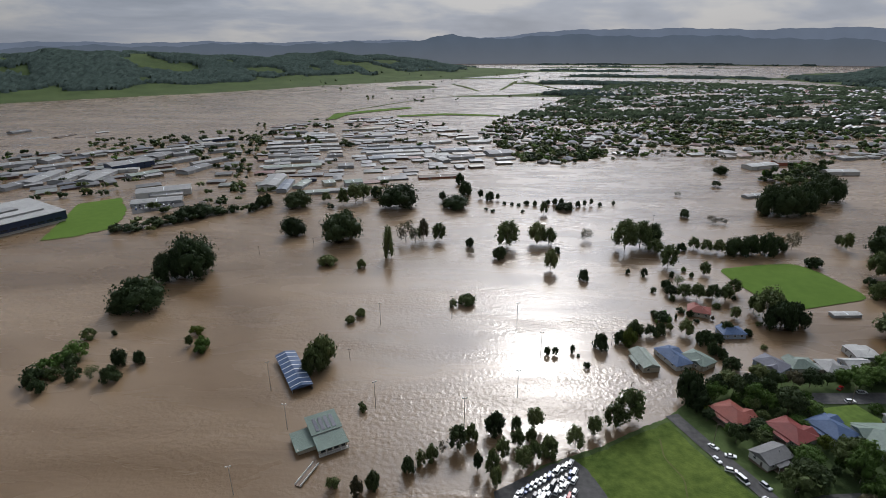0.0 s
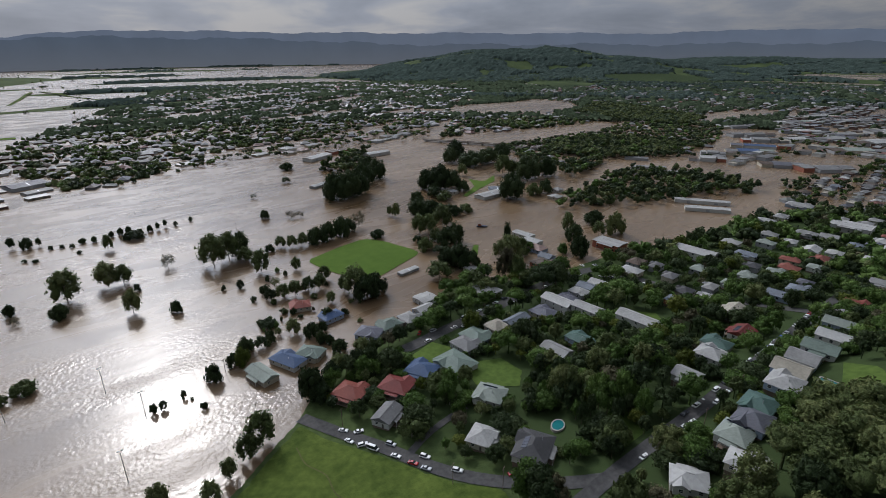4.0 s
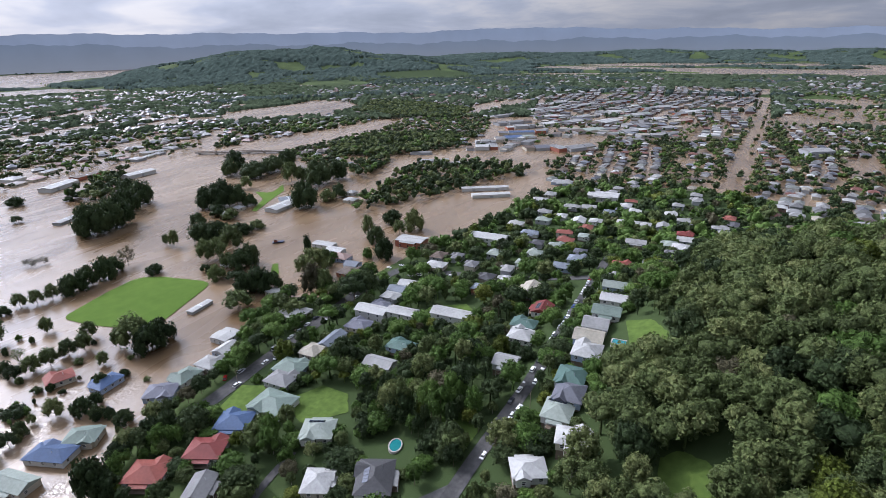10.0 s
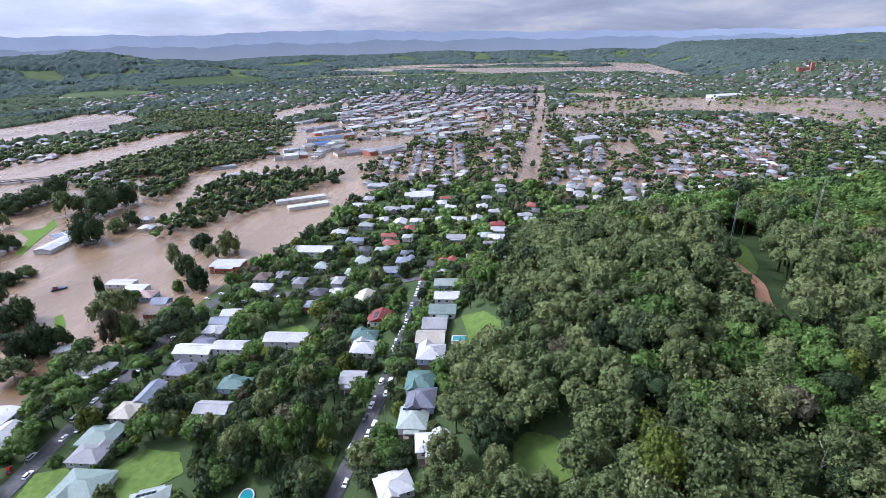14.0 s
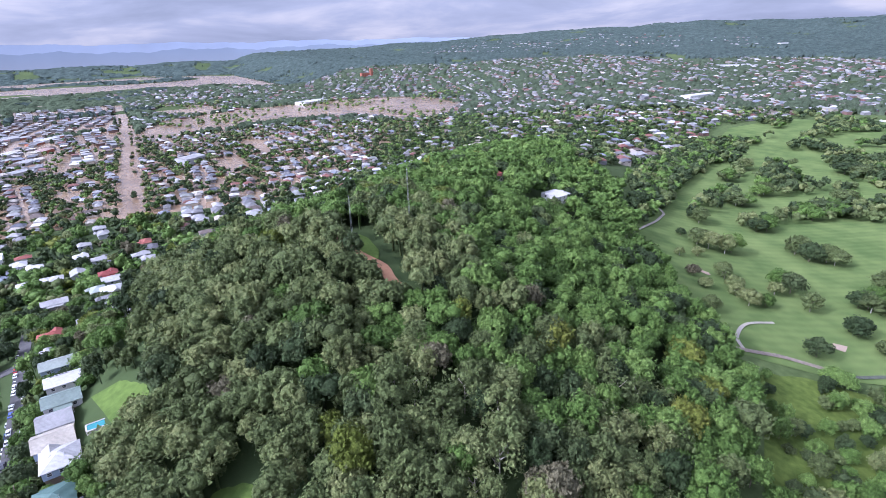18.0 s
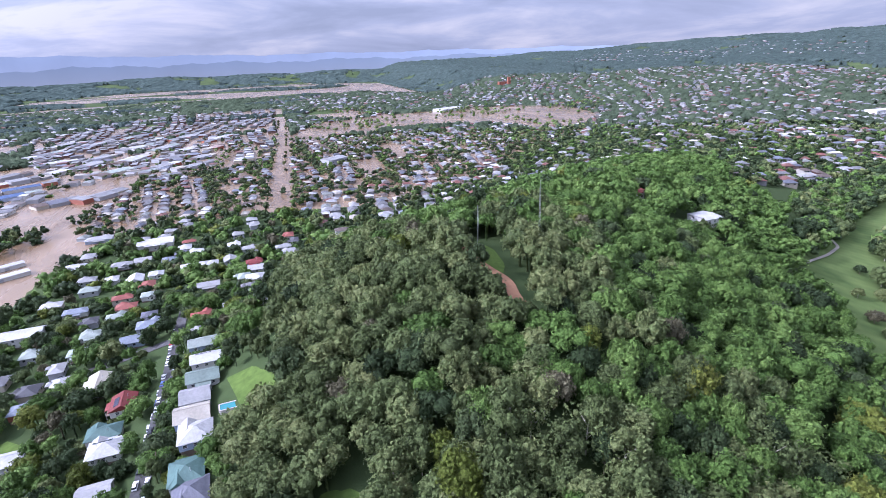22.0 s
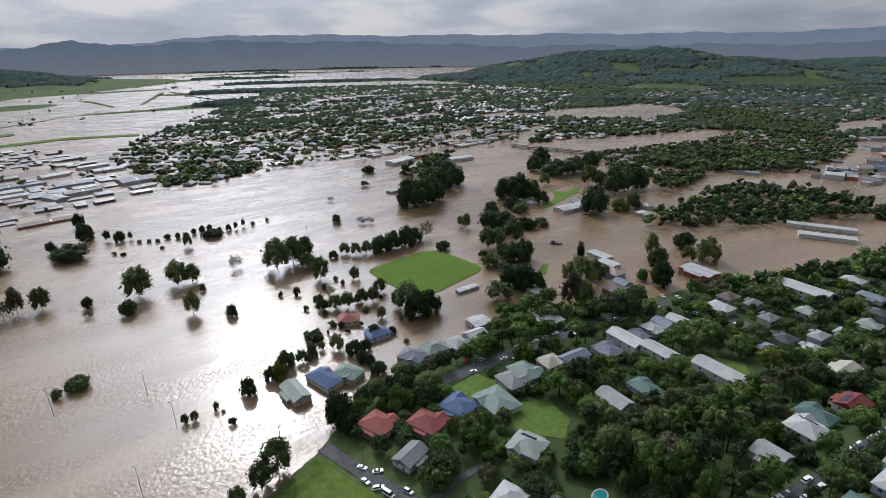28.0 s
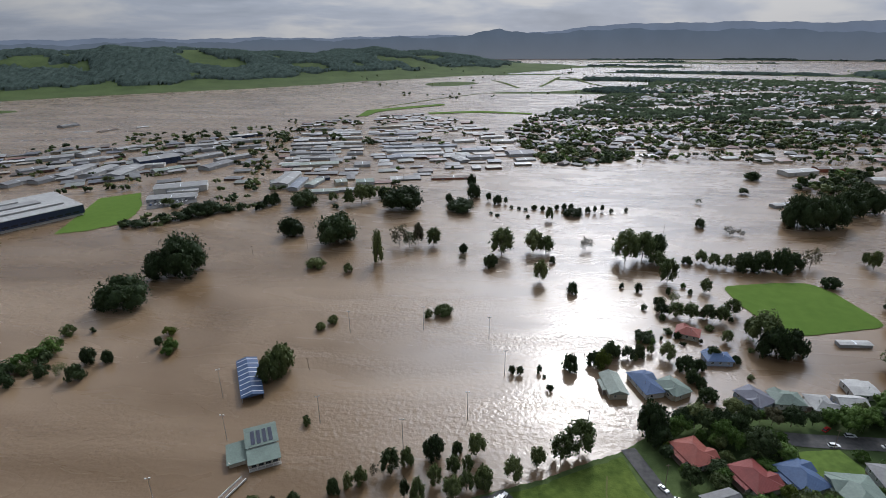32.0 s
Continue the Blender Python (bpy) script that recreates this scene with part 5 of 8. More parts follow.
for x, y, turn, l, w, roof, wall in CENTRE:
    # a large shop with smaller ones built up against it
    a = radians(turn)
    k = rb.uniform(0.42, 0.55)
    shed(x, y, turn, l * k, w * 0.8, rb.uniform(4.5, 6.5), roof, wall)
    for e in (-1, 1):
        l2, w2 = l * rb.uniform(0.20, 0.28), w * rb.uniform(0.5, 0.85)
        d, q = e * (l * k / 2 + l2 / 2 + rb.uniform(1, 5)), rb.uniform(-4, 4)
        shed(x + d * math.cos(a) - q * math.sin(a), y + d * math.sin(a) + q * math.cos(a), turn, l2, w2, rb.uniform(3.5, 6.5),
             rb.choice(["grey", "light", "grey", "brown", "cream", "slate", "pale", "white"]), rb.choice(["grey", "cream", "brick", "grey"]))
shed(571, 235, -59, 55, 9, 4.0, "white", "white")
shed(547, 218, -58, 43, 10, 4.0, "white", "white")
shed(682, 363, -57, 46, 12, 4.0, "light", "grey")
shed(727, 408, -63, 33, 12, 4.0, "grey", "grey")
shed(684, 317, -58, 31, 10, 4.0, "white", "grey")
shed(417, 408, 2, 35, 16, 4.0, "white", "white")
shed(441, 421, -33, 18, 14, 4.0, "bluegrey", "grey")
shed(429, 384, -59, 8, 5, 2.0, "white", "grey")
shed(184, 952, 32, 37, 20, 5.0, "light", "white")
shed(369, 733, 21, 47, 18, 5.0, "white", "white")
shed(415, 754, 5, 35, 16, 5.0, "brown", "brick")
shed(454, 698, 2, 41, 16, 5.0, "white", "white")
shed(290, 580, 21, 25, 9, 3.0, "light", "grey")
shed(215, 295, 5, 18, 5, 2.5, "white", "grey")
shed(748, -1218, -93, 90, 26, 12, "white", "white")
shed(2120, -1040, -95, 44, 20, 15, "brown", "brick")
shed(2105, -1058, -95, 11, 11, 30, "pink", "brick")
shed(1596, -593, -67, 90, 45, 8, "white", "white")
shed(924, -131, -57, 37, 26, 10, "light", "grey")
shed(1263, -2689, -111, 48, 14, 12, "white", "white")
shed(1010, -1823, -129, 86, 20, 8, "light", "white")
shed(478, -1190, -129, 90, 14, 6, "light", "cream")
shed(326, -1118, 163, 63, 6, 3, "white", "grey")


# ---- the sports ground ----
def grandstand():
    ob = thing("grandstand", pose(-115.9, 213.4, -2.4, 0, 0, -57.5), "small grandstand with ribbed blue metal roof, flooded to the eaves", "grandstand")
    l, w, h = 36.0, 10.6, 5.4
    rf = part("roof", Shape().gable(l, w, h, 1.5, 0.3).mesh("roof", M_ROOF["blue"]), ob, "blue metal roof with pale cross ribs")
    for k in range(8):
        xx = -l / 2 + (k + 0.5) * l / 8
        for s in (-1, 1):
            rb = part("rib", Shape().box(-0.22, 0.22, -w * 0.26, w * 0.26, 0, 0.08).mesh("rib", M_FRAME), rf)
            rb.matrix_basis = pose(xx, s * w * 0.255, h + 0.78, -s * math.degrees(math.atan2(1.5, w / 2 + 0.3)), 0, 0)
    for k in range(7):
        for s in (-1, 1):
            part("post", Shape().box(-0.12, 0.12, -0.12, 0.12, 0, h).mesh("post", M_STEEL), ob).location = (-l / 2 + 0.6 + k * (l - 1.2) / 6, s * (w / 2 - 0.3), 0)
    for k in range(4):
        part("bench", Shape().box(-l / 2 + 1, l / 2 - 1, -0.3, 0.3, 0.4 + 0.45 * k, 0.55 + 0.45 * k).mesh("bench", M_TIMBER), ob).location = (0, -3 + 1.6 * k, 0)
    part("back_wall", Shape().box(-l / 2, l / 2, w / 2 - 0.25, w / 2 - 0.1, 0, h - 0.2).mesh("back_wall", M_WALL["dark"]), ob)


def clubhouse():
    ob = thing("clubhouse", pose(-85.0, 166.0, -2.2, 0, 0, -58.5), "two-storey clubhouse with pale green metal roofs and solar panels, half submerged", "clubhouse")
    part("wall", Shape().box(-10.5, 9.5, -6.2, 6.2, 0, 5.4).mesh("wall", M_WALL["cream"]), ob)
    up = part("upper_roof", Shape().add([(-11.5, -7, 7.6), (1.5, -7, 6.9), (1.5, 7, 6.9), (-11.5, 7, 7.6), (-11.5, -7, 7.4), (1.5, -7, 6.7), (1.5, 7, 6.7), (-11.5, 7, 7.4)],
                                        [(0, 1, 2, 3), (7, 6, 5, 4), (0, 4, 5, 1), (1, 5, 6, 2), (2, 6, 7, 3), (3, 7, 4, 0)]).mesh("upper_roof", M_ROOF["green"]), ob)
    part("lower_roof", Shape().add([(1.6, -6.8, 6.4), (10.8, -6.8, 5.6), (10.8, 6.8, 5.6), (1.6, 6.8, 6.4), (1.6, -6.8, 6.2), (10.8, -6.8, 5.4), (10.8, 6.8, 5.4), (1.6, 6.8, 6.2)],
                                   [(0, 1, 2, 3), (7, 6, 5, 4), (0, 4, 5, 1), (1, 5, 6, 2), (2, 6, 7, 3), (3, 7, 4, 0)]).mesh("lower_roof", M_ROOF["green"]), ob)
    part("upper_wall", Shape().box(-11, 1.3, -6, 6, 6.0, 6.9).mesh("upper_wall", M_WALL["white"]), ob)
    for k in range(4):
        pn = part("solar_panel", Shape().box(-4.2, 4.2, -0.8, 0.8, 0, 0.06).mesh("solar_panel", M_SOLAR), up)
        pn.matrix_basis = pose(-4.2, -3.6 + k * 2.5, 7.34, 0, 3.1, 0)
    part("wing_wall", Shape().box(-6.5, 5, -14.2, -6.3, 0, 4.6).mesh("wing_wall", M_WALL["cream"]), ob)
    part("wing_roof", Shape().add([(-7.2, -15, 4.9), (5.8, -15, 4.5), (5.8, -6.4, 4.9), (-7.2, -6.4, 5.3), (-7.2, -15, 4.7), (5.8, -15, 4.3), (5.8, -6.4, 4.7), (-7.2, -6.4, 5.1)],
                                  [(0, 1, 2, 3), (7, 6, 5, 4), (0, 4, 5, 1), (1, 5, 6, 2), (2, 6, 7, 3), (3, 7, 4, 0)]).mesh("wing_roof", M_ROOF["green"]), ob)
    for k in range(5):
        part("balcony_post", Shape().box(-0.1, 0.1, -0.1, 0.1, 0, 5.5).mesh("balcony_post", M_FRAME), ob).location = (10.6, -6.4 + k * 3.2, 0)
    part("balcony_rail", Shape().box(10.5, 10.65, -6.6, 6.6, 3.5, 3.62).mesh("balcony_rail", M_FRAME), ob)
    part("balcony_floor", Shape().box(9.5, 11.2, -6.6, 6.6, 2.45, 2.6).mesh("balcony_floor", M_CONCRETE), ob)
    for k in range(4):
        part("window", Shape().box(9.5, 9.56, -5.4 + k * 2.9, -3.4 + k * 2.9, 3.2, 5.0).mesh("window", M_GLASS), ob)


def store():
    """The long store with white roofs and a dark blue front."""
    ob = thing("store", pose(-492, 437, 0.3, 0, 0, 62), "long white-roofed store with dark blue glazed front by the oval", "store")
    part("wall", Shape().box(-62, 50, -42, 34, -3, 11).mesh("wall", M_WALL["white"]), ob)
    part("front_wall", Shape().box(-63, 51, -43.5, -42, 2.5, 10.5).mesh("front_wall", M_WALL["dark"]), ob, "dark blue cladding")
    part("end_wall", Shape().box(50, 51.5, -43.5, 34, 2.5, 10.5).mesh("end_wall", M_WALL["dark"]), ob, "dark blue cladding")
    r = part("roof", Shape().add([(-63, -44, 11.2), (52, -44, 11.2), (52, 35, 12.6), (-63, 35, 12.6), (-63, -44, 10.8), (52, -44, 10.8), (52, 35, 12.2), (-63, 35, 12.2)],
                                 [(0, 1, 2, 3), (7, 6, 5, 4), (0, 4, 5, 1), (1, 5, 6, 2), (2, 6, 7, 3), (3, 7, 4, 0)]).mesh("roof", M_ROOF["white"]), ob)
    for k in range(3):
        part("roof_step", Shape().box(-56, 40 - 14 * k, -26 + 20 * k, -12 + 20 * k, 11.9, 13.2 + 0.2 * k).mesh("roof_step", M_ROOF["light" if k == 1 else "white"]), r)
    for k in range(14):
        part("sign_band", Shape().box(-58 + k * 7.6, -52.5 + k * 7.6, -43.7, -43.45, 4, 5.6).mesh("sign_band", M_GLASS), ob)


grandstand()
clubhouse()
store()


def low_barge():
    ob = thing("jetty", pose(-87.2, 143.5, 0.0, 0, 0, 73), "long white timber ramp drifting in the flood", "jetty")
    part("deck", Shape().box(-6.5, 6.5, -1.3, 1.3, 0.2, 0.5).mesh("deck", M_TIMBER), ob)
    for s in (-1, 1):
        part("rail", Shape().box(-6.5, 6.5, s * 1.3 - 0.08, s * 1.3 + 0.08, 0.5, 1.3).mesh("rail", M_FRAME), ob)


def work_boat():
    ob = thing("boat", pose(334, 336, 0.0, 0, 0, -50), "dark flat-decked work boat on the flood", "boat")
    part("hull", Shape().add([(-5, -2, 1.1), (4, -2, 1.1), (5.8, 0, 1.3), (4, 2, 1.1), (-5, 2, 1.1), (-4.7, -1.6, -0.4), (3.6, -1.6, -0.4), (4.9, 0, -0.4), (3.6, 1.6, -0.4), (-4.7, 1.6, -0.4)],
                             [(0, 1, 2, 3, 4), (9, 8, 7, 6, 5), (0, 5, 6, 1), (1, 6, 7, 2), (2, 7, 8, 3), (3, 8, 9, 4), (4, 9, 5, 0)]).mesh("hull", M_WALL["dark"]), ob)
    part("cabin", Shape().box(-3.6, -0.6, -1.4, 1.4, 1.1, 3.0).mesh("cabin", M_WALL["brick"]), ob)
    part("cabin_roof", Shape().box(-3.9, -0.3, -1.6, 1.6, 3.0, 3.15).mesh("cabin_roof", M_ROOF["brown"]), ob)


low_barge()
work_boat()
M_POOL = material("pool_water", (0.02, 0.17, 0.18), 0.08, vary=0.15, scale=1.0, spec=0.6)


def pool(x, y, turn, l, w, round_one):
    ob = thing("swimming_pool", pose(x, y, z_at(x, y) + 0.3, 0, 0, turn), "turquoise backyard swimming pool with pale coping", "swimming pool")
    n = 28
    ring = [(math.cos(6.2832 * i / n), math.sin(6.2832 * i / n)) for i in range(n)]
    if not round_one:
        ring = [(max(-0.75, min(0.75, a)) / 0.75, max(-0.75, min(0.75, b)) / 0.75) for a, b in ring]
    k = 1.0
    v = [(a * (l / 2 + e), b * (w / 2 + e), z) for e, z in ((0.0, k - 0.25), (0.0, k), (0.5, k), (0.5, -0.8)) for a, b in ring]
    part("coping", mesh_of("coping", v, [(j * n + i, j * n + (i + 1) % n, (j + 1) * n + (i + 1) % n, (j + 1) * n + i) for j in range(3) for i in range(n)], M_CONCRETE), ob)
    part("pool_water", mesh_of("pool_water", [(a * l / 2, b * w / 2, k - 0.2) for a, b in ring], [tuple(range(n))], M_POOL), ob, "turquoise water")


pool(150.0, 99.5, 20, 7.2, 4.8, True)
pool(220.3, 24.5, -88, 7.0, 4.0, False)


def bridge():
    ob = thing("bridge", pose(640, 650, 0, 0, 0, -62), "long low concrete bridge just above the flooded river", "bridge")
    part("deck", Shape().box(-110, 110, -4.5, 4.5, 2.0, 3.0).mesh("deck", M_CONCRETE), ob)
    for s in (-1, 1):
        part("parapet", Shape().box(-110, 110, s * 4.4 - 0.15, s * 4.4 + 0.15, 3.0, 4.0).mesh("parapet", M_TIMBER), ob)
    for k in range(9):
        part("pier", Shape().box(-0.7, 0.7, -4, 4, -4, 2).mesh("pier", M_CONCRETE), ob).location = (-104 + 26 * k, 0, 0)


bridge()
for x, y, h in ((-122.6, 198.2, 17), (-104.5, 170.1, 14), (-67.0, 187.5, 15), (-24.0, 175.0, 17), (-78.8, 268.6, 15), (-34.7, 278.3, 16), (6.0, 273.0, 15), (17.0, 238.0, 15), (1.5, 199.2, 16), (-113.0, 132.0, 14)):
    light_pole(x, y, h, (x * 3) % 40)
for x, y, t, ln in ((59.2, 251.8, 10, 0), (57.2, 204.2, 20, 3), (-88.7, 228.0, 0, 8), (84, 170, 20, 0), (97, 108, 20, 0), (176, 51, 0, 0), (150, 56, 0, 2), (205, 50, 0, 0), (160, 201, 0, 0), (205, 201, 0, 0), (255, 203, 0, 0), (108, 92, 20, 0),
                    (-200, 380, 0, 4), (-160, 400, 0, 0), (250, 430, 0, 0), (300, 480, 0, 0), (150, 480, 0, 3), (60, 520, 0, 0), (-170, 560, 0, 0), (-130, 640, 0, 0), (-300, 520, 0, 0), (-330, 500, 0, 0)):
    power_pole(x, y, 10.5, t, ln)


def mast(x, y, h):
    ob = thing("radio_mast", pose(x, y, z_at(x, y)), "thin steel lattice mast above the hilltop trees", "radio mast")
    for k in range(3):
        a = 2.094 * k
        part("leg", Shape().rod((0.5 * math.cos(a), 0.5 * math.sin(a), -0.5), (0.2 * math.cos(a), 0.2 * math.sin(a), h), 0.06, n=5).mesh("leg", M_STEEL), ob)
    for k in range(int(h / 2)):
        part("brace", Shape().box(-0.4, 0.4, -0.03, 0.03, 2 * k + 1, 2 * k + 1.08).mesh("brace", M_STEEL), ob).rotation_euler[2] = 1.05 * k


mast(222, -116, 38)
mast(236, -92, 24)
# ---- trees standing in the flood ----
tree(-139.2, 420.0, 19.3, 28.5, "clump", "dark")
tree(-188.2, 431.1, 11.6, 18.5, "round", "dark")
tree(-235.9, 339.8, 18.4, 32.8, "clump", "dark")
tree(-250.4, 329.7, 11.8, 21.7, "round", "dark")
tree(-243.2, 282.7, 17.1, 22.6, "clump", "dark")
tree(-256.9, 277.6, 5.7, 5.9, "shrub", "dark")
tree(-91.2, 378.8, 7.2, 30.6, "cone", "gum")
tree(-82.0, 415.2, 7.8, 21.0, "thin", "dry")
tree(-67.3, 422.2, 4.9, 20.6, "ragged", "dry")
tree(-53.2, 421.5, 7.8, 16.9, "ragged", "gum")
tree(-73.4, 415.2, 5.8, 15.0, "thin", "gum")
tree(6.4, 408.5, 9.8, 24.0, "ragged", "gum")
tree(-1.1, 382.4, 6.2, 11.3, "round", "dark")
tree(32.9, 417.8, 9.4, 20.2, "ragged", "gum")
tree(42.2, 415.7, 7.9, 16.2, "ragged", "gum")
tree(36.9, 358.9, 5.4, 18.5, "ragged", "gum")
tree(59.1, 342.5, 3.6, 9.2, "round", "dark")
tree(75.9, 427.3, 6.6, 12.5, "thin", "dry")
tree(47.1, 396.8, 2.3, 5.6, "shrub", "dark")
tree(104.6, 406.3, 11.0, 27.5, "ragged", "gum")
tree(118.5, 411.8, 9.5, 25.0, "ragged", "gum")
tree(130.7, 418.3, 9.1, 21.0, "ragged", "dark")
tree(128.9, 369.8, 8.6, 19.0, "ragged", "gum")
tree(127.1, 400.2, 8.8, 13.1, "ragged", "gum")
tree(105.8, 351.8, 2.8, 6.6, "shrub", "dark")
tree(94.7, 355.4, 2.0, 4.2, "shrub", "dark")
tree(-138.1, 363.7, 8.0, 7.7, "wide", "gum")
tree(-109.5, 357.9, 3.9, 7.6, "round", "gum")
tree(-34.2, 295.1, 2.9, 5.4, "shrub", "gum")
tree(-25.7, 299.7, 6.6, 6.9, "wide", "gum")
tree(-98.5, 270.3, 3.2, 5.1, "wide", "gum")
tree(-93.7, 279.5, 3.6, 5.5, "wide", "gum")
tree(-105.7, 216.1, 7.1, 16.4, "round", "gum")
tree(-103.3, 223.6, 6.7, 19.0, "round", "gum")
tree(-25.8, 408.6, 3.3, 8.8, "round", "dark")
tree(-24.6, 390.9, 4.6, 5.4, "thin", "dry")
tree(-189.1, 251.2, 4.5, 5.5, "shrub", "lime")
tree(-176.9, 236.2, 4.3, 8.3, "round", "lush")
tree(-186.1, 238.0, 3.0, 7.1, "ragged", "gum")
tree(-176.4, 230.2, 3.6, 5.3, "shrub", "lush")
tree(-214.6, 217.1, 4.8, 10.7, "round", "dark")
tree(-204.9, 219.2, 3.8, 8.0, "round", "dark")
tree(-230.0, 202.8, 4.6, 6.9, "shrub", "dark")
tree(-221.7, 204.0, 4.6, 7.6, "thin", "gum")
tree(-209.6, 202.0, 5.4, 9.4, "round", "dark")
tree(-251.2, 243.8, 4.5, 6.3, "shrub", "gum")
tree(-242.8, 223.9, 6.5, 9.2, "shrub", "lush")
tree(-246.8, 216.4, 6.4, 7.6, "shrub", "lush")
tree(-248.9, 207.4, 6.2, 8.1, "shrub", "lush")
tree(-248.6, 198.4, 6.1, 8.6, "shrub", "dark")
tree(-239.0, 214.1, 4.8, 6.4, "shrub", "dark")
tree(-238.4, 247.4, 1.8, 3.6, "shrub", "dark")
tree(-241.9, 204.2, 4.6, 5.5, "shrub", "gum")
tree(-241.3, 189.9, 4.4, 7.3, "shrub", "dark")
tree(51.7, 247.0, 4.0, 10.9, "round", "dark")
tree(35.6, 242.6, 1.2, 4.9, "shrub", "dark")
tree(40.3, 227.3, 2.0, 3.8, "shrub", "dark")
tree(20.6, 239.4, 1.5, 5.6, "shrub", "dark")
tree(25.1, 239.2, 2.1, 5.4, "ragged", "dark")
tree(37.9, 238.8, 1.2, 1.6, "shrub", "dark")
tree(-72.2, 185.1, 1.8, 3.6, "shrub", "gum")
tree(-251.9, 517.0, 7.4, 13.4, "round", "dark")
tree(-248.5, 525.2, 6.2, 13.7, "round", "dark")
tree(-213.0, 521.6, 15.8, 18.9, "round", "dark")
tree(-256.1, 503.3, 6.0, 9.5, "round", "dark")
tree(-187.9, 541.6, 6.3, 11.2, "ragged", "gum")
tree(-166.1, 531.2, 6.1, 19.9, "tall", "gum")
tree(-154.3, 538.6, 9.3, 23.7, "tall", "gum")
tree(-147.2, 547.4, 8.1, 21.4, "tall", "gum")
tree(-134.8, 561.8, 7.0, 14.0, "round", "dark")
tree(-103.1, 522.9, 22.3, 27.5, "clump", "dark")
tree(-41.7, 625.8, 4.8, 15.3, "round", "dark")
tree(-34.3, 574.5, 8.2, 17.8, "clump", "dark")
tree(-42.6, 522.6, 14.5, 14.5, "round", "dark")
tree(-58.2, 547.8, 4.9, 12.4, "tall", "dark")
tree(-16.1, 561.2, 3.7, 11.3, "tall", "dark")
tree(-6.3, 553.8, 4.3, 11.1, "round", "dark")
tree(-310.3, 474.2, 12.7, 14.5, "round", "dark")
tree(-300.6, 484.6, 11.7, 13.6, "round", "dark")
tree(-289.6, 493.2, 10.1, 7.8, "shrub", "dark")
tree(-274.5, 501.2, 6.0, 7.0, "shrub", "dark")
tree(-322.0, 463.0, 11.4, 8.5, "shrub", "dark")
tree(-334.2, 449.0, 11.2, 7.8, "shrub", "dark")
tree(-348.0, 438.2, 9.9, 6.9, "shrub", "dark")
tree(-359.0, 432.6, 8.2, 5.7, "shrub", "dark")
tree(2.8, 554.3, 2.4, 8.7, "tall", "dark")
tree(9.5, 538.3, 2.4, 3.5, "shrub", "dark")
tree(17.3, 535.3, 2.4, 3.5, "shrub", "dark")
tree(24.3, 532.3, 2.6, 3.4, "shrub", "dark")
tree(33.1, 537.9, 3.5, 5.2, "round", "dark")
tree(41.7, 534.7, 2.9, 5.9, "round", "dark")
tree(47.8, 502.9, 3.9, 14.8, "ragged", "gum")
tree(56.4, 540.2, 2.7, 5.9, "round", "dark")
tree(63.9, 541.3, 2.7, 7.2, "round", "dark")
tree(70.9, 542.3, 2.7, 7.1, "round", "dark")
tree(70.8, 521.3, 10.2, 8.5, "round", "dark")
tree(78.7, 531.7, 2.9, 5.8, "round", "dark")
tree(87.3, 532.5, 2.3, 7.0, "round", "dark")
tree(94.1, 533.3, 2.3, 8.2, "tall", "dark")
tree(101.9, 538.0, 2.3, 8.3, "tall", "dark")
tree(111.1, 535.0, 2.3, 4.6, "shrub", "dark")
tree(126.4, 540.7, 2.0, 4.7, "shrub", "dark")
tree(-3.6, 510.1, 2.8, 2.7, "shrub", "dark")
tree(-10.9, 516.3, 2.3, 2.8, "shrub", "dark")
tree(27.4, 510.0, 2.3, 2.7, "shrub", "dark")
tree(186.8, 500.5, 5.3, 9.5, "round", "dark")
tree(207.0, 482.4, 6.6, 7.9, "thin", "dry")
tree(215.4, 479.2, 4.5, 7.0, "thin", "dry")
tree(206.4, 579.6, 4.2, 5.9, "thin", "dark")
tree(267.1, 625.3, 6.4, 7.4, "ragged", "dark")
tree(300.7, 695.4, 10.5, 10.8, "round", "dark")
tree(151.8, 407.1, 4.4, 7.1, "round", "dark")
tree(163.5, 411.4, 5.8, 10.8, "ragged", "gum")
tree(170.9, 404.7, 5.7, 11.6, "ragged", "gum")
tree(179.7, 402.6, 5.7, 12.4, "ragged", "gum")
tree(191.3, 400.3, 7.7, 15.7, "clump", "dark")
tree(203.0, 399.2, 8.5, 18.2, "clump", "dark")
tree(218.0, 402.0, 8.1, 19.2, "clump", "dark")
tree(229.8, 406.7, 5.6, 14.1, "round", "dark")
tree(242.6, 411.3, 7.4, 17.6, "thin", "dry")
tree(151.6, 356.7, 4.0, 10.7, "ragged", "gum")
tree(240.8, 376.7, 6.8, 8.6, "round", "dark")
tree(276.6, 513.5, 13.1, 32.7, "clump", "dark")
tree(290.0, 510.7, 14.0, 34.5, "clump", "dark")
tree(307.3, 516.9, 12.0, 31.7, "clump", "dark")
tree(340.6, 555.3, 13.9, 27.6, "clump", "dark")
tree(367.2, 567.3, 13.0, 28.1, "round", "dark")
tree(274.5, 527.0, 6.5, 16.3, "round", "dark")
tree(377.5, 607.9, 12.0, 23.9, "round", "dark")
tree(288.3, 413.7, 4.3, 15.9, "ragged", "gum")
tree(287.6, 424.0, 3.1, 10.8, "ragged", "gum")
tree(114.3, 319.5, 5.5, 8.1, "ragged", "dark")
tree(122.4, 316.9, 6.1, 10.4, "ragged", "gum")
tree(130.4, 314.3, 6.1, 12.7, "tall", "gum")
tree(141.0, 315.9, 6.1, 11.0, "ragged", "dark")
tree(148.7, 313.4, 6.0, 12.5, "tall", "gum")
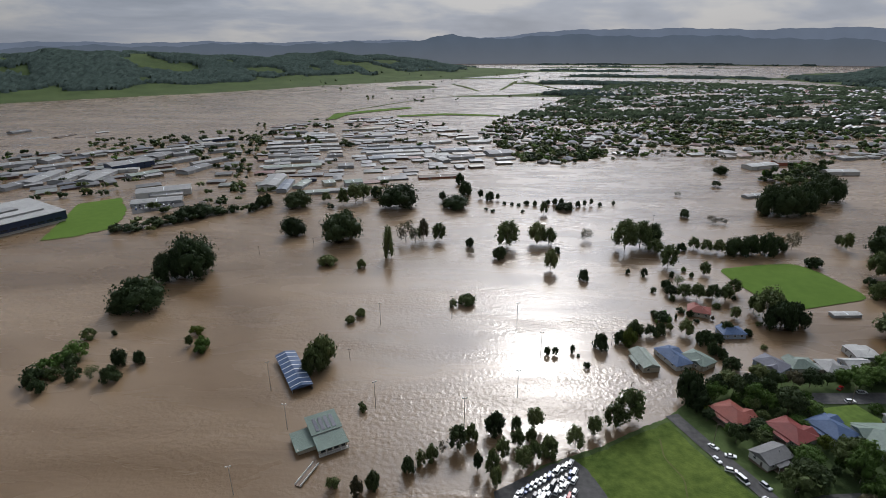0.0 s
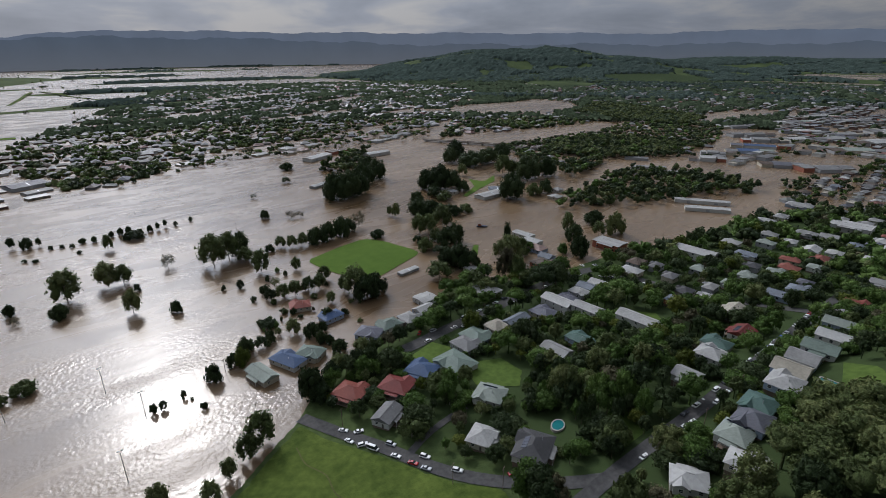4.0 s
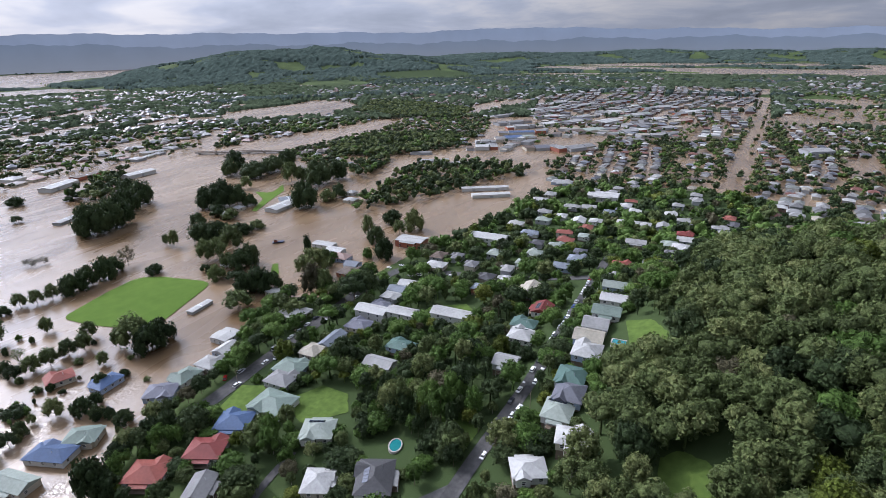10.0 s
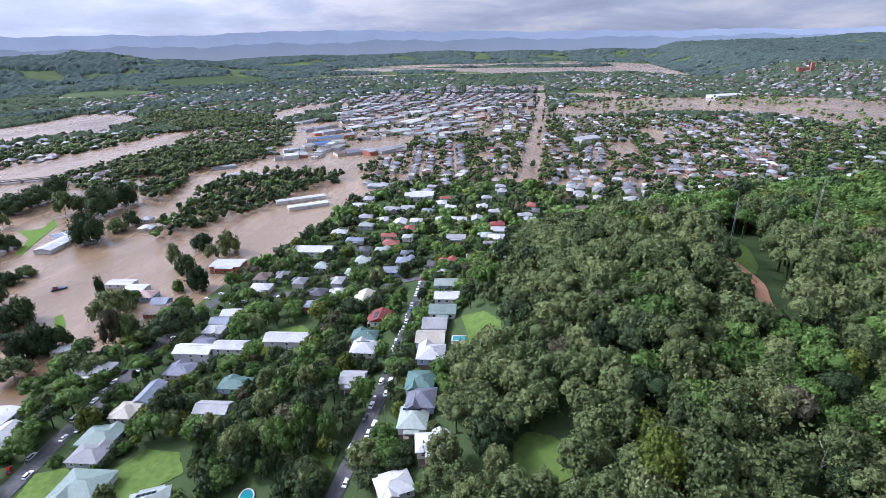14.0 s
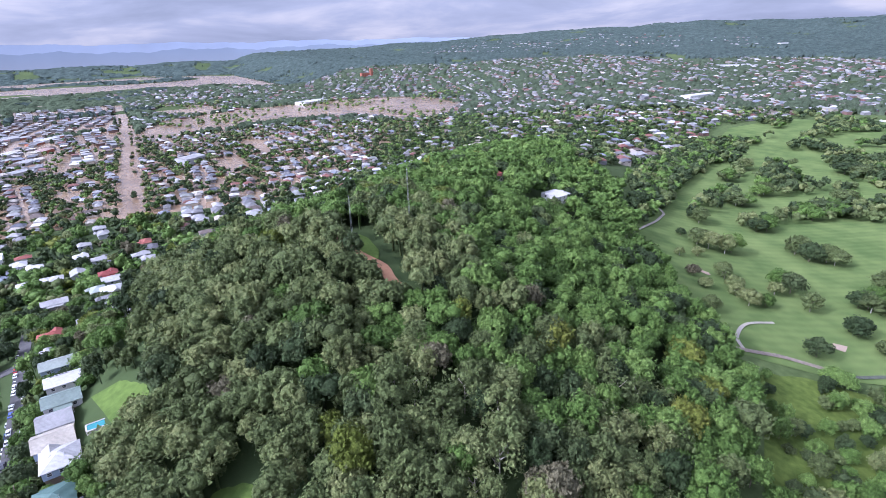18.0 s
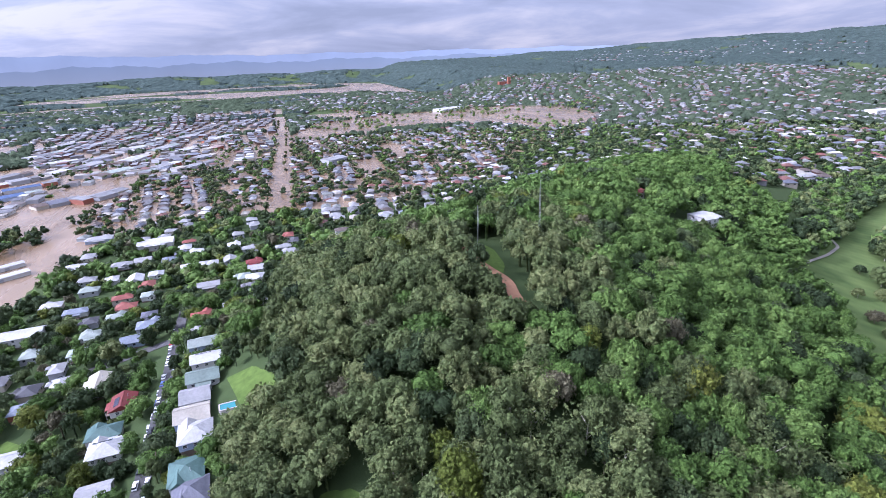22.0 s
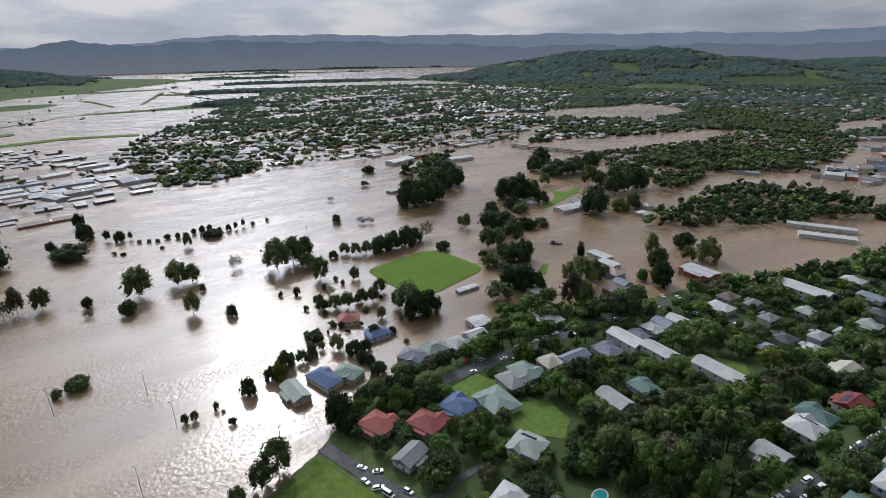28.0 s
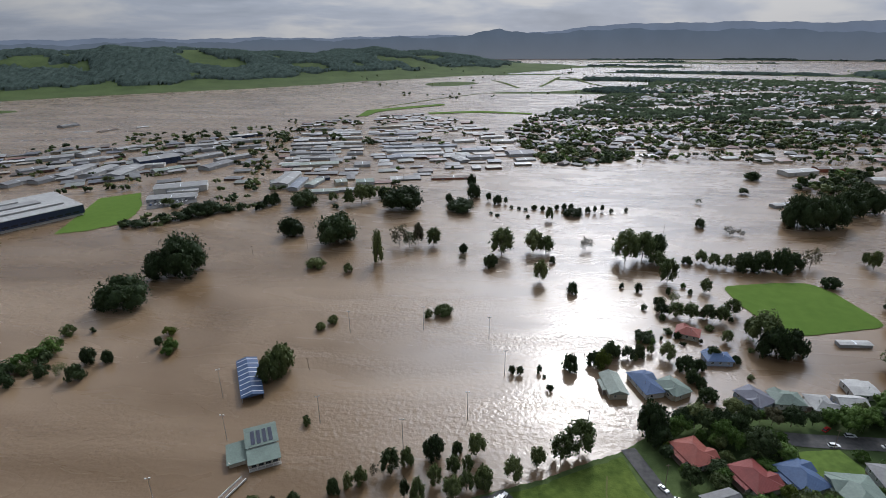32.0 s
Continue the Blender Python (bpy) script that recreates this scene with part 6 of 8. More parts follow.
tree(158.9, 324.9, 4.7, 11.4, "ragged", "gum")
tree(114.8, 330.8, 4.1, 6.9, "shrub", "dark")
tree(104.6, 324.4, 2.2, 3.8, "shrub", "dark")
tree(125.1, 336.2, 4.5, 8.6, "thin", "gum")
tree(97.3, 284.3, 6.0, 5.1, "wide", "dark")
tree(112.4, 295.3, 3.1, 3.4, "shrub", "dark")
tree(69.3, 252.7, 4.9, 11.5, "round", "lime")
tree(75.0, 262.1, 5.3, 11.6, "round", "dark")
tree(64.9, 254.0, 3.4, 8.9, "round", "dark")
tree(84.3, 262.9, 4.7, 8.0, "ragged", "dark")
tree(90.9, 266.2, 3.8, 8.2, "round", "dark")
tree(97.7, 270.4, 2.2, 5.6, "ragged", "gum")
tree(105.9, 265.5, 4.4, 10.9, "ragged", "gum")
tree(120.0, 256.7, 3.9, 7.8, "round", "dark")
tree(130.8, 269.1, 4.4, 8.6, "round", "dark")
tree(112.7, 256.2, 5.2, 9.7, "round", "dark")
tree(114.2, 245.6, 3.8, 8.3, "round", "dark")
tree(117.0, 240.6, 2.3, 5.7, "round", "dark")
tree(144.1, 288.4, 3.3, 8.5, "ragged", "gum")
tree(162.6, 287.4, 9.7, 24.1, "tall", "gum")
tree(165.9, 276.1, 9.4, 19.8, "clump", "dark")
tree(159.7, 297.4, 5.0, 14.3, "tall", "gum")
tree(175.7, 279.2, 6.9, 16.7, "round", "dark")
tree(117.0, 230.4, 5.0, 8.4, "round", "dark")
tree(84.8, 202.0, 6.3, 17.9, "clump", "dark")
tree(98.8, 204.8, 5.6, 12.8, "round", "dark")
tree(107.7, 206.1, 6.4, 12.5, "round", "dark")
tree(115.0, 206.7, 5.6, 12.6, "round", "dark")
tree(121.2, 203.6, 5.0, 12.6, "clump", "dark")
tree(128.9, 212.2, 5.1, 11.5, "round", "dark")
tree(-10.3, 173.4, 5.0, 12.0, "round", "dark")
tree(-0.5, 176.6, 2.1, 7.5, "round", "dark")
tree(7.8, 177.0, 3.8, 12.3, "ragged", "gum")
tree(5.1, 167.0, 2.5, 9.1, "ragged", "gum")
tree(-0.7, 165.3, 3.2, 9.6, "ragged", "gum")
tree(12.2, 160.5, 3.8, 10.5, "round", "gum")
tree(24.2, 165.4, 3.9, 11.8, "ragged", "gum")
tree(33.8, 174.2, 3.3, 10.9, "ragged", "gum")
tree(43.8, 179.2, 4.6, 13.8, "ragged", "gum")
tree(51.9, 184.2, 6.5, 18.0, "ragged", "gum")
tree(-20.4, 167.1, 2.5, 9.9, "round", "gum")
tree(-26.5, 161.9, 4.1, 12.6, "ragged", "dark")
tree(-36.9, 154.7, 2.4, 9.1, "round", "gum")
tree(-41.0, 152.1, 1.9, 7.2, "shrub", "gum")
tree(-46.1, 147.7, 2.5, 8.9, "round", "dark")
tree(-59.2, 138.7, 2.7, 8.6, "round", "dark")
tree(-64.5, 134.5, 2.2, 10.0, "round", "dry")
tree(-75.2, 137.2, 2.2, 5.6, "shrub", "gum")
tree(-33.0, 159.6, 1.9, 6.0, "thin", "dry")
tree(-17.9, 150.0, 2.3, 10.2, "tall", "dark")
tree(-12.1, 146.9, 3.0, 14.4, "ragged", "gum")
tree(-7.1, 158.3, 3.1, 10.1, "ragged", "gum")
tree(0.8, 152.6, 3.9, 11.6, "ragged", "gum")
tree(5.9, 157.5, 3.1, 10.1, "ragged", "gum")
tree(-10.5, 141.0, 2.7, 11.8, "tall", "gum")
tree(-73.9, 187.1, 1.9, 3.7, "shrub", "gum")
tree(385.2, 484.4, 12.9, 24.7, "round", "dark")
tree(393.8, 471.7, 15.7, 32.3, "clump", "dark")
tree(406.2, 462.2, 13.3, 24.3, "round", "dark")
tree(369.0, 452.9, 9.9, 12.6, "shrub", "dark")
tree(366.2, 428.5, 9.8, 10.3, "shrub", "gum")
tree(409.8, 446.2, 8.0, 13.8, "round", "dark")
tree(310.0, 402.1, 12.8, 19.4, "clump", "dark")
tree(316.6, 388.1, 10.7, 19.8, "round", "dark")
tree(340.9, 447.0, 8.0, 12.0, "round", "dark")
tree(337.5, 389.0, 9.0, 10.5, "round", "dark")
tree(340.5, 380.9, 7.7, 10.7, "round", "dark")
tree(355.1, 381.9, 7.9, 9.1, "round", "gum")
tree(340.3, 420.2, 6.9, 7.1, "shrub", "dark")
tree(276.9, 360.2, 8.5, 19.7, "ragged", "gum")
tree(283.1, 355.3, 9.8, 19.8, "ragged", "gum")
tree(305.5, 360.3, 11.5, 23.4, "ragged", "gum")
tree(277.0, 320.2, 10.2, 17.5, "round", "dark")
tree(287.4, 320.5, 8.5, 19.9, "round", "dark")
tree(259.2, 341.3, 4.8, 7.3, "shrub", "dark")
tree(253.9, 321.9, 7.1, 13.0, "round", "gum")
tree(259.0, 309.9, 7.9, 6.8, "shrub", "dark")
tree(244.8, 282.2, 8.4, 17.5, "round", "dark")
tree(250.6, 275.9, 10.2, 21.2, "clump", "dark")
tree(257.5, 269.9, 8.7, 14.9, "clump", "dark")
tree(226.4, 271.2, 11.0, 13.9, "ragged", "gum")
tree(233.1, 240.9, 9.5, 14.2, "round", "gum")
tree(233.3, 227.7, 7.8, 11.6, "round", "gum")
tree(275.1, 334.3, 7.6, 13.0, "ragged", "gum")
tree(314.5, 284.8, 5.3, 24.0, "cone", "dark")
tree(287.5, 266.7, 8.2, 17.8, "ragged", "gum")
tree(292.3, 259.7, 9.4, 23.6, "ragged", "gum")
tree(307.9, 263.1, 7.1, 16.3, "round", "gum")
tree(261.2, 235.4, 6.8, 26.7, "ragged", "dry")
tree(264.8, 227.7, 6.2, 23.1, "ragged", "gum")
tree(319.9, 263.0, 4.9, 8.2, "shrub", "lush")
tree(265.0, 218.8, 5.1, 8.5, "shrub", "gum")
tree(266.3, 204.3, 11.1, 21.2, "clump", "dark")
tree(275.6, 200.8, 8.7, 19.8, "clump", "dark")
tree(337.6, 242.6, 5.0, 9.4, "round", "lush")
tree(429.9, 386.6, 11.8, 30.5, "round", "dark")
tree(502.4, 576.5, 11.8, 24.6, "round", "dark")
tree(525.2, 588.9, 16.9, 30.7, "ragged", "dark")
tree(461.8, 505.0, 8.4, 16.7, "ragged", "gum")
tree(510.9, 541.8, 19.5, 22.7, "round", "dark")
tree(542.5, 540.3, 17.0, 24.0, "round", "dark")
tree(571.3, 540.2, 14.2, 28.2, "round", "dark")
tree(507.3, 474.6, 10.8, 28.0, "ragged", "gum")
tree(523.3, 471.2, 9.7, 19.4, "round", "gum")
tree(515.5, 438.6, 18.9, 32.4, "clump", "dark")
tree(545.1, 431.5, 13.2, 26.2, "round", "dark")
tree(459.8, 378.6, 9.6, 14.5, "round", "gum")
tree(475.6, 375.4, 8.7, 17.4, "round", "dark")
tree(380.8, 270.2, 5.6, 21.4, "ragged", "gum")
tree(370.1, 255.9, 6.8, 16.7, "round", "dark")
tree(341.7, 228.8, 9.2, 19.8, "round", "dark")
tree(421.4, 270.5, 10.1, 15.0, "round", "dark")
tree(412.4, 240.2, 9.8, 21.9, "round", "gum")
tree(397.2, 247.6, 7.2, 14.5, "ragged", "gum")

# small trees and bushes round the drowned houses
tree(102, 293, 1.9, 2.1, "shrub", "lush", group="trees by the drowned houses")
tree(95, 292, 2.3, 2.5, "shrub", "dark", group="trees by the drowned houses")
tree(107, 286, 1.5, 3.4, "cone", "dark", group="trees by the drowned houses")
tree(110, 257, 1.9, 3.4, "cone", "dark", group="trees by the drowned houses")
tree(113, 244, 2.8, 4.9, "ragged", "dark", group="trees by the drowned houses")
tree(117, 242, 2.8, 6.1, "ragged", "dark", group="trees by the drowned houses")
tree(112, 226, 1.8, 3.6, "ragged", "gum", group="trees by the drowned houses")
tree(93, 280, 1.6, 3.0, "cone", "lush", group="trees by the drowned houses")
tree(88, 263, 2.3, 4.1, "round", "gum", group="trees by the drowned houses")
tree(71, 265, 1.6, 3.6, "cone", "dark", group="trees by the drowned houses")
tree(79, 267, 3.0, 6.2, "cone", "gum", group="trees by the drowned houses")
tree(101, 280, 2.9, 5.0, "cone", "lush", group="trees by the drowned houses")
tree(117, 290, 2.5, 4.7, "round", "dark", group="trees by the drowned houses")
tree(118, 282, 2.0, 2.2, "shrub", "dark", group="trees by the drowned houses")
tree(129, 285, 1.6, 3.6, "tall", "dry", group="trees by the drowned houses")
tree(131, 275, 2.4, 4.9, "round", "dark", group="trees by the drowned houses")
tree(142, 267, 3.1, 5.1, "round", "dark", group="trees by the drowned houses")
tree(113, 312, 2.5, 4.5, "round", "gum", group="trees by the drowned houses")
tree(127, 326, 2.2, 4.0, "cone", "dry", group="trees by the drowned houses")
tree(136, 328, 1.8, 3.0, "ragged", "dark", group="trees by the drowned houses")
tree(138, 317, 2.6, 5.6, "ragged", "dry", group="trees by the drowned houses")
tree(139, 303, 2.9, 3.2, "shrub", "gum", group="trees by the drowned houses")
tree(133, 268, 3.0, 5.8, "ragged", "dark", group="trees by the drowned houses")
tree(145, 252, 2.1, 2.3, "shrub", "gum", group="trees by the drowned houses")
tree(145, 329, 2.7, 4.3, "ragged", "gum", group="trees by the drowned houses")
tree(138, 362, 2.0, 4.3, "round", "lush", group="trees by the drowned houses")
tree(125, 350, 2.9, 6.0, "cone", "dark", group="trees by the drowned houses")
tree(140, 352, 2.0, 4.4, "round", "gum", group="trees by the drowned houses")
tree(155, 315, 1.7, 3.5, "round", "dark", group="trees by the drowned houses")
tree(155, 280, 2.0, 2.2, "shrub", "gum", group="trees by the drowned houses")
# ---- the wooded hill and the gardens ----
BLOCKED = [np.array([o.matrix_basis.translation.x, o.matrix_basis.translation.y]) for o in bpy.data.objects if o.get("category") in ("house", "shed", "building")]
BLOCKED = np.array(BLOCKED + [np.array(p) for p in ((150.0, 99.5), (146.0, 104.0), (144.0, 92.0), (220.3, 24.5), (214.0, 26.0))])
ROADS = [((120, 206), (334, 205), 7), ((73, 190), (99, 116), 7), ((99, 116), (134, 66), 7), ((70, 70), (191, 58), 5.5), ((191, 58), (390, 59), 5.5), ((334, 58), (331, 205), 7), ((120, 140), (96, 134), 5)]


def free_of(x, y, gap=7.5):
    """Which places lie clear of houses, roads and lawns."""
    ok = np.ones(len(x), bool)
    for i in range(len(x)):
        ok[i] = ((BLOCKED - (x[i], y[i])) ** 2).sum(1).min() > gap * gap
    for (ax, ay), (bx, by), half in ROADS:
        k = np.clip(((x - ax) * (bx - ax) + (y - ay) * (by - ay)) / ((bx - ax) ** 2 + (by - ay) ** 2), 0, 1)
        ok &= np.hypot(x - ax - k * (bx - ax), y - ay - k * (by - ay)) > half
    for name in ("lawn", "lawn_back", "lawn_yard", "lawn_flats", "paddock", "car_park", "hilltop_grass"):
        co = np.array([v.co[:2] for v in bpy.data.objects[name].data.vertices])
        cx, cy = co.mean(0)
        for i in np.nonzero(ok & (np.hypot(x - cx, y - cy) < 90))[0]:
            ok[i] = ((co - (x[i], y[i])) ** 2).sum(1).min() > 14
    return ok


def scatter(ring, gap, seed):
    """Jittered places inside a ring, about that far apart."""
    ring = np.array(ring, float)
    rs = np.random.RandomState(seed)
    lo, hi = ring.min(0), ring.max(0)
    x, y = np.meshgrid(np.arange(lo[0], hi[0], gap), np.arange(lo[1], hi[1], gap * 0.87), indexing="ij")
    x = x + (np.arange(x.shape[1]) % 2)[None] * gap / 2 + rs.uniform(-0.42, 0.42, x.shape) * gap
    y = y + rs.uniform(-0.42, 0.42, y.shape) * gap
    x, y = x.ravel(), y.ravel()
    ok = inside(x, y, ring) > 0
    return x[ok], y[ok]


FOREST = [(100, -30), (112, 22), (150, 27), (190, 21), (205, 4), (250, 2), (330, -8), (400, -25), (470, -120), (520, -250), (580, -380), (520, -470), (430, -450), (380, -400), (310, -385), (260, -330), (215, -285), (170, -258),
          (125, -232), (98, -212), (70, -160), (72, -100)]
fx, fy = scatter(FOREST, 9.0, 3)
keep = free_of(fx, fy, 6.0)
track = (fy > -100) & (fy < -82) & (fx > 186) & (fx < 262)
keep &= ~track
glade = np.hypot((fx - 144) / 1.2, fy + 9) < 8.5
keep &= ~glade
keep &= (np.hypot(fx, fy) < 330) | (np.random.RandomState(2).rand(len(fx)) < 0.6)
fx, fy = fx[keep], fy[keep]
rs = np.random.RandomState(12)
lush = waves(fx, fy, 42, 3.0) + 0.8 * (-(fy + 105) / 60) + 0.5 * rs.randn(len(fx))
fg = np.where(lush > 0.15, "lush", np.where(rs.rand(len(fx)) < 0.04, "dry", "gum"))
fg = np.where(rs.rand(len(fx)) < 0.02, "lime", fg)
fg = np.where(rs.rand(len(fx)) < 0.07, "dark", fg)
fr = 4.6 + 3.0 * rs.rand(len(fx)) ** 1.4
fh = 9.5 + fr * rs.uniform(0.7, 1.5, len(fx))
low = (np.hypot((fx - 244) / 1.3, fy + 239) < 17) | (fx > 150) & (fx <= 200) & (np.abs(fy + 83 - 0.3 * (200 - fx)) < 15)
fh[low] *= 0.62
near = np.hypot(fx - 15, fy) < 183
near &= np.cumsum(near) <= 160
for x, y, r, h, g in zip(fx[near], fy[near], fr[near], fh[near], fg[near]):
    kind = rs.choice(["ragged", "tall", "round", "thin"], p=[0.35, 0.3, 0.27, 0.08]) if g in ("gum", "dry") else rs.choice(["round", "clump", "tall", "wide"], p=[0.35, 0.35, 0.2, 0.1])
    tree(float(x), float(y), float(r * 1.25), float(h), str(kind), str(g), group="trees of the wooded hill")
mid = ~near & (np.hypot(fx, fy) < 330)
woods("hill_wood", "dense mixed gum and rainforest canopy on the hill", fx[mid], fy[mid], fr[mid] * 1.25, fh[mid], fg[mid], 2, 5)
back = ~near & ~mid
woods("hill_wood_back", "dense canopy on the far side of the hill", fx[back], fy[back], fr[back] * 1.25, fh[back], fg[back], 3, 6)

ex, ey = scatter([(258, -322), (300, -405), (345, -440), (400, -560), (462, -770), (440, -800), (372, -640), (332, -520), (290, -436), (248, -340)], 8.0, 71)
woods("fairway_edge_wood", "wood between the fairways and the houses", ex, ey, rs.uniform(4.5, 7.0, len(ex)), rs.uniform(8, 14, len(ex)), rs.choice(["dark", "lush", "gum"], len(ex), p=[0.45, 0.3, 0.25]), 1, 72)

# gardens between the houses
GARDENS = [(75, 200), (110, 214), (150, 222), (190, 236), (225, 252), (250, 248), (258, 228), (320, 213), (370, 208), (410, 190), (462, 184), (522, 180), (569, 172), (620, 145), (655, 90), (650, -15), (620, -60), (480, -60),
           (400, -15), (330, 0), (250, 8), (205, 8), (190, 20), (150, 24), (110, 30), (100, 75), (112, 92), (100, 130), (88, 165)]
# small houses of the back streets
M_OLD = {k: material("cottage_roof_" + k, c, 0.7, vary=0.25, scale=0.7, random_tone=0.3, spec=0.2) for k, c in (("white", (0.32, 0.32, 0.31)), ("light grey", (0.22, 0.22, 0.215)), ("grey", (0.135, 0.135, 0.138)), ("rust-red", (0.19, 0.065, 0.05)), ("pale green", (0.22, 0.25, 0.22)), ("charcoal", (0.07, 0.07, 0.075)))}
rh = random.Random(63)
COTTAGES = []
for row, v in enumerate((-12, 20, 34, 68, 92, 108, 128, 146, 166)):
    u = 300 + 9 * (row % 3)
    while u < 640:
        x, y = u + rh.uniform(-3, 3), v + rh.uniform(-9, 9) - 0.05 * (u - 300)
        u += rh.uniform(16, 26)
        if ((BLOCKED - (x, y)) ** 2).sum(1).min() < 15 ** 2 or min(abs(y - 58), abs(x - 333) if y > 40 else 99) < 8 or z_at(x, y) < 0.4 or inside(np.array([x]), np.array([y]), np.array([(290, 195), (290, 0), (420, -30), (560, -60), (640, -20), (645, 80), (560, 165), (410, 185)], float))[0] < 3:
            continue
        COTTAGES.append((x, y))
        BLOCKED = np.vstack([BLOCKED, (x, y)])
rh.shuffle(COTTAGES)
for x, y in COTTAGES[:36]:
    l, w, key = rh.uniform(10, 14), rh.uniform(7, 10), rh.choice(["white", "light grey", "grey", "grey", "light grey", "rust-red", "pale green", "charcoal"])
    ob = thing("cottage", pose(x, y, z_at(x, y), 0, 0, -88 + rh.choice([0, 90]) + rh.uniform(-4, 4)), f"small weatherboard cottage with {key} hipped roof among the garden trees", "house", "cottages of the back streets")
    part("wall", Shape().box(-l / 2, l / 2, -w / 2, w / 2, -1.5, 4.4).mesh("wall", M_WALL[rh.choice(["white", "cream", "grey"])]), ob)
    b = rh.uniform(0.1, 0.3) * l
    part("roof", Shape().hip(l, w, 4.4, w * 0.24, 0.55).hip(b * 1.6, 3.5, 4.36, w * 0.16, 0.4, x=rh.choice([-1, 1]) * l * 0.2, y=w / 2 + 0.6).mesh("roof", M_OLD[key]), ob)
    for e in (-1, 1):
        part("window", Shape().box(e * l * 0.25 - 0.7, e * l * 0.25 + 0.7, -w / 2 - 0.05, -w / 2 + 0.05, 2.4, 3.7).mesh("window", M_GLASS), ob)
sx, sy = scatter(GARDENS, 7.6, 8)
keep = free_of(sx, sy, 8.0) & (ground_z(sx, sy) > 0.3)
sx, sy = sx[keep], sy[keep]
sr = 2.6 + 4.9 * rs.rand(len(sx)) ** 1.5
sh = sr * rs.uniform(1.7, 2.5, len(sx)) + 1.0
to_house = np.array([math.sqrt(((BLOCKED - (p, q)) ** 2).sum(1).min()) for p, q in zip(sx, sy)])
sr = np.minimum(sr, np.maximum(to_house - 5.5, 1.6))
sh = np.minimum(sh, np.where(sx > 290, 7.0, 3.0) + np.maximum(to_house - 8, 0) * 1.1)
far_side = np.clip((sx - 300) / 120, 0, 1)
keep = rs.rand(len(sx)) > 0.36 * far_side
sx, sy, sr, sh, far_side = sx[keep], sy[keep], sr[keep], sh[keep], far_side[keep]
sh *= 1 - 0.38 * far_side
gum_stand = np.hypot((sx - 185) / 1.2, sy - 95) < 24
sh[gum_stand] += 6
sg = rs.choice(["lush", "dark", "gum", "lime", "dry"], len(sx), p=[0.40, 0.33, 0.2, 0.04, 0.03])
near = (np.hypot(sx, sy) < 262)
near &= np.cumsum(near) <= 150
for x, y, r, h, g in zip(sx[near], sy[near], sr[near], sh[near], sg[near]):
    kind = rs.choice(["round", "clump", "tall", "wide", "ragged", "shrub"], p=[0.34, 0.2, 0.14, 0.12, 0.14, 0.06])
    tree(float(x), float(y), float(r), float(h if kind != "shrub" else r * 1.3), str(kind), str(g), group="garden trees")
mid = ~near & (np.hypot(sx, sy) < 430)
woods("garden_trees", "leafy garden trees between the houses", sx[mid], sy[mid], sr[mid], sh[mid], sg[mid], 2, 15)
back = ~near & ~mid
woods("garden_trees_back", "leafy garden trees between the houses down the slope", sx[back], sy[back], sr[back] * 1.1, sh[back], sg[back], 1, 16)

# thickets of the flooded flats across the bend
for ring, seed, gap in (([(423, 320), (474, 299), (526, 269), (623, 242), (668, 205), (700, 235), (700, 330), (640, 380), (560, 360), (473, 345)], 31, 9.5), ([(666, 522), (693, 449), (817, 394), (915, 462), (863, 540), (756, 560)], 32, 11.0),
                        ([(560, 400), (640, 410), (690, 440), (640, 470), (575, 440)], 33, 10.0), ([(330, 655), (375, 690), (420, 700), (405, 650), (352, 620)], 34, 9.0), ([(365, 690), (440, 745), (470, 735), (420, 690)], 35, 9.0)):
    tx, ty = scatter(ring, gap, seed)
    tx, ty = tx[free_of(tx, ty, 9.0)], ty[free_of(tx, ty, 9.0)]
    woods("flooded_thicket", "dark thicket of trees standing in the flood", tx, ty, rs.uniform(2.8, 6.0, len(tx)), rs.uniform(4, 13, len(tx)), rs.choice(["dark", "gum", "lush"], len(tx), p=[0.6, 0.25, 0.15]), 1, seed, base=np.zeros(len(tx)))

# golf course trees
rg = np.random.RandomState(77)
FAIRWAY_TREES = [(217, -546, 15.0), (207, -574, 21), (270, -520, 20), (280, -579, 18), (253, -423, 12.6), (212, -373, 15), (204, -386, 15), (220, -460, 13), (218, -478, 12), (179, -440, 14), (167, -436, 14), (155, -442, 14), (207, -326, 5.5),
                 (181, -338, 9), (166, -321, 9.6), (149, -360, 14)]
FAIRWAY_TREES += [(154, -275, 8.5), (147, -310, 10.5), (143, -320, 8.6), (111, -424, 19), (111, -381, 12), (104, -388, 17), (91, -388, 13.5), (83, -403, 10), (112, -494, 15), (101, -481, 14.5), (214, -620, 19), (245, -739, 25), (324, -605, 19), (340, -669, 17)]
for x, y, r in FAIRWAY_TREES:
    for k in range(1 if r < 12 else 2):
        u, v = rg.uniform(-0.45, 0.45, 2) * r * (k + 0.4)
        tree(x + float(u), y + float(v), r * (0.62 if k else 0.7), float(min(15, r * 1.15) * rg.uniform(0.85, 1.1)), str(rg.choice(["wide", "ragged", "clump", "round"])), str(rg.choice(["gum", "dark", "gum", "lush"])), group="golf course trees")
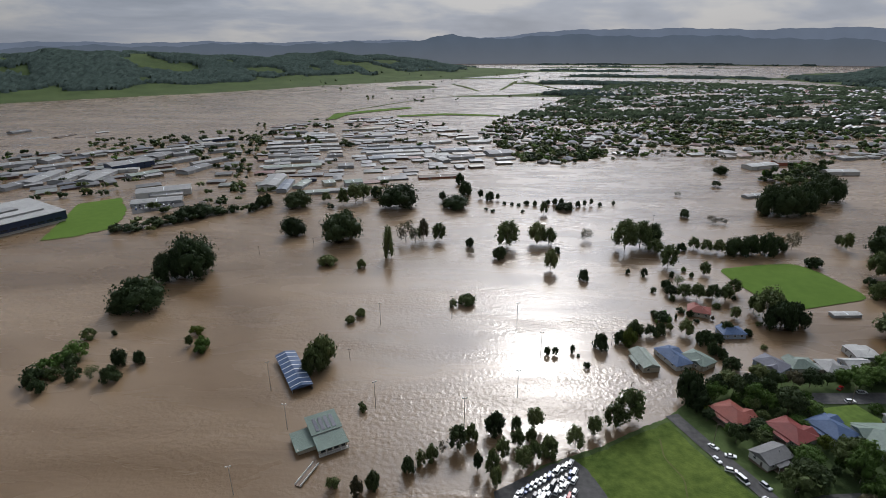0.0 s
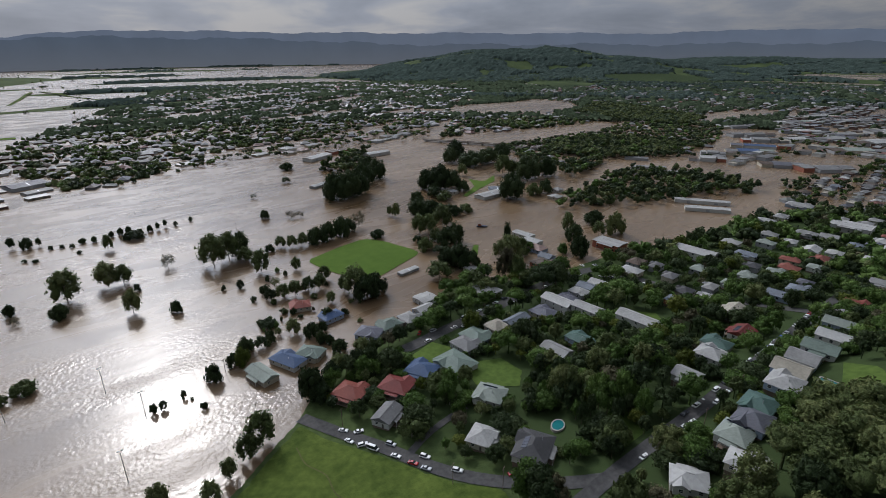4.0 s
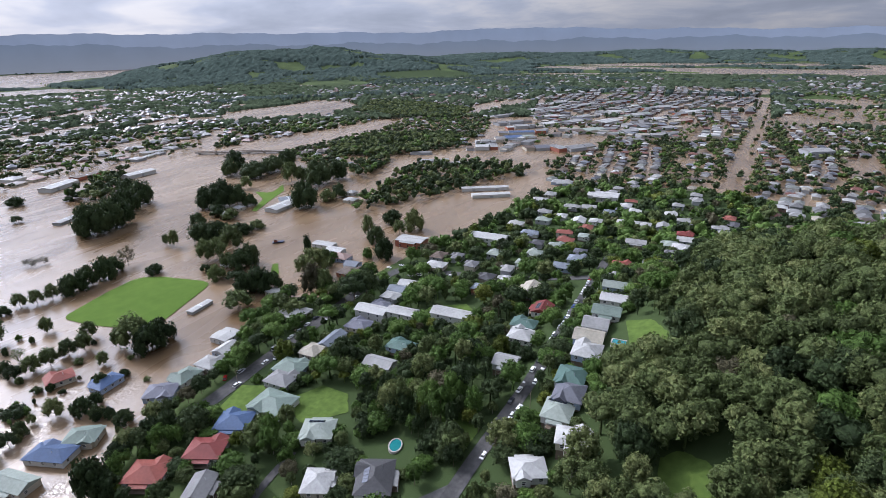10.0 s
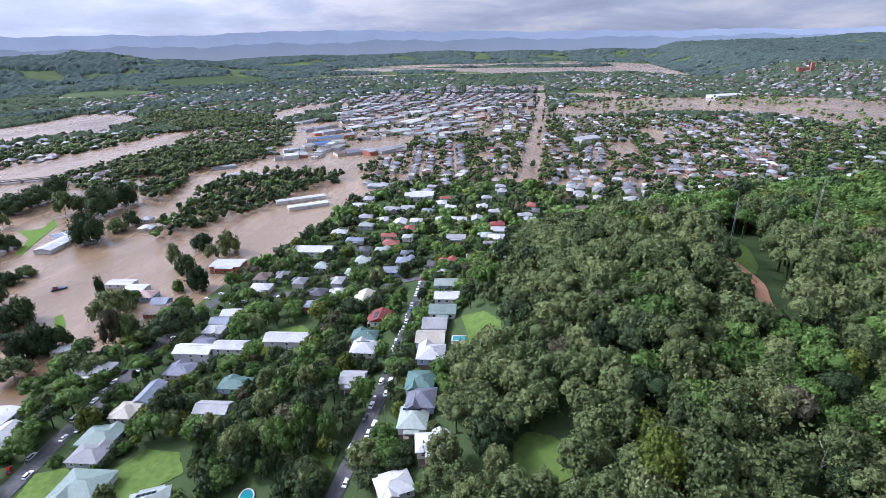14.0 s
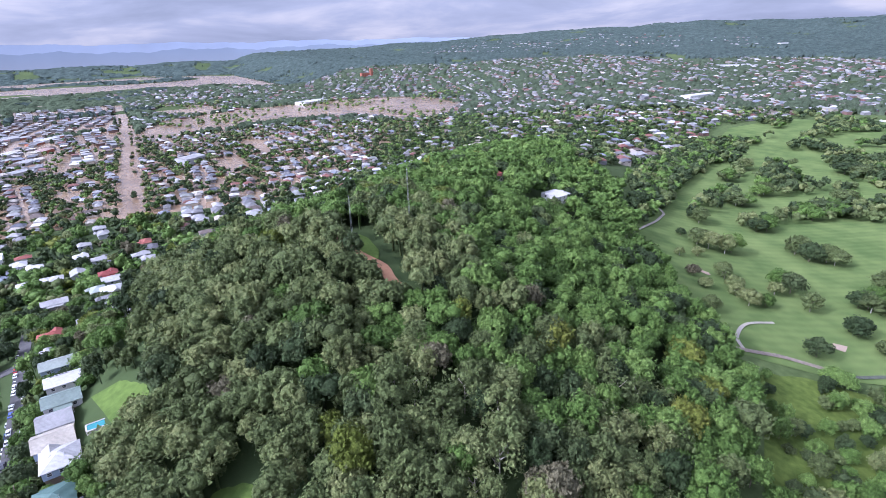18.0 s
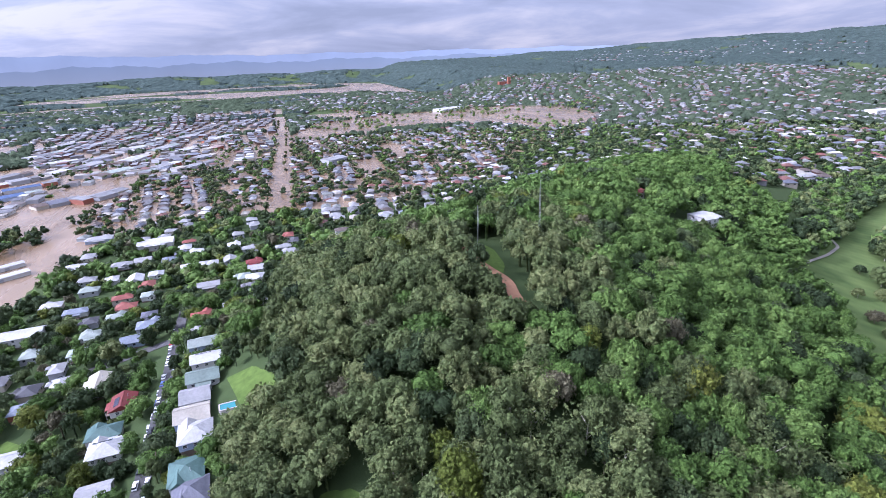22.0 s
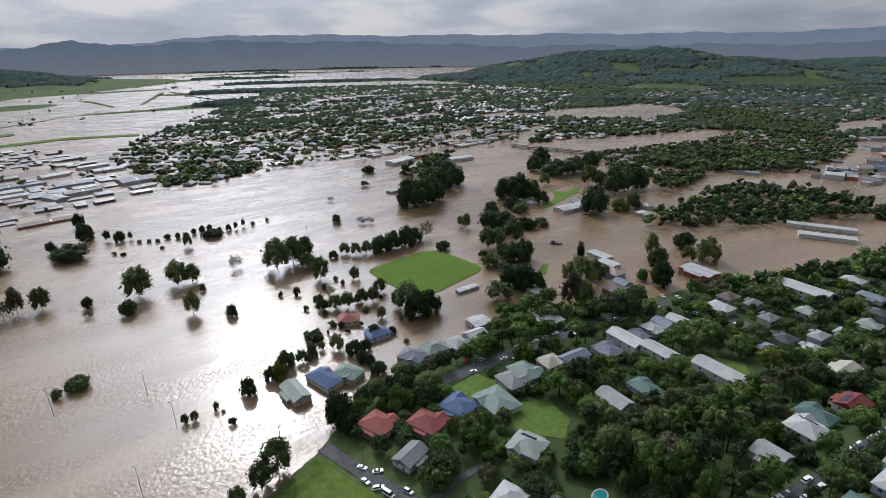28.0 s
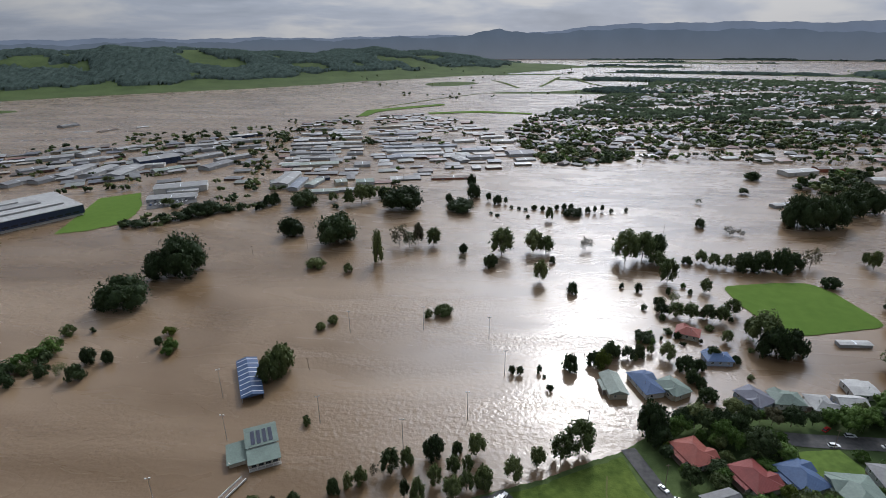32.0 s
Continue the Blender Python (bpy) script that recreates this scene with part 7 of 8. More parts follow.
for x, y, r, h, k, g in ((102, -291, 7.5, 12, "round", "dark"), (234, -368, 4.5, 7, "round", "dark"), (172, -300, 5, 7, "wide", "gum"), (185, -306, 5, 8, "wide", "dry"), (160, -315, 6, 8, "ragged", "gum"), (205, -345, 5, 8, "round", "gum"),
                         (128, -345, 8, 13, "ragged", "gum"), (100, -340, 9, 12, "clump", "dark"), (82, -330, 7, 9, "wide", "gum"), (150, -345, 6, 10, "ragged", "gum"), (176, -330, 6, 9, "ragged", "gum"), (62, -296, 9, 10, "round", "dark")):
    tree(x, y, r, h, k, g, group="golf course trees")
mx, my = scatter([(112, -240), (98, -268), (70, -280), (25, -315), (-40, -330), (-50, -200), (10, -120), (48, -130), (70, -170), (90, -210)], 8.6, 44)
mk = waves(mx, my, 26, 2.0) > -0.3
far_meadow = []
for x, y in zip(mx[mk], my[mk]):
    k = str(rg.choice(["shrub", "round", "wide", "ragged", "clump"], p=[0.3, 0.3, 0.15, 0.15, 0.1]))
    r = float(rg.uniform(2.4, 6.2))
    if math.hypot(x, y) > 225:
        far_meadow.append((float(x), float(y), r, r * 1.7))
        continue
    tree(float(x), float(y), r, r * (1.0 if k == "shrub" else 1.9), k, str(rg.choice(["lush", "dark", "gum", "lime"], p=[0.45, 0.25, 0.25, 0.05])), group="meadow trees")

fm = np.array(far_meadow)
woods("meadow_trees", "scrubby trees of the rough meadow", fm[:, 0], fm[:, 1], fm[:, 2], fm[:, 3], rg.choice(["lush", "dark", "gum"], len(fm), p=[0.45, 0.25, 0.3]), 2, 91)


def palm(x, y, h, r):
    ob = thing("palm", pose(x, y, z_at(x, y)), "feathery palm with drooping fronds beside the golf path", "palm")
    part("trunk", Shape().rod((0, 0, -0.5), (0, 0, h), 0.35, 0.28).mesh("trunk", M_BARK), ob)
    for k in range(16):
        a, lift = k * 2.4, 0.9 - 0.11 * (k % 9)
        sh, last = Shape(), Vector((0, 0, h))
        for j in range(1, 5):
            q = Vector((math.cos(a) * r * j / 4, math.sin(a) * r * j / 4, h + lift * r * math.sin(j / 4 * 2.2) * 0.7 - (j / 4) ** 2 * r * 0.35))
            side = Vector((-math.sin(a), math.cos(a), 0)) * r * 0.13 * (1.2 - j / 5)
            sh.add([last - side, last + side, q + side * 0.8, q - side * 0.8, last + Vector((0, 0, 0.12)), q + Vector((0, 0, 0.12))], [(0, 4, 5, 3), (1, 2, 5, 4), (0, 3, 2, 1)])
            last = q
        part("frond", sh.mesh("frond", M_LEAF["gum"]), ob)


palm(88, -272, 5, 4.5)
# ---- the far town ----
FAR_PAINT = {"white": (0.36, 0.36, 0.35), "light": (0.22, 0.22, 0.215), "grey": (0.115, 0.115, 0.115), "pale": (0.15, 0.16, 0.145), "red": (0.13, 0.055, 0.042), "bluegrey": (0.115, 0.128, 0.15), "cream": (0.25, 0.23, 0.19),
             "brown": (0.085, 0.066, 0.055), "slate": (0.075, 0.08, 0.095)}
M_FAR_ROOF = [material("old_roof_" + k, c, 0.48, vary=0.35, scale=0.5, spec=0.32, patch=0.15) for k, c in FAR_PAINT.items()]
M_FAR_WALL = [material("old_wall_" + k, c, 0.8, vary=0.25, scale=0.6) for k, c in (("grey", (0.16, 0.16, 0.16)), ("cream", (0.24, 0.22, 0.18)), ("brick", (0.13, 0.08, 0.065)))]
ROOF_ODDS = [0.08, 0.17, 0.24, 0.11, 0.08, 0.06, 0.04, 0.12, 0.10]
SHOP_ODDS = [0.07, 0.15, 0.38, 0.11, 0.04, 0.05, 0.05, 0.07, 0.08]


def simple_house(l, w, h, rise, panes=True):
    """Walls, hipped roof with eaves, and dark window bands set proud."""
    a, b, o = l / 2, w / 2, 0.5
    v = [(-a, -b, -2.5), (a, -b, -2.5), (a, b, -2.5), (-a, b, -2.5), (-a, -b, h), (a, -b, h), (a, b, h), (-a, b, h),
         (-a - o, -b - o, h), (a + o, -b - o, h), (a + o, b + o, h), (-a - o, b + o, h), (-a + b * 0.8, 0, h + rise), (a - b * 0.8, 0, h + rise)]
    f = [(0, 1, 5, 4), (1, 2, 6, 5), (2, 3, 7, 6), (3, 0, 4, 7), (8, 9, 13, 12), (10, 11, 12, 13), (9, 10, 13), (11, 8, 12), (11, 10, 9, 8)]
    m = [0, 0, 0, 0, 1, 1, 1, 1, 0]
    for s in (-1, 1) if panes else ():
        for x in (-0.25, 0.25):
            k = len(v)
            v += [(x * l - 0.8, s * (b + 0.05), h - 2.0), (x * l + 0.8, s * (b + 0.05), h - 2.0), (x * l + 0.8, s * (b + 0.05), h - 0.8), (x * l - 0.8, s * (b + 0.05), h - 0.8)]
            f.append((k, k + 1, k + 2, k + 3) if s < 0 else (k + 3, k + 2, k + 1, k))
            m.append(2)
    return np.array(v), f, m


# open water that lies between the districts
WATERS = []
WATERS.append([(250, 480), (330, 560), (440, 660), (540, 730), (640, 745), (740, 752), (800, 690), (907, 680), (968, 683), (980, 610), (882, 600), (800, 615), (717, 620), (642, 630), (600, 590), (480, 540), (380, 470), (300, 440)])
WATERS.append([(913, 1045), (982, 1120), (1055, 1128), (1185, 1091), (1318, 1109), (1298, 960), (1213, 865), (1130, 856), (1062, 884), (945, 923)])
WATERS.append([(1732, 1523), (1905, 1641), (2031, 1513), (1957, 1299), (1814, 1279), (1718, 1434)])
WATERS.append([(2185, 1445), (2297, 1517), (2443, 1419), (2638, 1269), (2561, 1111), (2354, 1136), (2222, 1295)])
WATERS.append([(1162, 569), (1376, 587), (1532, 527), (1492, 473), (1312, 513), (1176, 517)])
WATERS.append([(639, 488), (674, 503), (701, 424), (775, 385), (822, 356), (769, 324), (771, 247), (831, 204), (973, 180), (975, 170), (857, 172), (788, 185), (707, 227), (729, 317), (703, 350), (651, 395)])
WATERS.append([(595, -9), (597, -27), (908, -56), (1268, -88), (2040, -125), (2040, -107), (1263, -67), (955, -37)])
WATERS.append([(1259, -85), (1363, -120), (1500, -180), (1560, -310), (1600, -480), (1610, -650), (1560, -850), (1440, -925), (1240, -880), (1085, -720), (1095, -625), (1235, -600), (1300, -450), (1285, -260), (1222, -121)])
WATERS.append([(1757, -174), (1901, -244), (1833, -328), (1663, -361), (1562, -283), (1639, -227)])
WATERS.append([(864, -159), (902, -173), (927, -200), (850, -196), (807, -164)])
WATERS.append([(1088, -258), (1052, -280), (908, -250), (924, -239)])
WATERS.append([(3345, 182), (3365, -3), (3289, -150), (2916, -320), (2750, -251), (3006, 21)])
WATERS.append([(3093, 785), (3291, 630), (3376, 444), (3360, 343), (3076, 495), (2858, 696)])
WATERS.append([(3269, 168), (3257, -152), (3009, -284), (2909, -126)])
WATERS.append([(1358, 3183), (1678, 3824), (1963, 3832), (2400, 3500), (1664, 2589), (1528, 2650)])
WATERS.append([(420, 290), (520, 255), (640, 215), (690, 180), (720, 215), (700, 235), (668, 205), (623, 242), (526, 269), (474, 299), (423, 320)])
WATERS += [[(240, 835), (330, 862), (430, 880), (425, 905), (320, 892), (235, 862)], [(470, 890), (600, 915), (720, 960), (710, 990), (590, 950), (465, 925)], [(130, 1075), (250, 1090), (350, 1130), (340, 1165), (235, 1130), (130, 1110)],
           [(480, 1170), (620, 1200), (780, 1230), (770, 1275), (610, 1250), (470, 1215)], [(290, 1390), (430, 1410), (540, 1450), (520, 1500), (400, 1465), (280, 1430)], [(690, 1440), (830, 1460), (980, 1510), (960, 1570), (810, 1530), (680, 1490)],
           [(760, 1090), (850, 1110), (900, 1060), (930, 1100), (860, 1170), (750, 1140)], [(420, 1720), (640, 1760), (820, 1820), (800, 1890), (600, 1830), (420, 1790)]]
OVAL = [(-413, 384), (-460, 470), (-482, 520), (-429, 567), (-381, 508), (-357, 469), (-351, 437), (-390, 395)]
WATERS += [OVAL]
CBD = [(1204, 382), (1536, 470), (1813, 403), (2036, 184), (2041, -104), (1040, -35), (1022, 0), (982, 125), (991, 184), (913, 285), (842, 364), (790, 330), (790, 289), (897, 270)]
ISLES = [[(664, 526), (743, 574), (850, 555), (891, 486), (873, 420), (770, 382), (707, 427), (676, 485)], [(1118, 816), (1366, 914), (1341, 790), (1294, 664), (1234, 540), (1094, 520), (1070, 649)]]
PLAIN_RING = [(-24, 989), (11, 763), (46, 735), (100, 700), (196, 750), (298, 790), (330, 745), (430, 790), (560, 740), (590, 470), (700, 390), (820, 300), (840, 200), (655, 95), (668, -60), (660, -200), (720, -340), (1050, -520), (1500, -690), (2300, -760),
              (2700, -600), (2650, 300), (2500, 900), (2300, 1400), (1900, 1750), (1480, 2000), (1150, 2220), (900, 2340), (660, 2400), (520, 2290), (370, 1960), (300, 1820), (165, 1509), (52, 1260)]
HILL_RING = [(660, -200), (720, -340), (1050, -520), (1500, -690), (2300, -740), (2400, -1100), (2000, -1400), (1939, -1663), (1719, -1968), (1219, -1900), (1031, -2060), (600, -2200), (250, -2100), (100, -1700), (200, -1350), (425, -1151), (530, -926), (470, -775), (400, -575), (400, -440), (520, -400), (560, -260)]
FAIRWAYS = [[(252, -331), (294, -438), (334, -518), (371, -634), (372, -688), (314, -585), (300, -515), (254, -396)], [(457, -807), (497, -910), (494, -976), (460, -985), (419, -883), (432, -826)],
            [(364, -700), (401, -784), (418, -917), (470, -1064), (441, -1083), (392, -971), (375, -843), (345, -722), (307, -644), (331, -640)], [(255, -428), (272, -519), (256, -602), (205, -701), (188, -649), (227, -597), (239, -489)],
            [(362, -901), (348, -978), (319, -1038), (296, -972), (326, -868)], [(20, -330), (250, -322), (250, -420), (190, -560), (120, -640), (0, -640), (-60, -500)]]


def dry_of(x, y, margin=0.0):
    """Which places lie off the open waters."""
    ok = np.ones(len(x), bool)
    for h in WATERS:
        ok &= inside(x, y, np.array(h, float)) < -margin
    return ok


HOUSE_CELLS = set()
BLOCKED_FAR = [(o.matrix_basis.translation.x, o.matrix_basis.translation.y, 15) for o in bpy.data.objects if o.get("category") in ("shed", "building")]
BLOCKED_FAR = [(p, q, 15 if p < 700 else 11) for p, q, _ in BLOCKED_FAR]
for bx, by, gap in BLOCKED_FAR:
    n = 3 if bx < 700 else 2
    HOUSE_CELLS.update((int(bx // 6) + i, int(by // 6) + j) for i in range(-n, n + 1) for j in range(-n, n + 1))


def suburb(name, label, ring, turn, lot, street, seed, size=(10, 15), tall=3.6, big=False, tree_r=(3.0, 5.0), singles=0, hole=(), gap=11.0, jit=3.0, share=0.6, thick=-0.9, near=0.0):
    """Rows of houses along parallel streets inside a ring, with garden trees; the nearest ones as houses of their own."""
    rs2 = np.random.RandomState(seed)
    ring = np.array(ring, float)
    c, s = math.cos(radians(turn)), math.sin(radians(turn))
    mid0 = ring.mean(0)
    span = np.abs(ring - mid0).max() * 1.5
    spots = []
    u, row = -span, 0
    while u < span:
        v = -span
        while v < span:
            spots.append((u + rs2.uniform(-jit, jit) + 26 * math.sin(v / 140 + row // 6), v + rs2.uniform(-jit, jit) * 0.7, row))
            v += lot * rs2.uniform(0.85, 1.25)
        u += street[row % 2]
        row += 1
    sp = np.array(spots)
    x, y = mid0[0] + sp[:, 1] * c - sp[:, 0] * s, mid0[1] + sp[:, 1] * s + sp[:, 0] * c
    ok = (inside(x, y, ring) > 0) & (np.hypot(x, y) > near)
    x, y = x[ok], y[ok]
    ok = dry_of(x, y, 3.0)
    for o in BLOCKED_FAR:
        ok &= (np.abs(x - o[0]) > o[2]) | (np.abs(y - o[1]) > o[2])
    for h in hole:
        ok &= inside(x, y, np.array(h, float)) < 0
    ok &= rs2.rand(len(x)) < share * (1 + 0.6 * waves(x, y, 95, seed * 0.13) + 0.35 * waves(x, y, 300, seed * 0.07))
    x, y = x[ok], y[ok]
    order = np.argsort(np.hypot(x, y))
    x, y = x[order], y[order]
    gz2 = ground_z(x, y)
    base = np.where(gz2 < 0.3, rs2.uniform(-2.2, -0.6, len(x)), gz2)
    vs, fs, ms, k, made = [], [], [], 0, 0
    for i in range(len(x)):
        l, w = rs2.uniform(*size), rs2.uniform(*size) * 0.75
        h = tall * rs2.uniform(0.85, 1.25) + 1.0
        rise = w * (0.25 if not big else 0.05)
        mat = rs2.choice(len(M_FAR_ROOF), p=SHOP_ODDS if big else ROOF_ODDS)
        a = radians(turn + rs2.choice([0, 90], p=[0.85, 0.15] if big else [0.5, 0.5]) + rs2.uniform(-4, 4) + (0 if big else 25) * float(waves(x[i], y[i], 320, 9.0)))
        reach = 1 if l < 17 else 2
        cx, cy = int(x[i] // 6), int(y[i] // 6)
        HOUSE_CELLS.update((cx + p, cy + q) for p in range(-reach, reach + 1) for q in range(-reach, reach + 1))
        v, f, m = simple_house(max(l, w + 1), w, h, rise, x[i] ** 2 + y[i] ** 2 < 1.5e6)
        if made < singles:
            made += 1
            wet = base[i] < 0
            key = ("white", "light", "grey", "pale", "red", "bluegrey", "cream", "brown", "slate")[mat]
            if big:
                ob = thing("shop", pose(x[i], y[i], base[i], 0, 0, math.degrees(a)), f"low shop building with {PLAIN[key]} metal roof in the flooded street", "building", "shops of the town centre")
            else:
                ob = thing("house", pose(x[i], y[i], base[i], 0, 0, math.degrees(a)), f"timber house with {PLAIN[key]} hipped roof {'standing in the flooded street' if wet else 'on the slope'}", "house", "houses of the lower town")
            fw = [q for q, mm in zip(f, m) if mm == 0]
            part("wall", mesh_of("wall", v[:12], fw, M_WALL[rs2.choice(["white", "cream", "grey"])]), ob)
            part("roof", mesh_of("roof", v[8:14], [tuple(n - 8 for n in q) for q, mm in zip(f, m) if mm == 1], M_FAR_ROOF[mat]), ob)
            for q in [q for q, mm in zip(f, m) if mm == 2][:2]:
                part("window", mesh_of("window", v[list(q)], [(0, 1, 2, 3)], M_GLASS), ob)
            continue
        ca, sa = math.cos(a), math.sin(a)
        vs.append(np.stack([v[:, 0] * ca - v[:, 1] * sa + x[i], v[:, 0] * sa + v[:, 1] * ca + y[i], v[:, 2] + base[i]], 1))
        fs += [tuple(n + k for n in q) for q in f]
        wallm = 9 + rs2.randint(3)
        ms += [wallm if mm == 0 else (mat if mm == 1 else 12) for mm in m]
        k += len(v)
    if vs:
        me = mesh_of(name, np.concatenate(vs), fs, M_FAR_ROOF + M_FAR_WALL + [M_GLASS])
        me.polygons.foreach_set("material_index", np.array(ms, np.int32))
        tagged(new(name, me), label, "houses", kind="stuff")
    # garden trees; past the nearer town the canopy below takes over
    tx, ty = scatter(ring, gap, seed + 1)
    r = np.hypot(tx, ty)
    ok = (r > near) & (r < 1250)
    tx, ty = tx[ok], ty[ok]
    ok = dry_of(tx, ty, 4.0) & (waves(tx, ty, 60, seed * 0.3) + 0.6 * waves(tx, ty, 23, seed * 0.11) > thick)
    ok &= np.array([(int(p // 6), int(q // 6)) not in HOUSE_CELLS for p, q in zip(tx, ty)], bool)
    for h in hole:
        ok &= inside(tx, ty, np.array(h, float)) < 0
    tx, ty = tx[ok], ty[ok]
    n = len(tx)
    tg = ground_z(tx, ty)
    tb = np.where(tg < 0.3, -0.8, tg)
    tr, th, tc = rs2.uniform(*tree_r, n), rs2.uniform(5, 11, n), rs2.choice(["dark", "gum", "lush"], n, p=[0.55, 0.27, 0.18])
    away = np.hypot(tx, ty)
    for pick, detail in ((away < 700, 1), ((away >= 700) & (away < 1060), 0), (away >= 1060, -1)):
        if pick.any():
            woods(name + "_trees", "garden trees among the " + label, tx[pick], ty[pick], tr[pick], th[pick], tc[pick], detail, seed + 1, base=tb[pick])


suburb("flooded_east_town", "flooded timber houses east of the hill", [(640, 120), (640, 175), (700, 225), (770, 245), (830, 200), (970, 175), (1000, 0), (1040, -35), (1250, -60), (1260, -90), (1240, -480), (1300, -640), (1050, -520), (720, -340), (660, -200), (668, -60)], -4, 14.5, (18, 29), 101, (9, 13), 3.2, singles=60, share=0.62, gap=9.0, thick=-0.6)
suburb("town_centre", "flat-roofed shops of the flooded town centre", CBD, -4, 19, (20, 32), 103, (10, 21), 4.6, True, share=0.85, gap=13, thick=-0.25, singles=40)
suburb("south_town", "flooded houses of the low southern town", [(45, 760), (100, 740), (200, 835), (420, 855), (560, 885), (700, 865), (900, 1000), (960, 1130), (1400, 1400), (1400, 1950), (1100, 2150), (800, 2280), (600, 2240),
                                                                 (430, 1980), (330, 1800), (180, 1530), (50, 1280), (-20, 1000)], -17, 17, (20, 34), 105, (10, 19), 2.6, tree_r=(4.0, 7.0), jit=8, share=0.54, gap=10.5, thick=-0.55)
suburb("south_shops", "low sheds and shops along the flooded southern shore", [(150, 770), (300, 815), (335, 775), (430, 805), (560, 775), (640, 790), (700, 860), (560, 880), (420, 850), (200, 830)], 12, 24, (26, 40), 119, (14, 27), 3.4, True, share=0.5, gap=14, thick=-0.3, singles=24)
suburb("north_town", "flooded houses beyond the river bend", [(640, 760), (960, 690), (1040, 700), (1160, 850), (920, 900), (900, 1000)], 20, 18, (22, 36), 107, (10, 19), 2.8, tree_r=(4.0, 7.4), jit=8, share=0.46, gap=10.5, thick=-0.55)
suburb("far_town", "flooded houses of the town's far side", [(1200, 470), (1500, 470), (2000, 190), (2600, 200), (2500, 800), (2100, 1200), (1400, 1400), (1330, 1100), (1300, 950), (1380, 900), (1250, 560)], 12, 20, (26, 44), 108, (11, 18), 3.2, jit=7, share=0.5)
suburb("park_edge_town", "flooded houses round the lake in the park", [(1280, -100), (2000, -140), (2500, -100), (2600, -600), (2300, -740), (1500, -690), (1480, -560), (1330, -520), (1460, -390), (1470, -270), (1410, -240)], -6, 18, (22, 36), 112, (10, 18), 3.4, jit=5, share=0.5)
suburb("hill_suburb", "houses climbing the far suburban hill", HILL_RING, -30, 16, (20, 33), 109, (10, 15), 3.8, tree_r=(3.4, 5.6), jit=6, share=0.47, gap=10.3, thick=-0.8, near=440)
suburb("ridge_suburb", "houses along the far ridge", [(2300, -1900), (2900, -1700), (3300, -2400), (2500, -3000), (1500, -3000), (1300, -2600), (1900, -2500)], 20, 24, (40, 110), 110, (12, 18), 4.5, jit=12, share=0.5)
suburb("hill_foot", "houses at the foot of the wooded hill", [(500, -80), (560, -60), (640, -40), (655, -200), (700, -350), (560, -440), (560, -330), (520, -200)], -4, 16, (20, 34), 111, (11, 15), 3.4, singles=20, share=0.6, gap=9.5)
suburb("industrial_yards", "low sheds and houses of the flooded industrial estate", [(-130, 640), (-40, 710), (40, 760), (-20, 900), (-80, 1120), (-230, 1260), (-330, 1240), (-470, 1100), (-390, 700), (-350, 590), (-230, 600), (-160, 620)], 14, 24, (19, 23), 113, (14, 26), 2.2, True, share=0.62, gap=17, thick=0.25, jit=1.5,
       hole=[[(-150, 610), (-172, 600), (-420, 1390), (-396, 1390)], [(-272, 540), (-306, 540), (-516, 1158), (-482, 1158)]])
suburb("west_estate", "sheds and yards of the western estate", [(-420, 590), (-560, 560), (-760, 560), (-860, 700), (-640, 860), (-500, 960), (-470, 780)], 40, 24, (24, 30), 115, (14, 28), 2.6, True, jit=2.0, share=0.6, gap=17, thick=0.0)
suburb("river_flats", "half-drowned houses and sheds of the river flats", [(590, 470), (700, 390), (820, 300), (860, 370), (1040, 420), (1180, 470), (1240, 540), (1060, 640), (980, 600), (882, 590), (717, 610), (640, 620)], 30, 18, (24, 36), 117, (9, 17), 2.4, jit=6, share=0.3, tree_r=(3.4, 5.8), gap=9.5, thick=-0.5, hole=ISLES)
for isle, seed in ((ISLES[0], 121), (ISLES[1], 122)):
    ix, iy = scatter(isle, 8.6, seed)
    woods("river_island_trees", "dense dark trees standing along the river", ix, iy, np.random.RandomState(seed).uniform(3.6, 5.8, len(ix)), np.random.RandomState(seed).uniform(7, 13, len(ix)), np.random.RandomState(seed).choice(["dark", "gum"], len(ix), p=[0.7, 0.3]), 0, seed, base=np.full(len(ix), -0.8))


def belts(n, az, r, seed, share, size, label, greens=("dark", "gum"), detail=-1, wading=False):
    rs3 = np.random.RandomState(seed)
    a, d = np.radians(rs3.uniform(az[0], az[1], n)), np.sqrt(rs3.uniform(r[0] ** 2, r[1] ** 2, n))
    x, y = d * np.sin(a), d * np.cos(a)
    g = ground_z(x, y)
    ok = (waves(x, y, 150, seed * 0.37) + 0.5 * waves(x, y, 50, seed * 0.9) > share) & (dry_of(x, y) | wading)
    ok &= np.array([(int(p // 6), int(q // 6)) not in HOUSE_CELLS for p, q in zip(x, y)], bool)
    x, y, g = x[ok], y[ok], g[ok]
    woods("far_trees", label, x, y, rs3.uniform(*size, len(x)), rs3.uniform(size[0] * 1.6, size[1] * 1.9, len(x)), rs3.choice(list(greens), len(x)), detail, seed, base=np.maximum(g, -0.5))


belts(1500, (-20, 38), (1500, 4200), 305, 0.42, (3.5, 6.5), "rows of trees in the flooded fields")
belts(900, (96, 126), (1200, 1900), 307, 0.1, (3.5, 6.5), "trees standing in the flooded park", ("gum", "lush"), wading=True)
belts(420, (-45, -12), (540, 1150), 308, -0.1, (4, 7), "street trees of the flooded estate", detail=0)


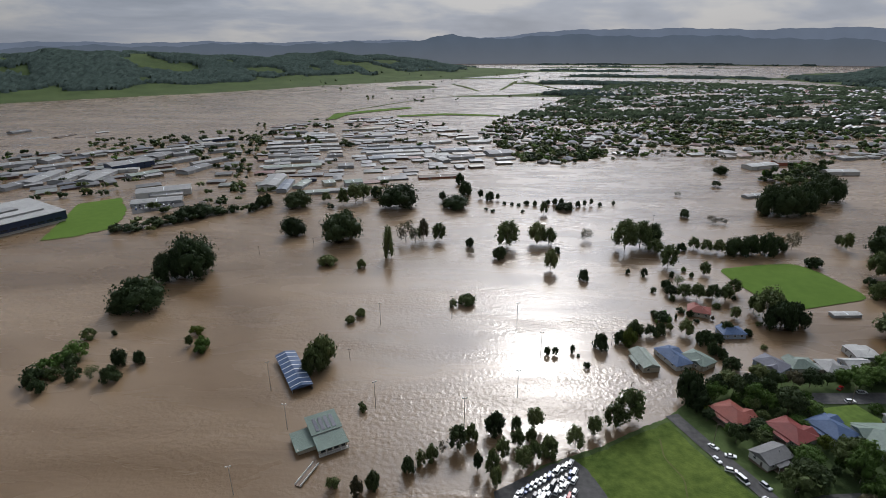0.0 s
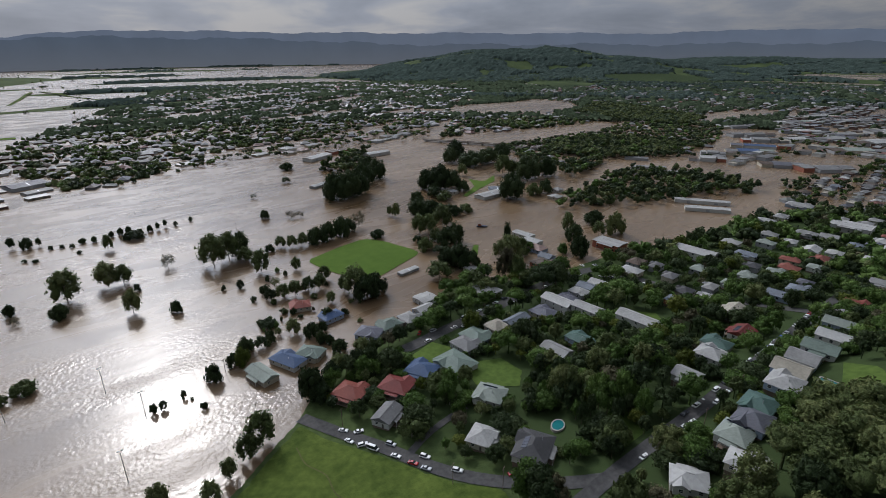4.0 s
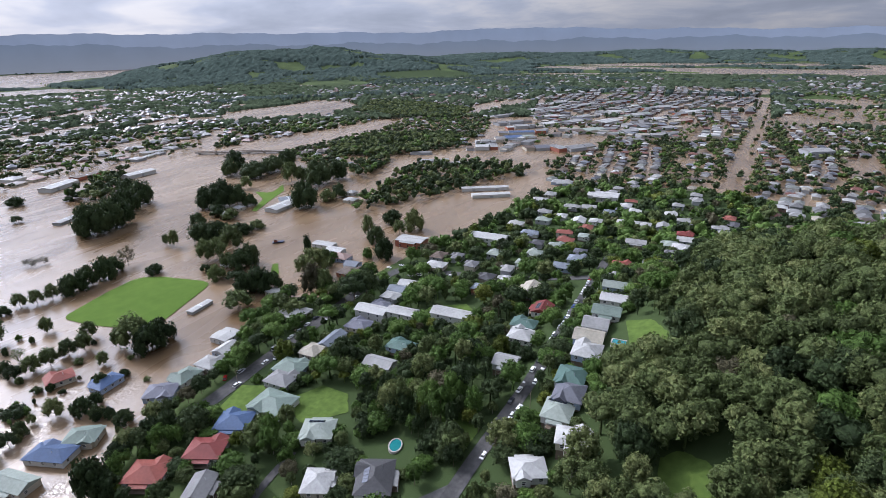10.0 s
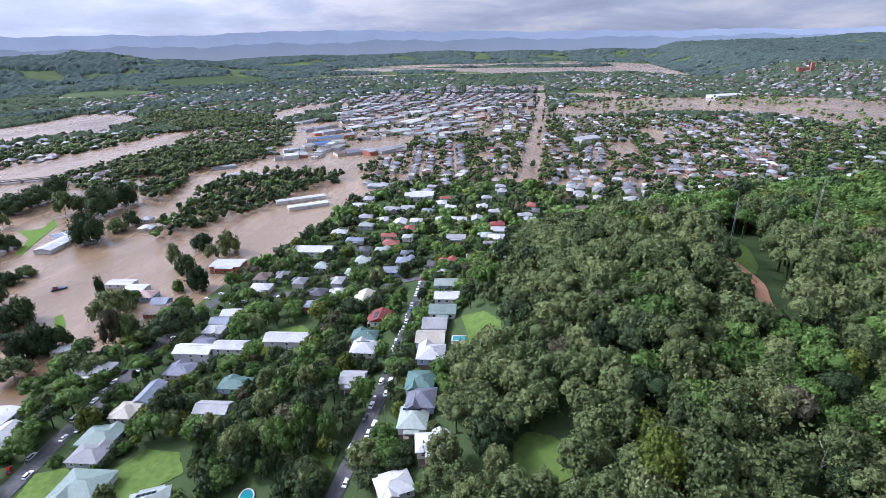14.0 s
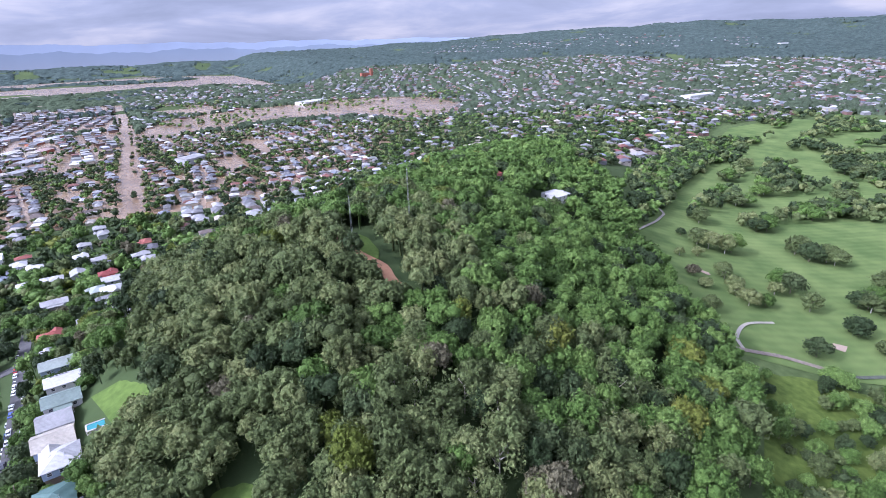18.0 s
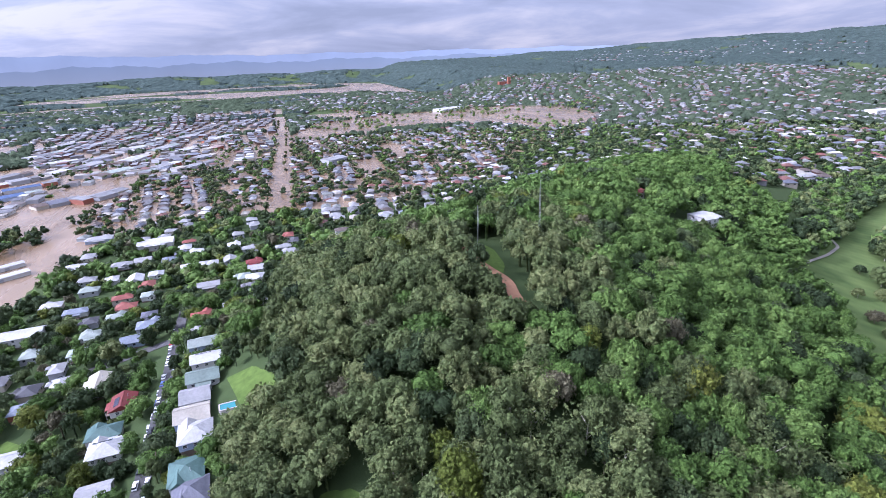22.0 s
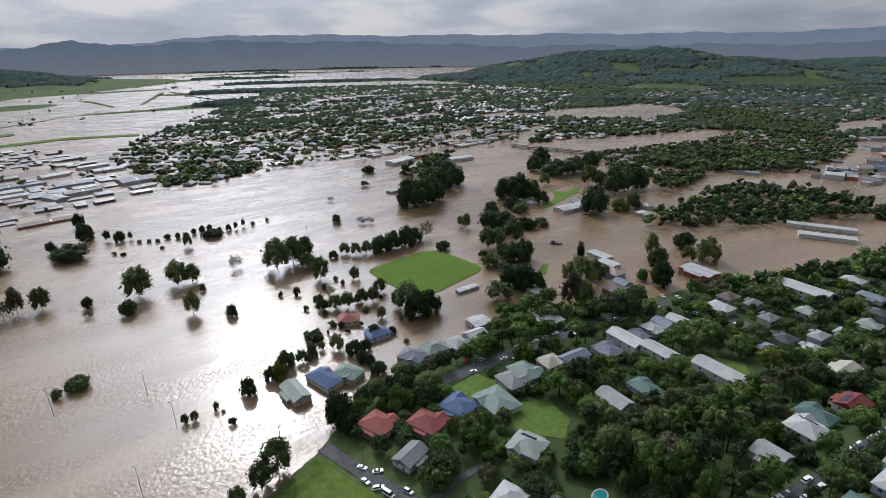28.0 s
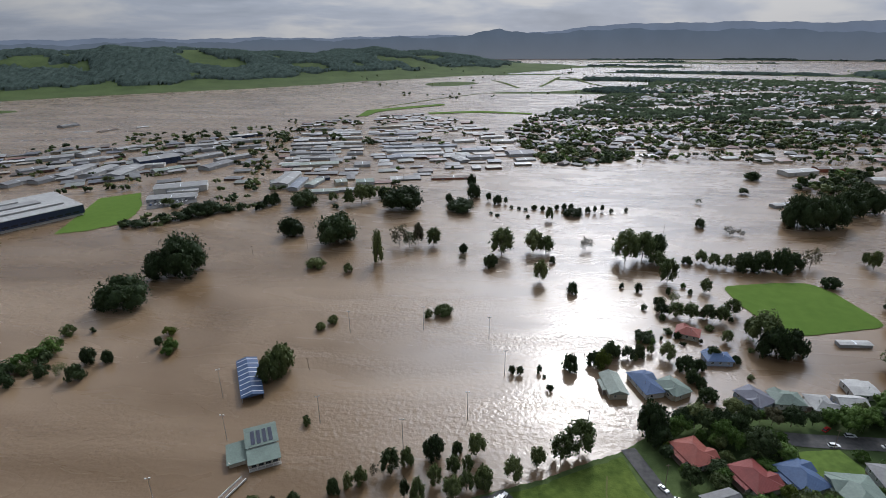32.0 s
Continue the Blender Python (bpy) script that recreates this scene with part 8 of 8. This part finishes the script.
# trees along the flooded streets
st = np.random.RandomState(55)
mu = np.sort(st.rand(34))
woods("street_trees", "round dark trees along the flooded main street", 640 + 1100 * mu, -14 - 97 * mu + st.choice([-11, 11], 34) + st.uniform(-2, 2, 34), st.uniform(2.4, 4.4, 34), st.uniform(4, 8, 34), st.choice(["dark", "gum"], 34), 1, 57, base=np.full(34, -0.6))
su = np.sort(st.rand(46))
sxs, sys_ = -300 - 190 * su + st.choice([-7, 7], 46) + st.uniform(-2, 2, 46), 560 + 570 * su
woods("street_trees", "small dark trees lining the flooded estate street", sxs, sys_, st.uniform(2.2, 4.0, 46), st.uniform(4, 8, 46), st.choice(["dark", "gum"], 46), 1, 56, base=np.full(46, -0.6))


# woods of the far plain and hills: one rough canopy of crowns
def canopy(name, label, key, az, r, chooser, seed, high, fine=0.27, grow=0.0085):
    rs4 = np.random.RandomState(seed)
    aa = np.arange(az[0], az[1], fine)
    rr = r[0] * (1 + grow) ** np.arange(int(math.log(r[1] / r[0]) / math.log(1 + grow)))
    a, d = np.meshgrid(np.radians(aa), rr, indexing="ij")
    a = a + radians(fine) * rs4.uniform(-0.42, 0.42, a.shape)
    d = d * (1 + grow * rs4.uniform(-0.42, 0.42, d.shape))
    x, y = (d * np.sin(a)).ravel(), (d * np.cos(a)).ravel()
    g = ground_z(x, y)
    on = chooser(x, y, g)
    z = np.where(on, np.maximum(g, -0.5) + high[0] + (high[1] - high[0]) * rs4.rand(len(x)), np.minimum(g, 0) - 4 * (g < 0.3) + (g - 2) * (g >= 0.3))
    na, nr = len(aa), len(rr)
    i, j = np.meshgrid(np.arange(na - 1), np.arange(nr - 1), indexing="ij")
    f = np.stack([i * nr + j, i * nr + j + 1, (i + 1) * nr + j + 1, (i + 1) * nr + j], -1).reshape(-1, 4)
    f = f[on[f].sum(1) > 1]
    used, back = np.unique(f, return_inverse=True)
    f = back.reshape(f.shape)
    f = np.concatenate([f[:, [0, 1, 2]], f[:, [0, 2, 3]]])
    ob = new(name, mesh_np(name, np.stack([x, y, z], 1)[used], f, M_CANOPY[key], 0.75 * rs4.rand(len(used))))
    tagged(ob, label, "trees", kind="stuff")


def no_house(x, y):
    return np.array([(int(p // 6), int(q // 6)) not in HOUSE_CELLS for p, q in zip(x, y)], bool)


def town_canopy(x, y, g):
    ok = (inside(x, y, np.array(PLAIN_RING, float)) > 0) | (inside(x, y, np.array(HILL_RING, float)) > 0)
    ok &= (waves(x, y, 75, 2.7) + 0.6 * waves(x, y, 26, 3.3) > np.where(inside(x, y, np.array(CBD, float)) > 0, 0.3, np.where(y > 700, -0.42, -0.5)))
    ok[ok] = dry_of(x[ok], y[ok], 5.0) & no_house(x[ok], y[ok])
    return ok


def hill_canopy(x, y, g):
    ok = (g > np.where(x < 0.1 * y, 3.5, 0.6)) & (woodland(x, y) > 0.4) & (inside(x, y, np.array(HILL_RING, float)) < 0) & (inside(x, y, np.array(GOLF, float)) < 0)
    ok[ok] = dry_of(x[ok], y[ok], 5.0) & no_house(x[ok], y[ok])
    return ok


canopy("town_canopy", "dense dark trees through the far flooded town", "dark", (2, 166), (1240, 3300), town_canopy, 401, (1.5, 10.5), 0.2, 0.0066)
canopy("hill_canopy", "wooded hills beyond the flood plain, tinted with haze", "blue", (-52, 166), (1500, 4650), hill_canopy, 402, (4.0, 12.0), 0.19, 0.0062)

# belts between the fairways
qx, qy = scatter(GOLF, 12, 411)
ok = np.hypot(qx, qy) > 420
for fw in FAIRWAYS:
    ok &= inside(qx, qy, np.array(fw, float)) < -2
ok &= waves(qx, qy, 70, 4.0) + 0.4 * waves(qx, qy, 25, 7.0) > -0.25
qx, qy = qx[ok], qy[ok]
rg = np.random.RandomState(77)
close = np.hypot(qx, qy) < 800
for pick, detail in ((close, 1), (~close, 0)):
    woods("golf_trees", "belts of trees between the golf fairways", qx[pick], qy[pick], rg.uniform(4.5, 7.5, pick.sum()), rg.uniform(9, 14, pick.sum()), rg.choice(["dark", "gum", "lush"], pick.sum(), p=[0.5, 0.35, 0.15]), detail, 42)

# far ranges
def haze_material(name, color):
    """Distant ground with its haze painted on as a glow, paler towards the foot."""
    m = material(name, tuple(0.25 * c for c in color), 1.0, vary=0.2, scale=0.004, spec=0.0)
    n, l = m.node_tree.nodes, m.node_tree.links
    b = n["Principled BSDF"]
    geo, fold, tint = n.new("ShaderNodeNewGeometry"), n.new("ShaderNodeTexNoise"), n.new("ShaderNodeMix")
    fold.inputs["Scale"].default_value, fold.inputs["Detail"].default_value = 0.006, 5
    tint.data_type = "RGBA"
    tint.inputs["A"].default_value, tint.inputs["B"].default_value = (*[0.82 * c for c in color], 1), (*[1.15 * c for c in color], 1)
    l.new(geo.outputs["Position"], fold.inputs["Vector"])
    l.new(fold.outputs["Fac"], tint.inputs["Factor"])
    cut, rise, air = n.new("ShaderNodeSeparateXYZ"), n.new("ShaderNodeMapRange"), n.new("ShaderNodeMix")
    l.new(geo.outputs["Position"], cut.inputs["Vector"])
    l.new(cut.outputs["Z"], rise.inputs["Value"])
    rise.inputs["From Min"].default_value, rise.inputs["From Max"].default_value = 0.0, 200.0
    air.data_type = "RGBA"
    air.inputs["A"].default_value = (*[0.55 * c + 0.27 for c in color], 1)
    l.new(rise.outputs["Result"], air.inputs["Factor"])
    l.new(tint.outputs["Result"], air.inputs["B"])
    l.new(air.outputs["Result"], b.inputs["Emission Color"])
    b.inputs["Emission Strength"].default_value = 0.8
    return m


ra = np.arange(-64, 178, 0.25)
BACK = np.interp(ra, [-64, -40, -25, -14, -10, -6, 0, 6, 12, 25, 40, 55, 62, 70, 78, 90, 105, 125, 178], [188, 186, 182, 178, 196, 184, 200, 240, 262, 244, 236, 225, 220, 244, 225, 200, 185, 170, 165])
FRONT = np.interp(ra, [-64, -30, -18, -9, -3, 0, 5, 14, 25, 35, 60, 80, 100, 178], [150, 160, 165, 172, 222, 190, 214, 208, 190, 150, 140, 150, 140, 130])


def far_range(name, heights, dist, rough, color, label):
    prof = heights + rough * (6 * np.sin(ra * 0.55 + dist) + 4 * np.sin(ra * 1.4 + 1) + 2.4 * np.sin(ra * 3.3 + dist * 2) + 1.3 * np.sin(ra * 8.1))
    vv = []
    for a, h in zip(ra, prof):
        for d, z in ((dist - 20, -20.0), (dist - 10, 0.55 * h), (dist, h)):
            vv.append((d * math.sin(radians(a)), d * math.cos(radians(a)), z))
    ff = [(i * 3 + j, (i + 1) * 3 + j, (i + 1) * 3 + j + 1, i * 3 + j + 1) for i in range(len(ra) - 1) for j in range(2)]
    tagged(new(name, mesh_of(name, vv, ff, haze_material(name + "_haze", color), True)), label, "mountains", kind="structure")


far_range("backdrop_ranges", BACK, 4760, 0.8, (0.44, 0.53, 0.69), "blue mountain ranges on the horizon, haze painted as glow")
far_range("backdrop_foothills", FRONT, 4690, 1.3, (0.30, 0.38, 0.50), "dim blue foothills before the ranges, haze painted as glow")
# ---- parked cars ----
rc = random.Random(9)
PAINTS = ["white"] * 8 + ["silver"] * 5 + ["dark"] * 3 + ["red", "blue"]
HILL_CARS = ((258.7, 58.2, 2, "blue", "sedan"), (248.1, 58.4, 2, "white", "sedan"), (240, 59, 2, "white", "wagon"), (233.7, 59.2, 2, "white", "sedan"), (222.4, 53.2, 2, "white", "sedan"), (253.7, 52.1, 2, "silver", "sedan"),
                         (260.5, 48.6, 80, "white", "sedan"), (244.3, 47.6, 85, "white", "wagon"), (221.9, 46.0, 85, "silver", "wagon"), (178.7, 56.4, -6, "white", "wagon"), (324.3, 51.5, 10, "white", "wagon"), (306.8, 51.6, 2, "white", "sedan"),
                         (311.9, 59, 2, "silver", "sedan"), (284, 58.6, 2, "white", "sedan"), (276, 53.4, 2, "dark", "wagon"), (268, 58.5, 2, "silver", "sedan"), (205, 55, -2, "white", "sedan"), (196, 60, -4, "silver", "sedan"))
RIVER_CARS = ((161, 203, 2, "white", "wagon"), (171.3, 210.8, 2, "silver", "wagon"), (183, 205, 2, "white", "sedan"), (189, 202, 2, "white", "sedan"), (196.3, 210, 2, "white", "van"),
                         (193, 204, 2, "dark", "sedan"), (204, 210, 2, "dark", "sedan"), (210, 210.5, 2, "white", "sedan"), (211, 203, 2, "white", "sedan"), (218, 211, 2, "silver", "sedan"), (226, 211.5, 2, "white", "sedan"),
                         (235, 212, 2, "dark", "wagon"), (163, 214, 40, "red", "wagon"), (245, 212, 2, "white", "van"), (234, 204.5, 2, "white", "sedan"), (217, 204, 2, "silver", "wagon"), (326, 214, 70, "white", "sedan"), (333, 207, 80, "white", "sedan"),
                         (330, 197, 80, "dark", "sedan"), (307, 203, 5, "white", "sedan"), (299, 213, 5, "silver", "sedan"), (317, 190, 80, "white", "sedan"), (320, 184, 80, "white", "wagon"), (281, 214, 3, "silver", "sedan"), (271, 206, 3, "white", "wagon"))
PADDOCK_CARS = (
                         
                         (82.8, 167.2, -55, "white", "sedan"), (87.5, 161.6, -20, "white", "sedan"), (81, 159.0, -75, "white", "sedan"), (84, 152.8, -20, "white", "wagon"), (86, 147.4, -68, "white", "van"), (93.2, 144.4, -66, "silver", "wagon"),
                         (90.4, 136.8, -66, "white", "sedan"), (93, 128.3, -66, "red", "sedan"), (99, 127.8, -66, "white", "wagon"), (95, 122, -66, "silver", "sedan"), (116.6, 94.5, -20, "red", "sedan"), (128.4, 182.5, 30, "white", "sedan"),
                         (130.1, 179.2, 30, "white", "sedan"), (131.2, 176, 30, "white", "sedan"), (103, 112, -62, "white", "wagon"), (352, 61, 2, "white", "sedan"), (338, 120, 88, "silver", "sedan"), (327, 160, 88, "white", "sedan"))
for x, y, turn, p, f in HILL_CARS + RIVER_CARS + PADDOCK_CARS:
    car(x, y, turn, p, f)
for k in range(24):
    x = 152 + 7.6 * k
    if rc.random() < 0.85:
        y = float(np.interp(x, [141, 165, 191, 220, 255, 300, 333], [64.5, 61.5, 58, 56, 55, 56, 58]))
        car(x, y + (2.1 if k % 3 else -2.1), -3 + rc.uniform(-3, 3), rc.choice(PAINTS), rc.choice(["sedan", "wagon", "sedan"]), z_at(x, y) + 0.25, "cars along the hillside street", wheels=False)
# rows of the car park
for row in range(7):
    for k in range(14):
        u, v = 3.1 * k, 6.2 * row + (1.6 if row % 2 else 0)
        x, y = 22.5 - u * 0.62 - v * 0.17, 155.5 - u * 0.78 * 0.62 - v * 0.92 + 1.0
        if inside(np.array([x]), np.array([y]), np.array([(-10, 139), (9, 151), (21, 158), (26, 151), (31, 137), (34, 114), (0, 102)], float))[0] > 1.6 and rc.random() < 0.93:
            car(x, y, 62 + rc.uniform(-4, 4) + (180 if rc.random() < 0.5 else 0), rc.choice(PAINTS), rc.choice(["sedan", "sedan", "wagon", "van"] if rc.random() < 0.3 else ["sedan", "wagon"]), z_at(x, y) + 0.3, "cars in the car park", wheels=False)
# the sales yard beside the oval
for row in range(4):
    for k in range(9):
        if rc.random() < 0.85:
            u, v = 4.6 * k, 8.0 * row
            car(-396 + u * 0.84 + v * 0.55, 520 + u * 0.50 - v * 0.80, 118 + rc.uniform(-4, 4), rc.choice(PAINTS), rc.choice(["sedan", "wagon"]), 0.4, "cars in the sales yard", wheels=False)
